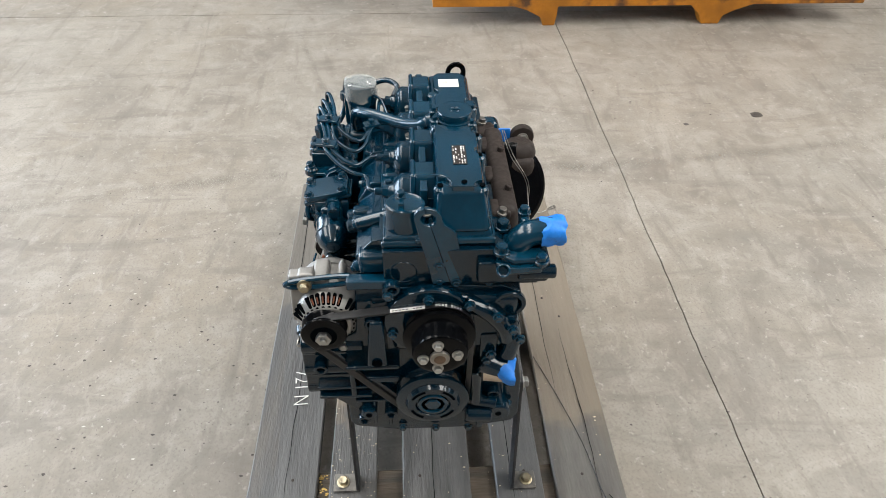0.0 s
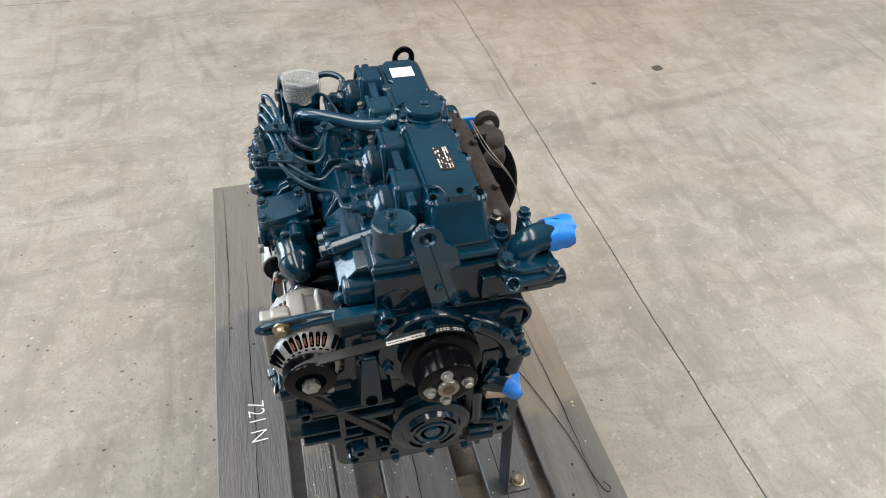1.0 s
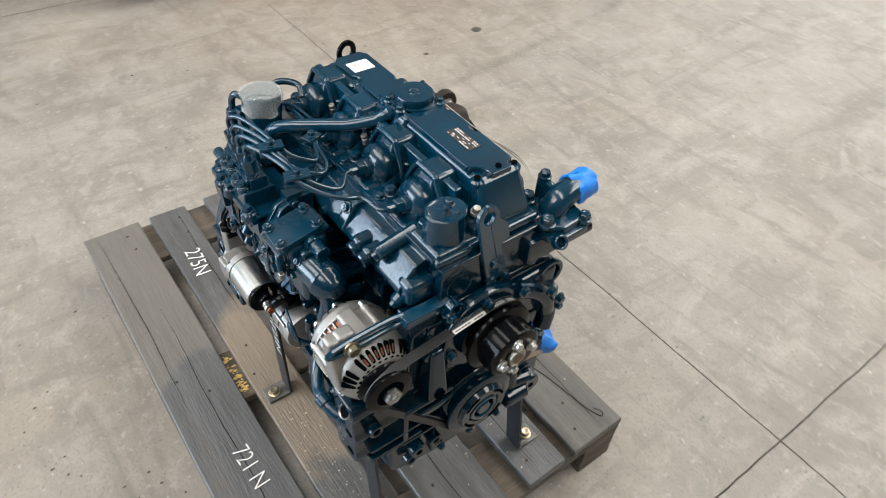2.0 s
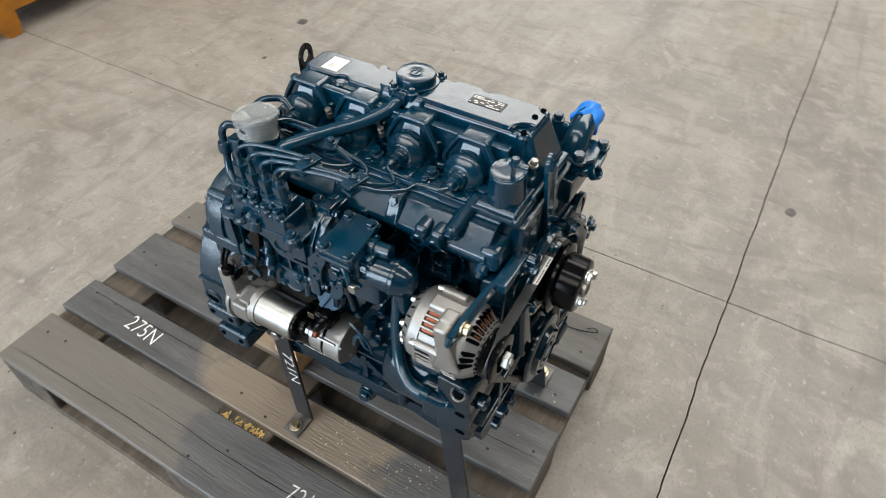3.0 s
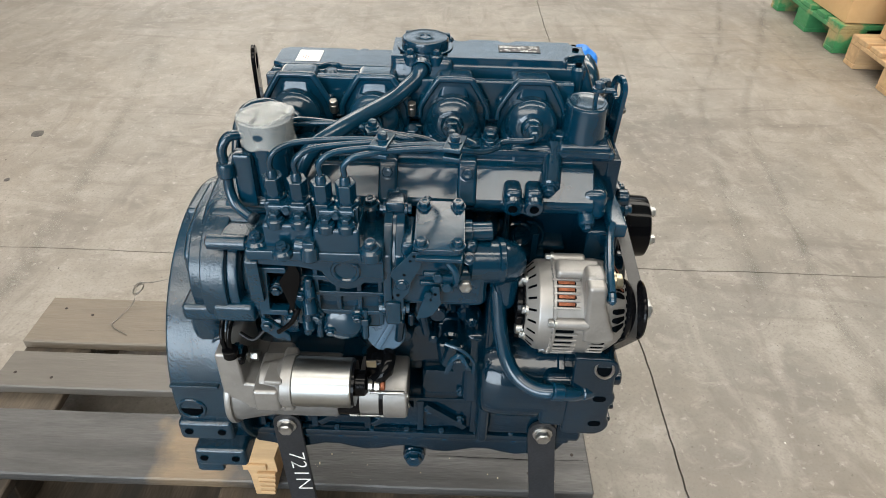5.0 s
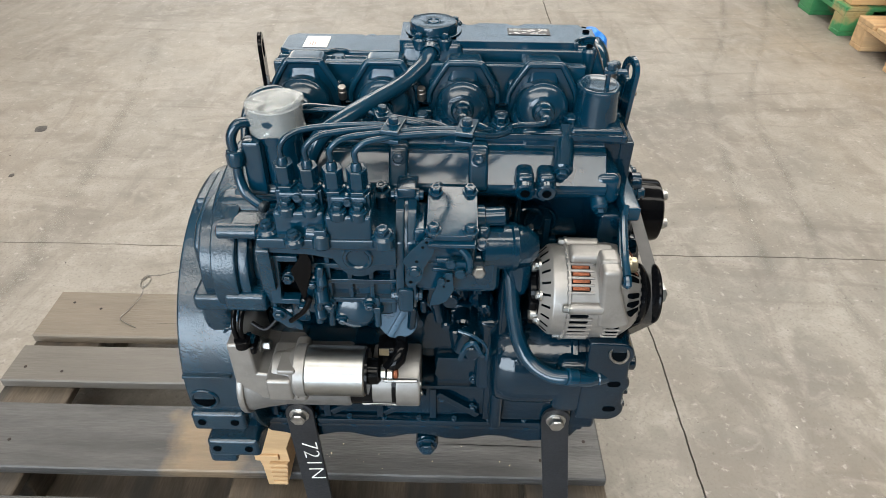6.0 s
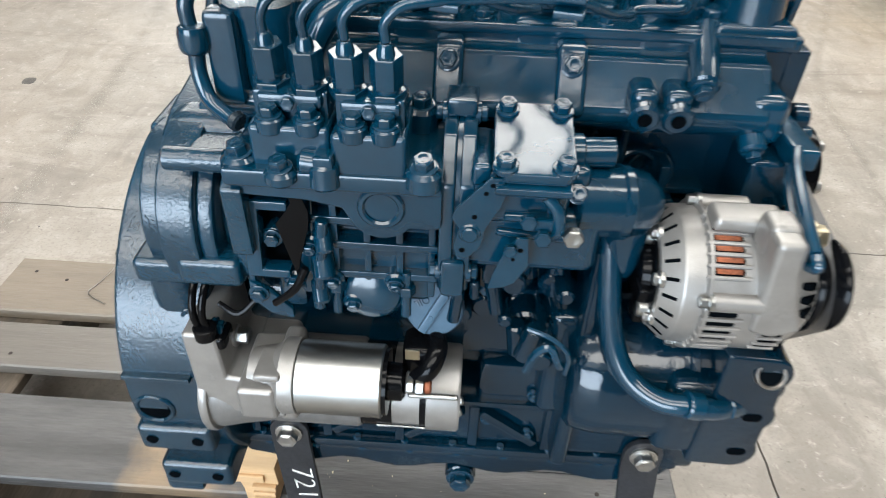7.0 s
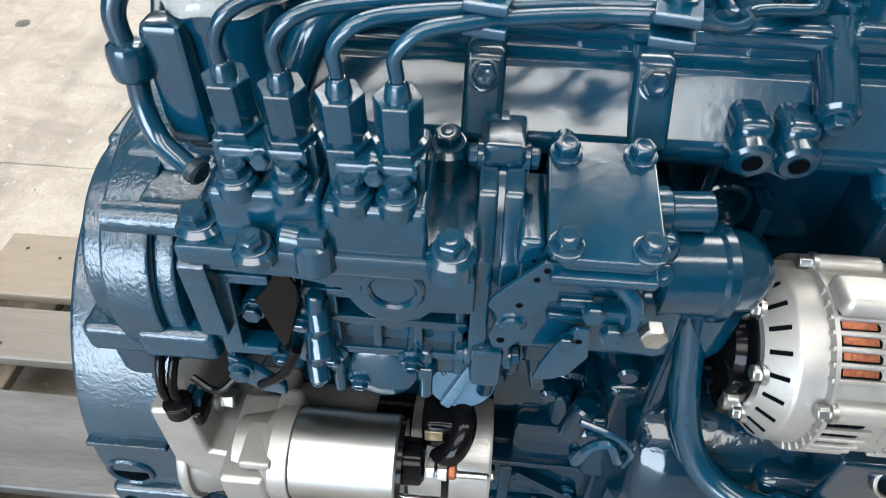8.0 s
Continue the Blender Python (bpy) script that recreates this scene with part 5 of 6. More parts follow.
for a in [92.8 + 8.4 * k for k in range(7)] + [166.8 + 8.4 * k for k in range(7)]:
    m = Matrix.Translation((AX, 0, AZ)) @ Matrix.Rotation(-radians(a), 4, "Y")
    bm = bmesh.new()
    block(bm, AR - 0.003, AR + 0.0024, 0.123, 0.153, -0.0016, 0.0016, 0.0012, 2, m=m)
    part("louvre", bm, ALU, alternator)
for a in [166.8 + 8.4 * k for k in range(6)]:
    m = Matrix.Translation((AX, 0, AZ)) @ Matrix.Rotation(-radians(a), 4, "Y")
    bm = bmesh.new()
    block(bm, 0.052, AR + 0.0020, 0.090, 0.109, -0.0013, 0.0013, 0.001, 2, m=m)
    part("louvre", bm, ALU, alternator)
for a in (30, 95, 150, 205, 265):
    c, sn = math.cos(radians(a)), math.sin(radians(a))
    bolt(alternator, (AX + 0.0385 * c, 0.180, AZ + 0.0385 * sn), (0, 1, 0), 0.0050, ZINC_BOLT)
# front vents and rear fan slots: their inner shade as black dots and strips
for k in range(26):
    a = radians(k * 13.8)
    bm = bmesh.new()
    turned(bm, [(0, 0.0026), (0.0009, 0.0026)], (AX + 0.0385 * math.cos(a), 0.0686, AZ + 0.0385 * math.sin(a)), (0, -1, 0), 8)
    part("vent_shade", bm, SHADE_AND_PRINT, alternator)
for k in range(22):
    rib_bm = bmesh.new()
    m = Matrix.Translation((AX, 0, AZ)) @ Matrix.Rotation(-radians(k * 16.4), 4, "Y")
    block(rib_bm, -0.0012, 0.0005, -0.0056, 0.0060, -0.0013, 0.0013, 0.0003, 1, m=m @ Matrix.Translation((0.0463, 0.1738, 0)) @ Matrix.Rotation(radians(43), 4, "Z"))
    part("fan_slot_shade", rib_bm, SHADE_AND_PRINT, alternator)
bm = bmesh.new()
turned(bm, [(0, 0.0355), (0.0025, 0.0355), (0.0035, 0.034), (0.0035, 0.024), (0.009, 0.022), (0.0105, 0.012)], (AX, 0.1788, AZ), (0, 1, 0), 36)
block(bm, AX - 0.030, AX - 0.010, 0.180, 0.190, AZ - 0.030, AZ + 0.004, 0.003, 3)
part("rear_cover", bm, BLACK, alternator, "black plastic rear cover")
bm = bmesh.new()
rod(piece("terminal_stud"), (-0.165, 0.176, 0.708), (-0.165, 0.196, 0.708), 0.006)
hexagon(bm, (-0.165, 0.188, 0.708), (0, 1, 0), 0.007, 0.005)
rod(piece("terminal_stud"), (-0.196, 0.178, 0.664), (-0.196, 0.190, 0.664), 0.007)
settle(part("rear_terminal", bm, ZINC, alternator), ZINC)
bm = bmesh.new()
turned(bm, [(0, 0.010), (0.0005, 0.030), (0.002, 0.0345), (0.004, 0.0355), (0.007, 0.0345), (0.013, 0.028), (0.019, 0.0345), (0.022, 0.0355), (0.025, 0.0335), (0.0255, 0.015), (0.036, 0.015)], (RX, 0.042, RZ), (0, 1, 0), 44)
alt_pulley = part("pulley", bm, BLACK, alternator, "black alternator pulley")
# flat black disc paints the shade of the pulley's dished face
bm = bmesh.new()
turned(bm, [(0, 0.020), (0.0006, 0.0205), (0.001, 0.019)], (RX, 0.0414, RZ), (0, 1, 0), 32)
part("pulley_recess_shade", bm, SHADE_AND_PRINT, alternator)
bm = bmesh.new()
hexagon(bm, (RX, 0.042, RZ), (0, -1, 0), 0.0125, 0.009)
rod(bm, (RX, 0.036, RZ), (RX, 0.029, RZ), 0.0055)
part("pulley_nut", bm, ZINC, alternator)
bolt(alternator, (-0.150, 0.070, 0.625), (0, -1, 0), 0.0075, ZINC)

# slotted adjusting arm
bm = bmesh.new()
for z in (-0.0085, 0.0085):
    tube(bm, [(-0.224, 0.096, 0.7395 + z * 0.6), (-0.195, 0.094, 0.7435 + z), (-0.150, 0.088, 0.754 + z), (-0.128, 0.082, 0.761 + z * 0.8)], 0.0042, 8)
tube(bm, [(-0.224, 0.096, 0.7345), (-0.2305, 0.096, 0.7395), (-0.224, 0.096, 0.7445)], 0.0042, 8)
slab(bm, [(-0.134, 0.752), (-0.134, 0.770), (-0.095, 0.769), (-0.062, 0.768), (-0.062, 0.752), (-0.1, 0.753)], "y", 0.066, 0.086, 0.003)
arm = part("adjusting_arm", bm, PAINT_SMOOTH, engine, "slotted belt adjusting arm in dark paint")
bolt(arm, (-0.200, 0.091, 0.742), (0, -1, 0), 0.0088, ZINC_YELLOW, height=0.8)
bolt(arm, (-0.07, 0.064, 0.752), (0, -1, 0), 0.0085)

# ---- pulleys and belt at the front ----
WX, WZ, CX, CZ = 0.004, 0.676, -0.006, 0.507
bm = bmesh.new()
slab(bm, arc(-0.01, 0.69, 0.072, 20, 340, 20), "y", 0.052, 0.07, 0.005)
block(bm, -0.07, 0.13, 0.056, 0.085, 0.62, 0.74, 0.012, 3)
tube(bm, [(0.045, 0.060, 0.730), (0.080, 0.054, 0.712), (0.103, 0.050, 0.685), (0.112, 0.052, 0.655)], 0.0145, 16)
tube(bm, [(-0.05, 0.066, 0.728), (-0.02, 0.064, 0.738), (0.02, 0.064, 0.738), (0.06, 0.066, 0.728)], 0.009, 14)
tube(bm, [(0.118, 0.06, 0.68), (0.122, 0.055, 0.64), (0.116, 0.052, 0.610)], 0.014, 16)
block(bm, 0.095, 0.128, 0.045, 0.075, 0.655, 0.70, 0.006)
rod(bm, (0.075, 0.06, 0.593), (0.112, 0.053, 0.576), 0.023, bev=0.003)
block(bm, 0.07, 0.10, 0.052, 0.08, 0.60, 0.66, 0.006)
water_pump = part("water_pump", bm, PAINT_SHADED, engine)
bm = bmesh.new()
rod(bm, (0.066, 0.055, 0.57), (0.07, 0.052, 0.485), 0.011)
rod(bm, (0.062, 0.056, 0.487), (0.105, 0.05, 0.482), 0.012)
part("elbow_pipe", bm, PAINT_SHADED, water_pump)
for x, y, z in ((-0.012, 0.05, 0.745), (0.05, 0.045, 0.735), (0.092, 0.032, 0.722), (0.117, 0.034, 0.69), (0.132, 0.045, 0.655), (0.088, 0.045, 0.62), (-0.072, 0.054, 0.752), (-0.068, 0.05, 0.67), (0.082, 0.046, 0.605)):
    bolt(water_pump, (x, y, z), (0, -1, 0), 0.0068)
bm = bmesh.new()
turned(bm, [(0, 0.030), (0.0008, 0.038), (0.003, 0.0415), (0.008, 0.0425), (0.032, 0.0435), (0.034, 0.051), (0.036, 0.0560), (0.040, 0.0565), (0.043, 0.0545), (0.049, 0.045), (0.055, 0.0545), (0.058, 0.0565), (0.061, 0.053), (0.0615, 0.03)], (WX, -0.002, WZ), (0, 1, 0), 52)
wp_pulley = part("fan_pulley", bm, BLACK, engine, "black stepped fan pulley with four bolts")
bm = bmesh.new()
turned(bm, [(0, 0.010), (0.0004, 0.0105), (0.0006, 0.0148), (0.004, 0.0155), (0.008, 0.0155)], (WX - 0.001, -0.0075, WZ - 0.001), (0, 1, 0), 32)
part("hub", bm, STEEL, wp_pulley, "bare steel hub")
bm = bmesh.new()
turned(bm, [(0, 0.0088), (0.001, 0.0088)], (WX - 0.001, -0.0084, WZ - 0.001), (0, 1, 0), 24)
part("hub_bore", bm, material("rusty_bore", (0.10, 0.06, 0.035), 0.6, vary=0.3, scale=80), wp_pulley)
for a in (98, 8, 188, 262):
    bolt(wp_pulley, (WX + 0.0262 * math.cos(radians(a)), -0.0025, WZ + 0.0262 * math.sin(radians(a))), (0, -1, 0), 0.0068, ZINC_BOLT, height=0.8)
bm = bmesh.new()
turned(bm, [(0, 0.024), (0.0, 0.0255), (-0.007, 0.030), (-0.007, 0.043), (0.0, 0.047), (0.0006, 0.058), (0.003, 0.0625), (0.007, 0.063), (0.010, 0.0605), (0.016, 0.052), (0.022, 0.0605), (0.026, 0.063), (0.028, 0.060), (0.0285, 0.03)], (CX, 0.038, CZ), (0, 1, 0), 52)
crank_pulley = part("crank_pulley", bm, PAINT_SHADED, engine, "dark teal crankshaft pulley")
bm = bmesh.new()
turned(bm, [(0, 0.038), (0.0105, 0.038)], (CX, 0.0345, CZ), (0, 1, 0), 40)
turned(bm, [(0, 0.0235), (0.010, 0.0235)], (CX, 0.0345, CZ), (0, 1, 0), 40)
part("pulley_web", bm, PAINT_SHADED, crank_pulley)
bm = bmesh.new()
ring(bm, (CX, 0.036, CZ), (0, -1, 0), 0.026, 0.019, 0.006, floor=0)
hexagon(bm, (CX, 0.038, CZ), (0, -1, 0), 0.0150, 0.008, 0.002)
part("crank_bolt", bm, PAINT_SMOOTH, crank_pulley)
# black arcs over the solid web imitate shade in its openings
for a in (20, 110, 200, 290):
    bm = bmesh.new()
    slab(bm, arc(CX, CZ, 0.0405, a, a + 44, 8) + arc(CX, CZ, 0.0360, a + 44, a, 8), "y", 0.0302, 0.0308, 0)
    part("web_opening_shade", bm, SHADE_AND_PRINT, crank_pulley)
# black dots on the web, painted shade of four bolt holes
for a in (0, 90, 180, 270):
    bm = bmesh.new()
    turned(bm, [(0, 0.0032), (0.001, 0.0032)], (CX + 0.033 * math.cos(radians(a)), 0.0343, CZ + 0.033 * math.sin(radians(a))), (0, -1, 0), 14)
    part("bolt_hole_shade", bm, SHADE_AND_PRINT, crank_pulley)


def tangent(c1, r1, c2, r2):
    """The outer tangent's points on two circles, on the left of the way from the first to the second."""
    d = Vector(c2) - Vector(c1)
    a = math.atan2(d.y, d.x) + math.acos((r1 - r2) / d.length)
    u = Vector((math.cos(a), math.sin(a)))
    return Vector(c1) + r1 * u, Vector(c2) + r2 * u


def belt_line():
    """The belt's middle line over the three pulleys, clockwise as seen from the front."""
    pul = [((AX, AZ - 0.004), 0.0335), ((WX, WZ), 0.0540), ((CX, CZ), 0.0605)]
    pts = []
    legs = [tangent(*pul[k], *pul[(k + 1) % 3]) for k in range(3)]
    for k in range(3):
        a, b = legs[k]
        (c, r) = pul[(k + 1) % 3]
        for s in range(8):
            pts.append(a.lerp(b, s / 8))
        a0 = math.atan2(b.y - c[1], b.x - c[0])
        n0 = legs[(k + 1) % 3][0]
        a1 = math.atan2(n0.y - c[1], n0.x - c[0])
        while a1 > a0:
            a1 -= 2 * math.pi
        for s in range(14):
            t = a0 + (a1 - a0) * s / 14
            pts.append(Vector((c[0] + r * math.cos(t), c[1] + r * math.sin(t))))
    return pts


line = belt_line()
bm = bmesh.new()
rings = []
for i, p in enumerate(line):
    d = (line[(i + 1) % len(line)] - line[i - 1]).normalized()
    out = Vector((-d.y, d.x))
    o, q = p + out * 0.003, p - out * 0.005
    rings.append([bm.verts.new(c) for c in ((o.x, 0.0455, o.y), (o.x, 0.0605, o.y), (q.x, 0.0565, q.y), (q.x, 0.0495, q.y))])
for a, b in zip(rings, rings[1:] + rings[:1]):
    for k in range(4):
        bm.faces.new((a[k], a[(k + 1) % 4], b[(k + 1) % 4], b[k]))
bmesh.ops.recalc_face_normals(bm, faces=bm.faces)
belt = part("fan_belt", bm, RUBBER, engine, "black rubber fan belt with a printed band")
# printed band on the outer face of the upper run
pa, pb = tangent((AX, AZ - 0.004), 0.0335, (WX, WZ), 0.0540)
way = (pb - pa).normalized()
up = Vector((-way.y, way.x))
origin = pa + way * 0.104 + up * 0.003
face = axes((origin.x, 0.053, origin.y), (way.x, 0, way.y), (0, 1, 0))
bm = bmesh.new()
block(bm, 0.0, 0.053, -0.0072, 0.0072, -0.001, 0.0006, 0, m=face)
band = part("printed_band", bm, INK, belt, "white printed band")
bm = bmesh.new()
for row in range(3):
    for k in range(9):
        if k != 5:
            block(bm, 0.0025 + 0.0053 * k, 0.0059 + 0.0053 * k, -0.0056 + 0.0046 * row, -0.0038 + 0.0046 * row, 0.0, 0.0009, 0, m=face)
part("print_bars", bm, SHADE_AND_PRINT, band)
bm = bmesh.new()
c0 = Vector((WX, WZ))
for row in range(4):
    for k in range(9):
        if k == 4:
            continue
        t = math.pi / 2 + 0.10 - 0.085 * k
        pts = []
        for tt, y in ((t, 0.0474 + 0.003 * row), (t - 0.06, 0.0474 + 0.003 * row), (t - 0.06, 0.0492 + 0.003 * row), (t, 0.0492 + 0.003 * row)):
            pts.append(bm.verts.new((c0.x + 0.0575 * math.cos(tt), y, c0.y + 0.0575 * math.sin(tt))))
        bm.faces.new(pts)
part("print_marks", bm, INK, belt)

# ---- flywheel housing ----
bm = bmesh.new()
rim = arc(0, 0.508, 0.197, -36, 216, 52)
rim += [(-0.186, 0.392), (-0.192, 0.380), (-0.192, 0.354), (-0.12, 0.352), (-0.10, 0.372), (0.10, 0.372), (0.12, 0.352), (0.192, 0.354), (0.192, 0.380), (0.186, 0.392)]
slab(bm, rim, "y", 0.580, 0.619, 0.005)
turned(piece("bell"), [(0, 0.135), (0.015, 0.150), (0.035, 0.164), (0.048, 0.170)], (0, 0.535, 0.508), (0, 1, 0), 56)
for side in (1, -1):
    skirt = [(side * x, z) for x, z in arc(0, 0.508, 0.1965, 142, 222, 26)]
    slab(piece("skirt"), skirt + [(side * -0.06, 0.385), (side * -0.06, 0.640)], "y", 0.537, 0.590, 0.006, 3)
# stepped drum over the pump drive
DX, DZ = -0.116, 0.690
for y0, y1, r in ((0.546, 0.566, 0.066), (0.519, 0.549, 0.0775), (0.506, 0.520, 0.0735), (0.490, 0.508, 0.056), (0.476, 0.4925, 0.0750)):
    turned(piece("drive_drum"), [(0, r - 0.004), (0.0015, r - 0.001), (0.004, r), (y1 - y0 - 0.004, r), (y1 - y0 - 0.0015, r - 0.001), (y1 - y0, r - 0.004)], (DX, y0, DZ), (0, 1, 0), 56)
slab(piece("web"), [(-0.150, 0.735), (-0.135, 0.7555), (-0.112, 0.766), (-0.06, 0.774), (0.0, 0.776), (0.0, 0.68), (-0.150, 0.68)], "y", 0.520, 0.556, 0.005, 3)
slab(piece("web"), [(-0.128, 0.700), (-0.105, 0.718), (-0.06, 0.728), (0.0, 0.730), (0.0, 0.62), (-0.128, 0.62)], "y", 0.552, 0.592, 0.006, 3)
slab(piece("web"), [(-0.135, 0.762), (-0.115, 0.774), (-0.05, 0.782), (-0.05, 0.75), (-0.135, 0.74)], "y", 0.488, 0.530, 0.003)
rod(piece("dowel"), (-0.182, 0.488, 0.763), (-0.182, 0.533, 0.763), 0.0085, bev=0.002)
rod(piece("boss"), (-0.125, 0.572, 0.700), (-0.137, 0.572, 0.702), 0.009, bev=0.002)
slab(piece("pump_flange"), [(-0.186, 0.696), (-0.207, 0.700), (-0.209, 0.757), (-0.196, 0.764), (-0.15, 0.768), (-0.15, 0.758), (-0.194, 0.752), (-0.192, 0.708)], "y", 0.472, 0.487, 0.002)
# shelf with its rounded front edge, lugs at the rim
block(piece("shelf"), -0.195, -0.12, 0.490, 0.540, 0.655, 0.681, 0.006, 3)
block(piece("shelf"), -0.188, -0.12, 0.536, 0.580, 0.648, 0.672, 0.006, 3)
block(piece("web"), -0.172, -0.11, 0.545, 0.585, 0.58, 0.655, 0.014, 3)
block(piece("web"), -0.05, 0.02, 0.575, 0.612, 0.680, 0.714, 0.006, 3)
block(piece("web"), -0.125, -0.02, 0.535, 0.585, 0.655, 0.712, 0.014, 3, top=(-0.09, -0.02, 0.54, 0.58))
block(piece("web"), -0.165, -0.10, 0.484, 0.525, 0.742, 0.760, 0.004)
block(piece("web"), -0.15, -0.10, 0.48, 0.56, 0.72, 0.770, 0.012, 3, top=(-0.135, -0.10, 0.49, 0.55))
for z, y0, y1 in ((0.457, 0.549, 0.622), (0.399, 0.540, 0.612)):
    block(piece("lug"), -0.201, -0.12, y0, y1, z - 0.0175, z + 0.0175, 0.006, 3)
ring(piece("plug_ring"), (-0.193, 0.597, 0.500), (-1, 0, 0), 0.019, 0.0145, 0.006, floor=0.003)
block(piece("rib"), -0.1995, -0.165, 0.555, 0.617, 0.540, 0.546, 0.002)
housing = part("flywheel_housing", bm, PAINT_CAST, engine, "dark teal cast flywheel housing")
settle(housing, PAINT_CAST)
# shade inside the lug holes and plug ring, painted as black discs
for y, z in ((0.608, 0.458), (0.564, 0.458), (0.599, 0.400), (0.555, 0.400)):
    bm = bmesh.new()
    turned(bm, [(0, 0.0055), (0.001, 0.0055)], (-0.2012, y, z), (-1, 0, 0), 14)
    part("bolt_hole_shade", bm, SHADE_AND_PRINT, housing)
bm = bmesh.new()
turned(bm, [(0, 0.0142), (0.0006, 0.0142)], (-0.1962, 0.597, 0.500), (-1, 0, 0), 20)
part("bolt_hole_shade", bm, SHADE_AND_PRINT, housing)
for p, ax in (((-0.128, 0.570, 0.690), (-1, 0.1, 0.1)), ((-0.165, 0.555, 0.600), (-1, -0.3, 0)), ((-0.19, 0.523, 0.605), (0, -1, 0))):
    bolt(housing, p, ax, 0.0075)
bm = bmesh.new()
for k in range(2):
    tube(bm, [(-0.172, 0.532 - 0.010 * k, 0.662), (-0.190, 0.534 - 0.009 * k, 0.646), (-0.199, 0.534 - 0.007 * k, 0.628), (-0.200, 0.530 - 0.006 * k, 0.612)], 0.0032, 10)
turned(bm, [(0, 0.006), (0.002, 0.0095), (0.012, 0.0095), (0.014, 0.007)], (-0.200, 0.527, 0.604), (0, 0, 1), 18)
block(bm, -0.204, -0.180, 0.512, 0.540, 0.592, 0.606, 0.004, 3)
tube(bm, [(-0.196, 0.512, 0.640), (-0.202, 0.495, 0.636), (-0.196, 0.480, 0.648)], 0.0024, 8)
part("cable_boot", bm, BLACK, housing, "dark rubber cable bundle")

# ---- exhaust side ----
bm = bmesh.new()
block(bm, 0.094, 0.135, 0.140, 0.400, 0.770, 0.836, 0.014, 4, top=(0.096, 0.130, 0.15, 0.395))
for y in (0.165, 0.255, 0.345, 0.395):
    block(bm, 0.084, 0.12, y - 0.02, y + 0.02, 0.775, 0.832, 0.008, 3)
turned(bm, [(0, 0.028), (0.03, 0.031), (0.055, 0.031), (0.068, 0.026), (0.075, 0.014)], (0.160, 0.365, 0.742), (0.05, 0.12, 1), 36)
block(bm, 0.12, 0.19, 0.33, 0.39, 0.74, 0.80, 0.02, 4)
slab(bm, arc(0.172, 0.806, 0.022, -20, 200, 12) + [(0.15, 0.77), (0.196, 0.77)], "y", 0.395, 0.412, 0.004)
exhaust = part("exhaust_manifold", bm, IRON, engine, "brown-black cast iron exhaust manifold")
bolt(exhaust, (0.172, 0.394, 0.806), (0, -1, 0.3), 0.0085, STEEL)
for p in ((0.096, 0.405, 0.835), (0.104, 0.150, 0.828)):
    bolt(exhaust, p, (0.2, 0, 1), 0.0065, STEEL, height=1.1)
for y in (0.20, 0.31):
    bolt(exhaust, (0.118, y, 0.833), (0.3, 0, 1), 0.006, IRON, height=1.3)
bm = bmesh.new()
turned(bm, [(0, 0.07), (0.006, 0.082), (0.018, 0.082), (0.024, 0.07)], (0.128, 0.33, 0.745), (0.30, -0.80, 0.45), 40)
block(bm, 0.12, 0.150, 0.30, 0.36, 0.65, 0.74, 0.02, 3)
part("heat_shield", bm, BLACK, engine, "black round heat shield")
bm = bmesh.new()
block(bm, 0.10, 0.150, 0.415, 0.45, 0.76, 0.826, 0.010, 4, top=(0.10, 0.128, 0.418, 0.448))
part("rear_cover", bm, PAINT_SMOOTH, engine)
bm = bmesh.new()
block(bm, 0.128, 0.150, 0.401, 0.405, 0.79, 0.822, 0.001)
part("tape_strip", bm, TAPE, engine, "strip of blue tape")
bm = bmesh.new()
tube(bm, [(0.128, 0.36, 0.845), (0.136, 0.30, 0.832), (0.150, 0.26, 0.825), (0.152, 0.22, 0.83), (0.148, 0.185, 0.835), (0.147, 0.16, 0.826)], 0.0007, 6)
part("wire", bm, STEEL, engine, "thin tie wire")
bm = bmesh.new()
tube(bm, [(0.131, 0.36, 0.845), (0.139, 0.30, 0.836), (0.157, 0.255, 0.82), (0.157, 0.22, 0.822), (0.150, 0.185, 0.828), (0.146, 0.155, 0.822)], 0.0007, 6)
part("wire", bm, STEEL, engine, "thin tie wire")

# water outlet with a taped mouth
bm = bmesh.new()
slab(bm, [(0.085, 0.055), (0.105, 0.04), (0.150, 0.042), (0.165, 0.062), (0.160, 0.10), (0.125, 0.13), (0.095, 0.118)], "z", 0.800, 0.812, 0.003)
slab(bm, [(0.092, 0.06), (0.11, 0.048), (0.146, 0.05), (0.156, 0.065), (0.152, 0.095), (0.125, 0.12), (0.1, 0.11)], "z", 0.810, 0.822, 0.004)
tube(bm, [(0.118, 0.085, 0.812), (0.122, 0.085, 0.827), (0.134, 0.086, 0.838), (0.155, 0.087, 0.842), (0.172, 0.087, 0.843)], 0.0195, 24)
block(bm, 0.125, 0.14, 0.10, 0.13, 0.81, 0.85, 0.006)
outlet = part("water_outlet", bm, PAINT_SMOOTH, engine)
for p, s in (((0.094, 0.068, 0.822), 0.0095), ((0.150, 0.052, 0.816), 0.0085), ((0.102, 0.118, 0.826), 0.0095), ((0.132, 0.12, 0.852), 0.0075)):
    bolt(outlet, p, (0, 0, 1), s, height=1.0)
bm = bmesh.new()
ring(bm, (0.096, 0.045, 0.806), (-0.2, -0.9, 0.7), 0.0105, 0.0065, 0.012, floor=0.001)
part("plug_boss", bm, PAINT_SMOOTH, outlet)


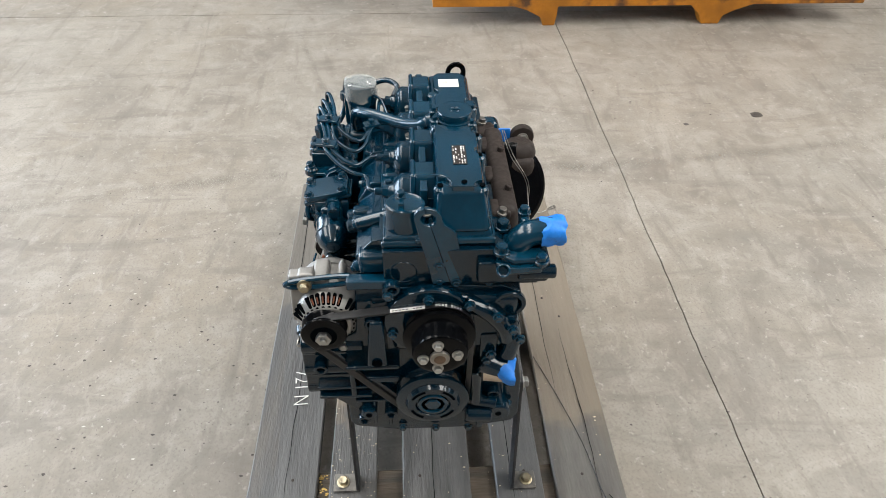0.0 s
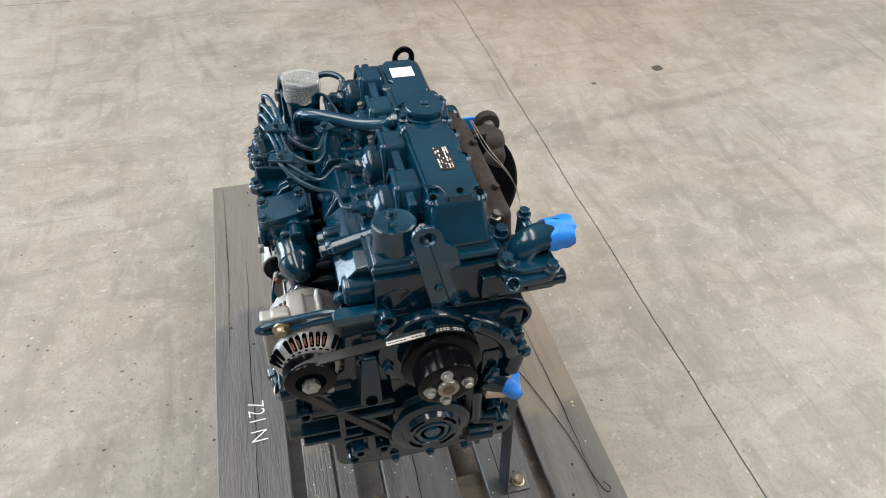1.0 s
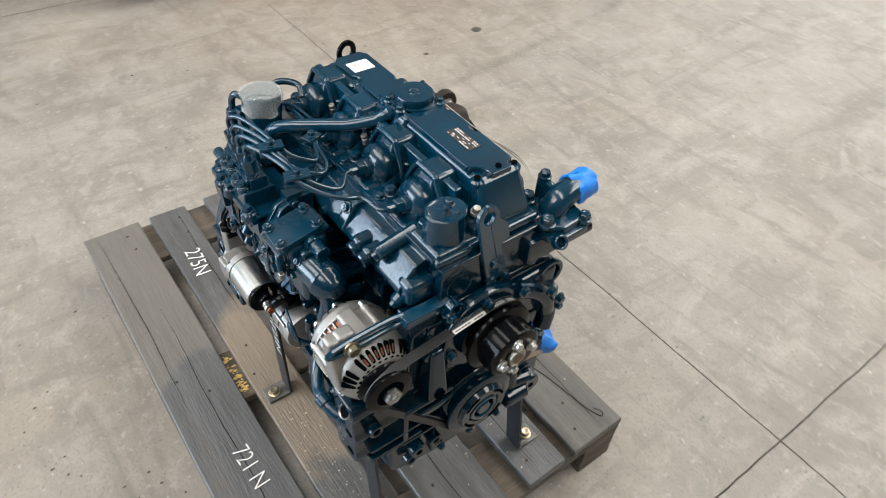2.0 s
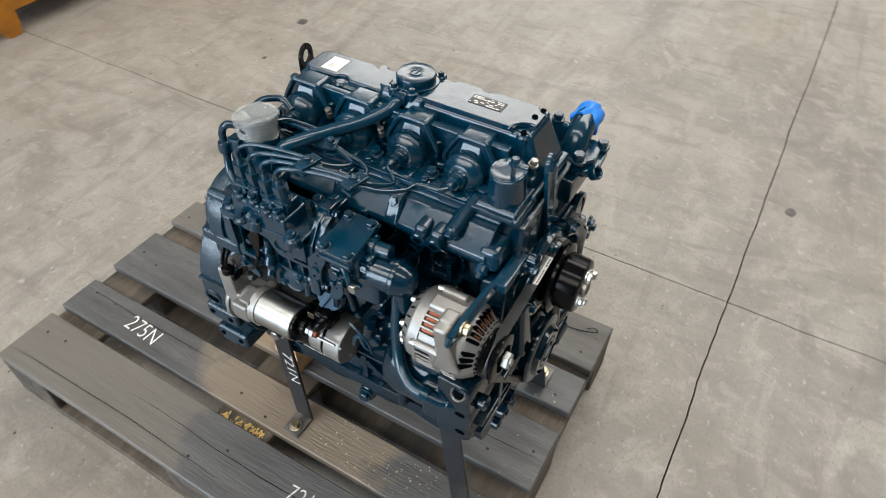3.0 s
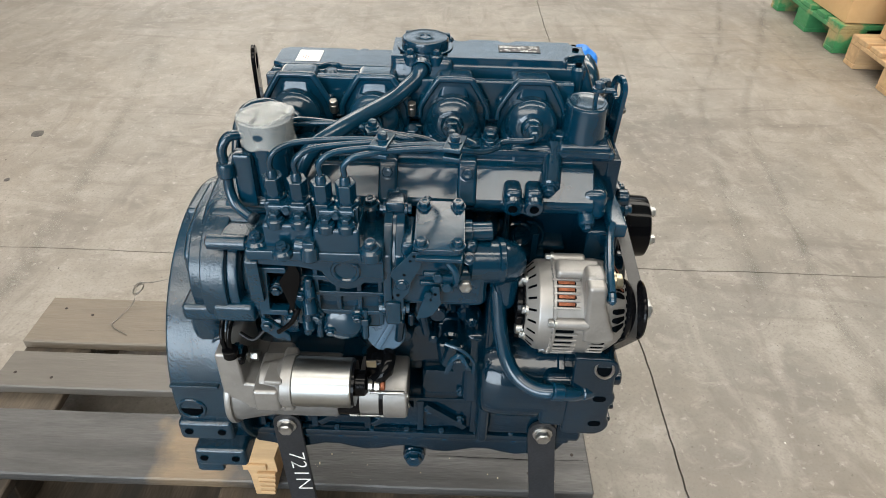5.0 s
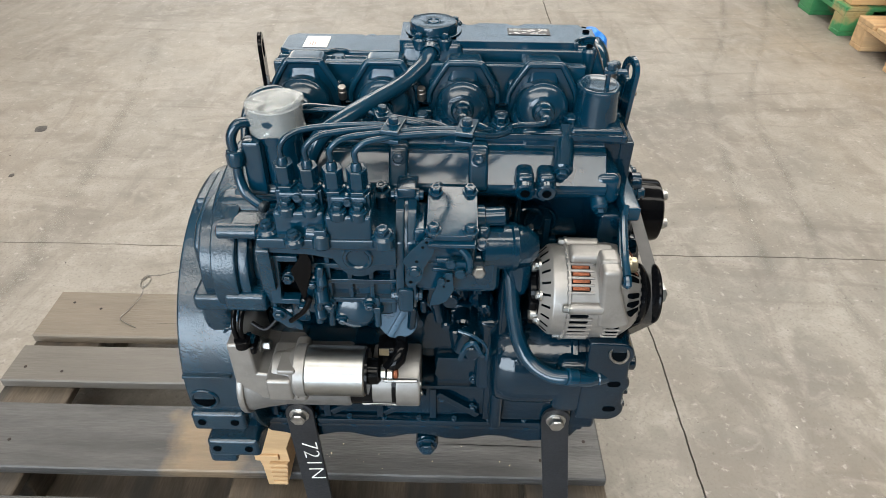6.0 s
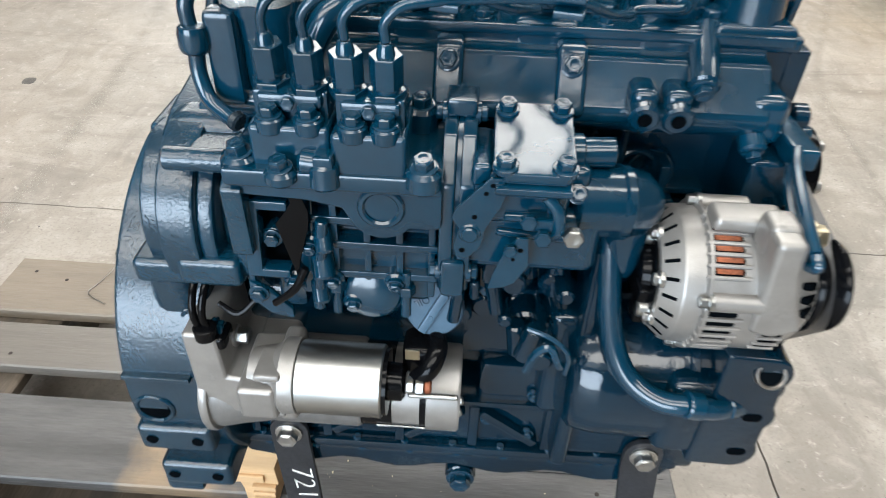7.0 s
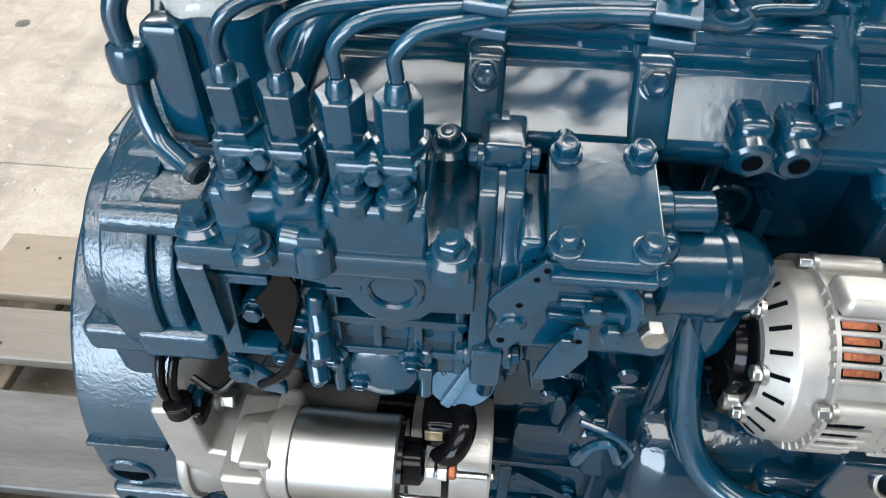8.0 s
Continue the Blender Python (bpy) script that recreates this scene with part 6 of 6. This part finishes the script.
def tape_wrap(name, p, axis, r, length, parent, seed):
    """A crumpled sleeve of tape over a pipe's mouth."""
    bm = bmesh.new()
    turned(bm, [(0, r * 0.98), (length * 0.3, r * 1.06), (length * 0.7, r * 1.1), (length * 0.97, r * 1.04), (length, r * 0.9), (length * 1.01, r * 0.5), (length * 1.01, r * 0.1)], p, axis, 26)
    bmesh.ops.subdivide_edges(bm, edges=list(bm.edges), cuts=1, use_grid_fill=True)
    for v in bm.verts:
        v.co += Vector([noise.noise(v.co * 70 + Vector((seed, k * 7.7, 0))) for k in range(3)]) * 0.0055
    return part(name, bm, TAPE, parent, "crumpled bright blue masking tape over a pipe mouth")


tape_wrap("tape_cover", (0.150, 0.087, 0.842), (1, 0, 0.02), 0.0205, 0.036, outlet, 2.0)
stub = bmesh.new()
tube(stub, [(0.080, 0.054, 0.572), (0.098, 0.051, 0.572), (0.112, 0.049, 0.572)], 0.0195, 20)
stub_ob = part("hose_stub", stub, material("beige_hose", (0.42, 0.33, 0.25), 0.6, vary=0.1), engine, "beige stub wrapped in blue tape")
tape_wrap("tape_cover", (0.104, 0.050, 0.574), (1, -0.12, 0.04), 0.0215, 0.026, stub_ob, 9.0)

# ---- lifting eyes ----
turn = Matrix.Translation((-0.011, 0.074, 0)) @ Matrix.Rotation(radians(10), 4, "Z")
slant = Matrix(((1, 0, -0.26, 0.229), (0, 1, 0.06, -0.053), (0, 0, 1, 0), (0, 0, 0, 1)))
def eye_plate(bm, cx, cz, r, hole, y0, y1, foot, wide=0.0, m=None):
    """A rounded plate with a hole through it: two half outlines that meet round the hole."""
    for s in (-1, 1):
        outer = [(cx + s * r * math.sin(radians(a)), cz + r * math.cos(radians(a))) for a in range(0, 91, 10)]
        inner = [(cx + s * hole * math.sin(radians(a)), cz + hole * math.cos(radians(a))) for a in range(180, -1, -15)]
        slab(bm, outer + ([(cx + s * r, cz - 0.012), (cx + s * (r + wide), cz - 0.028)] if s > 0 and wide else []) + [(cx + s * (r + wide * 0.5), foot), (cx, foot)] + inner, "y", y0, y1, 0.0008, 1, m=m)


bm = bmesh.new()
eye_plate(bm, 0, 0.880, 0.0195, 0.0105, -0.003, 0.003, 0.762, 0.013, turn @ slant)
hook_front = part("lifting_eye", bm, PAINT_SMOOTH, engine, "dark painted steel lifting eye")
bolt(engine, (-0.012, 0.096, 0.874), (0, -0.2, 1), 0.0055, STEEL, height=1.2)
bm = bmesh.new()
eye_plate(bm, 0, 0.875, 0.0195, 0.0105, -0.0025, 0.0025, 0.800, 0.0, Matrix.Translation((0.056, 0.5235, 0)) @ Matrix.Rotation(radians(10), 4, "Z"))
part("lifting_eye", bm, BLACK, engine, "black steel lifting eye")

# ---- air inlet, breather pipe, injection lines ----
bm = bmesh.new()
turned(bm, [(0, 0.024), (0.05, 0.026), (0.062, 0.0270), (0.066, 0.0285), (0.098, 0.0285), (0.0985, 0.025)], (-0.121, 0.468, 0.786), (0, 0, 1), 36)
block(bm, -0.150, -0.09, 0.43, 0.50, 0.776, 0.800, 0.010, 3)
block(bm, -0.155, -0.135, 0.478, 0.500, 0.79, 0.856, 0.005)
inlet = part("air_inlet", bm, PAINT_SMOOTH, engine)
bm = bmesh.new()
turned(bm, [(-0.031, 0.0296), (-0.026, 0.0299), (-0.004, 0.0304), (-0.001, 0.0295), (-0.0005, 0.025), (-0.001, 0.019), (-0.0015, 0.012), (-0.0015, 0.006), (-0.0015, 0.001)], (-0.121, 0.468, 0.889), (0, 0, 1), 40)
bmesh.ops.subdivide_edges(bm, edges=list(bm.edges), cuts=1, use_grid_fill=True)
for v in bm.verts:
    v.co += Vector([noise.noise(v.co * 48 + Vector((k * 3.1, 1.0, 0))) for k in range(3)]) * 0.0042
part("film_cover", bm, FILM, inlet, "cloudy plastic film over the inlet")
bm = bmesh.new()
tube(bm, [(0.004, 0.308, 0.896), (-0.006, 0.310, 0.893), (-0.018, 0.317, 0.885), (-0.045, 0.340, 0.874), (-0.075, 0.368, 0.868), (-0.105, 0.395, 0.862), (-0.126, 0.418, 0.852), (-0.132, 0.430, 0.835), (-0.130, 0.44, 0.81)], 0.0098, 18, 8)
breather = part("breather_pipe", bm, PAINT_SMOOTH, engine)
bm = bmesh.new()
ring(bm, (0.002, 0.308, 0.896), (-1, 0.1, -0.2), 0.0122, 0.0098, 0.008, 0.0012)
part("pipe_collar", bm, PAINT_SMOOTH, breather)

LINES = (
    ((-0.181, 0.4505, 0.852), (-0.182, 0.4505, 0.866), (-0.180, 0.443, 0.877), (-0.172, 0.425, 0.882), (-0.163, 0.385, 0.882), (-0.157, 0.345, 0.880), (-0.145, 0.322, 0.870), (-0.118, 0.310, 0.860), (-0.105, 0.335, 0.859), (-0.098, 0.358, 0.860), (-0.090, 0.378, 0.862), (-0.088, 0.42, 0.862), (-0.086, 0.452, 0.857), (-0.075, 0.454, 0.853)),
    ((-0.186, 0.425, 0.856), (-0.187, 0.425, 0.868), (-0.185, 0.416, 0.878), (-0.178, 0.400, 0.881), (-0.168, 0.365, 0.881), (-0.163, 0.338, 0.880), (-0.155, 0.302, 0.868), (-0.125, 0.283, 0.858), (-0.108, 0.300, 0.858), (-0.102, 0.330, 0.859), (-0.096, 0.352, 0.860), (-0.092, 0.362, 0.858), (-0.075, 0.362, 0.853)),
    ((-0.189, 0.400, 0.857), (-0.190, 0.400, 0.869), (-0.188, 0.391, 0.878), (-0.181, 0.375, 0.880), (-0.172, 0.340, 0.880), (-0.164, 0.300, 0.880), (-0.161, 0.265, 0.879), (-0.140, 0.247, 0.866), (-0.120, 0.242, 0.858), (-0.104, 0.258, 0.857), (-0.095, 0.268, 0.856), (-0.075, 0.270, 0.853)),
    ((-0.190, 0.3755, 0.857), (-0.191, 0.3755, 0.868), (-0.189, 0.366, 0.877), (-0.184, 0.350, 0.879), (-0.177, 0.33, 0.879), (-0.170, 0.295, 0.879), (-0.168, 0.262, 0.878), (-0.150, 0.240, 0.866), (-0.125, 0.222, 0.858), (-0.106, 0.218, 0.854), (-0.100, 0.205, 0.854), (-0.096, 0.182, 0.854), (-0.075, 0.178, 0.853)),
)
for pts in LINES:
    bm = bmesh.new()
    tube(bm, pts, 0.0032, 14, 8)
    part("injection_line", bm, PAINT_SMOOTH, engine)
for c, rot in (((-0.1675, 0.339, 0.880), -12), ((-0.1665, 0.267, 0.879), -12), ((-0.099, 0.357, 0.859), 20)):
    bm = bmesh.new()
    m = Matrix.Translation(c) @ Matrix.Rotation(radians(rot), 4, "Z")
    w = 0.0165 if c[1] < 0.35 or c[0] < -0.15 else 0.013
    block(bm, -w, w, -0.009, 0.009, 0.0025, 0.007, 0.001, m=m)
    block(bm, -w, w, -0.009, 0.009, -0.007, -0.0025, 0.001, m=m)
    cl = part("line_clamp", bm, PAINT_SMOOTH, engine)
    bolt(cl, (c[0], c[1], c[2] + 0.007), (0, 0, 1), 0.0055, height=1.0)
# leak-off line behind the inlet, thin spill pipes
bm = bmesh.new()
tube(bm, [(-0.10, 0.452, 0.868), (-0.085, 0.44, 0.865), (-0.075, 0.41, 0.858), (-0.07, 0.38, 0.852)], 0.0026, 8)
part("leak_off_line", bm, PAINT_SMOOTH, engine)
bm = bmesh.new()
tube(bm, [(-0.062, 0.456, 0.862), (-0.055, 0.48, 0.87), (-0.075, 0.50, 0.872), (-0.10, 0.505, 0.862), (-0.12, 0.505, 0.84)], 0.005, 10)
part("leak_off_line", bm, PAINT_SMOOTH, engine)
for y in (0.318, 0.41):
    bm = bmesh.new()
    rod(bm, (-0.034, y, 0.850), (-0.036, y, 0.862), 0.005)
    hexagon(bm, (-0.036, y, 0.862), (-0.3, 0, 1), 0.0052, 0.005)
    part("glow_plug", bm, STEEL, engine, "steel glow plug terminal")

# fuel hose with an inline valve
bm = bmesh.new()
tube(bm, [(-0.140, 0.487, 0.872), (-0.148, 0.500, 0.873), (-0.152, 0.508, 0.860), (-0.154, 0.507, 0.842)], 0.0054, 12)
tube(bm, [(-0.154, 0.506, 0.832), (-0.157, 0.506, 0.815), (-0.163, 0.500, 0.800), (-0.170, 0.488, 0.793), (-0.176, 0.478, 0.790)], 0.0056, 12)
hose = part("fuel_hose", bm, PAINT_SMOOTH, engine, "dark blue painted fuel hose with an inline valve")
bm = bmesh.new()
turned(bm, [(0, 0.006), (0.002, 0.0092), (0.005, 0.0102), (0.014, 0.0102), (0.018, 0.0092), (0.020, 0.006)], (-0.155, 0.506, 0.828), (0.05, 0, 1), 14)
part("inline_valve", bm, PAINT_SMOOTH, hose)
bm = bmesh.new()
rod(bm, (-0.174, 0.482, 0.792), (-0.177, 0.476, 0.790), 0.0068)
part("hose_clip", bm, HOSE, hose)
bm = bmesh.new()
tube(bm, [(-0.150, 0.505, 0.848), (-0.14, 0.512, 0.845), (-0.142, 0.516, 0.838), (-0.150, 0.512, 0.836)], 0.0008, 6)
part("lock_wire", bm, HOSE, hose)


# ---- support legs ----
def leg(name, side, y_top, y_foot, text=""):
    """A flat bar bolted to the crankcase, with its foot bent outwards and screwed to the pallet."""
    ob = thing(name, (side * 0.166, y_foot, PZ), "black flat steel leg screwed to the pallet" + (", chalked 721N" if text else ""), "support leg", "engine support legs")
    x0, x1 = side * 0.160, side * 0.166
    lo, hi = min(x0, x1), max(x0, x1)
    bm = bmesh.new()
    tmp = bmesh.new()
    slab(tmp, [(y_foot - 0.020, PZ + 0.003), (y_foot + 0.020, PZ + 0.003), (y_top + 0.0195, 0.42)] + arc(y_top, 0.436, 0.0195, 0, 180, 8) + [(y_top - 0.0195, 0.42)], "x", lo, hi, 0.001)
    merge(bm, tmp)
    f0, f1 = sorted((side * 0.160, side * 0.214))
    bar = part("bar", bm, LEG, ob)
    bm = bmesh.new()
    block(bm, f0, f1, y_foot - 0.020, y_foot + 0.020, PZ + 0.0015, PZ + 0.0075, 0.0015)
    part("foot", bm, LEG_FOOT, ob, "worn steel foot plate")
    bolt(ob, (side * 0.166, y_top, 0.434), (side, 0, 0), 0.0108, ZINC_BOLT, height=0.8)
    bolt(ob, (side * 0.194, y_foot, PZ + 0.0075), (0, 0, 1), 0.0105, ZINC_YELLOW, height=0.8)
    if text:
        mid = (y_foot * 0.62 + y_top * 0.38)
        lettering(bar, text, axes((-0.1665, mid - 0.002, 0.325), (0, -0.06, -1), (0, -1, 0.06)), 0.034, CHALK, "chalk_mark", "handwritten white chalk 721N", 0.0003, 1.25, -0.0007)
    return ob


leg("support_leg", -1, 0.487, 0.478, "721N")
leg("support_leg", -1, 0.128, 0.095)
leg("support_leg", 1, 0.487, 0.478)
leg("support_leg", 1, 0.128, 0.085)

# timber wedge under the flywheel housing
bm = bmesh.new()
slab(bm, [(0.527, 0.352), (0.622, 0.352), (0.614, 0.30), (0.602, 0.25), (0.592, 0.20), (0.590, PZ + 0.001), (0.556, PZ + 0.001), (0.549, 0.17), (0.553, 0.196), (0.543, 0.215), (0.545, 0.25), (0.533, 0.285)], "x", -0.094, 0.05, 0.002)
for k in range(5):
    z = 0.157 + 0.0125 * k
    block(bm, -0.101, -0.093, 0.552 - 0.0015 * k, 0.578, z, z + 0.0085, 0.002)
block(bm, -0.099, -0.093, 0.560, 0.60, 0.222, 0.236, 0.002)
tim = thing("timber_prop", (0, 0.6, PZ), "pale splintered timber prop between pallet and engine", "timber")
part("upright", bm, WOOD_BLOCK, tim)

# ---- distance: yellow steel stillage, pallets with goods ----
still = thing("steel_stillage", (1.28, 3.2, 0), "worn yellow painted steel stillage on the floor", "stillage")
for y in (2.83, 3.75):
    bm = bmesh.new()
    slab(bm, [(0.10, 0.105), (0.53, 0.105), (0.60, 0.085), (0.672, 0.048), (0.684, 0.040), (0.694, 0.0), (0.757, 0.0), (0.766, 0.05), (0.768, 0.102), (1.49, 0.102), (1.545, 0.05), (1.567, 0.0), (1.662, 0.0), (1.678, 0.045), (1.74, 0.075), (1.83, 0.105), (2.44, 0.105), (2.44, 0.30), (0.10, 0.30)], "y", y - 0.02, y + 0.06, 0.004)
    part("beam", bm, YELLOW, still)
bm = bmesh.new()
block(bm, 0.10, 2.44, 2.86, 3.8, 0.29, 0.95, 0.01)
part("bin_body", bm, YELLOW, still)

pallet("pallet", Matrix.Translation((3.04, -1.685, 0)) @ Matrix.Rotation(radians(181), 4, "Z"), GREEN, GREEN, "green painted wooden pallet with worn blocks")
pallet("pallet", Matrix.Translation((2.125, -1.70, 0)) @ Matrix.Rotation(radians(180), 4, "Z"), WOOD_BLOCK, WOOD_BLOCK, "bare new wooden pallet on the floor")
bm = bmesh.new()
block(bm, 2.67, 3.40, -2.82, -1.72, 0.146, 0.95, 0.006)
whole("cardboard_box", bm, CARD, "plain brown cardboard box on a green pallet", "box")
bm = bmesh.new()
block(bm, 1.76, 2.48, -2.84, -1.80, 0.146, 0.60, 0.006)
whole("wooden_crate", bm, WOOD_BLOCK, "closed pale wooden crate on a pallet", "crate")

# ---- loose bits ----
bm = bmesh.new()
zt = PZ + 0.003
loop = [(0.402 + 0.012 * math.cos(k * 1.1), 0.985 + 0.014 * math.sin(k * 1.1), 0.182 + 0.010 * math.cos(k * 1.1 + 1.0) - 0.0006 * k) for k in range(13)]
tube(bm, [(0.405, 0.86, 0.214), (0.408, 0.91, 0.206), (0.410, 0.955, 0.192)] + loop + [(0.388, 0.988, 0.168), (0.372, 0.995, 0.154), (0.338, 1.010, zt), (0.314, 1.018, zt), (0.298, 1.0, zt), (0.284, 0.972, zt)], 0.0010, 6, 5)
whole("wire_coil", bm, STEEL, "thin rusty wire curled on the pallet", "wire")
bm = bmesh.new()
tube(bm, [(0.262, 0.42, zt), (0.30, 0.30, zt), (0.335, 0.17, zt), (0.352, 0.06, zt), (0.362, 0.02, zt + 0.006), (0.375, 0.03, zt), (0.366, 0.045, zt)], 0.0009, 6, 6)
whole("cable_tie", bm, BLACK, "thin black wire lying along the pallet", "wire")
rnd = random.Random(11)


def flakes(name, mat, label, spots, lo, hi, z):
    """Scattered chips: small flat irregular shards."""
    bm = bmesh.new()
    for x, y in spots:
        r = lo + (hi - lo) * rnd.random() ** 3
        a0 = rnd.random() * 6.28
        long_way = rnd.uniform(1.0, 2.2)
        top = []
        for k in range(5):
            a = a0 + k * 1.2566
            q = r * rnd.uniform(0.6, 1.1)
            top.append(((x + q * long_way * math.cos(a), y + q * math.sin(a)), z + r * rnd.uniform(0.15, 0.5)))
        low = [bm.verts.new((p[0], p[1], z)) for p, _ in top]
        high = [bm.verts.new((x + (p[0] - x) * 0.8, y + (p[1] - y) * 0.8, h)) for p, h in top]
        bm.faces.new(high)
        for k in range(5):
            bm.faces.new((low[k], low[(k + 1) % 5], high[(k + 1) % 5], high[k]))
    bmesh.ops.recalc_face_normals(bm, faces=bm.faces)
    return whole(name, bm, mat, label, "debris", kind="stuff")


near = [(rnd.gauss(-0.75, 0.35), rnd.gauss(0.35, 0.5)) for _ in range(900)] + [(rnd.uniform(-1.6, 2.6), rnd.uniform(-1.2, 3.2)) for _ in range(500)]
near = [p for p in near if not (-0.41 < p[0] < 0.41 and -0.02 < p[1] < 1.21)]
flakes("pale_chips", material("pale_chip", (0.50, 0.47, 0.43), 0.8, vary=0.2, scale=30), "pale plaster chips scattered on the concrete", near[::5], 0.0006, 0.0034, 0.0)
flakes("dark_grit", material("dark_grit", (0.07, 0.06, 0.055), 0.8, vary=0.3, scale=30), "dark grit scattered on the concrete", near[1::2], 0.0007, 0.0040, 0.0)
on_boards = [(rnd.uniform(-0.222, -0.122), rnd.uniform(0.02, 0.42)) for _ in range(150)] + [(rnd.uniform(-0.07, 0.07), rnd.uniform(0.02, 0.5)) for _ in range(30)] + [(rnd.uniform(0.115, 0.19), rnd.uniform(0.02, 0.3)) for _ in range(40)] + [(rnd.uniform(0.26, 0.39), rnd.uniform(0.02, 0.9)) for _ in range(25)]
flakes("wood_chips", material("wood_chip", (0.58, 0.50, 0.36), 0.8, vary=0.2, scale=30), "sawdust and pale wood chips on the pallet boards", on_boards, 0.0006, 0.0019, PZ + 0.0008)
# chips on the middle cross board, seen between the planks
mid = [(rnd.uniform(-0.25, -0.231), rnd.uniform(0.53, 0.65)) for _ in range(60)] + [(rnd.uniform(-0.25, -0.231), rnd.uniform(0.0, 0.13)) for _ in range(30)]
flakes("yellow_chips", material("yellow_chip", (0.72, 0.50, 0.16), 0.8, vary=0.2, scale=30), "yellow wood chips on a cross board", mid, 0.0015, 0.0050, 0.1222)
for x, y, r in ((1.475, 1.835, 0.030), (1.256, -0.318, 0.022), (1.14, 1.767, 0.012)):
    bm = bmesh.new()
    slab(bm, [(x + r * rnd.uniform(0.8, 1.1) * math.cos(k * 0.52), y + 0.8 * r * rnd.uniform(0.8, 1.1) * math.sin(k * 0.52)) for k in range(12)], "z", 0.0, 0.0012, 0)
    whole("oil_spot", bm, material("oil_spot_dark", (0.06, 0.055, 0.05), 0.5, vary=0.3, scale=40), "small dark dried spot on the concrete", "stain")


def tyre_mark(points, width):
    """A worn dark track on the concrete along a smooth line."""
    bm = bmesh.new()
    pts = [Vector((*p, 0)) for p in points]
    rows = []
    for i in range(len(pts) - 1):
        a, b, c, d = pts[max(i - 1, 0)], pts[i], pts[i + 1], pts[min(i + 2, len(pts) - 1)]
        for k in range(10):
            t = k / 10
            p = 0.5 * (2 * b + (c - a) * t + (2 * a - 5 * b + 4 * c - d) * t * t + (3 * b - a - 3 * c + d) * t ** 3)
            rows.append(p)
    prev = None
    across = bm.loops.layers.uv.new("across")
    for i in range(1, len(rows) - 1):
        way = (rows[i + 1] - rows[i - 1]).normalized()
        side = Vector((-way.y, way.x, 0)) * width * (0.75 + 0.25 * noise.noise(rows[i] * 6))
        now = [bm.verts.new(rows[i] + side + Vector((0, 0, 0.0006))), bm.verts.new(rows[i] - side + Vector((0, 0, 0.0006)))]
        if prev:
            for loop, u in zip(bm.faces.new((prev[0], prev[1], now[1], now[0])).loops, (0, 1, 1, 0)):
                loop[across].uv = (u, 0.5)
        prev = now
    return whole("tyre_mark", bm, SKID, "faint dark tyre track on the concrete", "tyre mark", "tyre tracks")


tyre_mark([(-3.2, 1.02), (-1.49, 1.275), (-0.93, 1.395), (-0.44, 1.46)], 0.055)
tyre_mark([(0.45, 1.46), (0.81, 1.48), (1.5, 1.56), (2.6, 1.75)], 0.05)
tyre_mark([(3.6, -1.7), (2.65, -1.32), (1.83, -0.973), (1.17, -0.874), (0.62, -0.794), (0.1, -0.78)], 0.035)
tyre_mark([(3.9, -1.5), (2.67, -1.12), (1.95, -0.82), (1.25, -0.70), (0.6, -0.62)], 0.035)
tyre_mark([(-0.60, 2.75), (-0.52, 2.45), (-0.43, 2.16), (-0.35, 2.0)], 0.03)
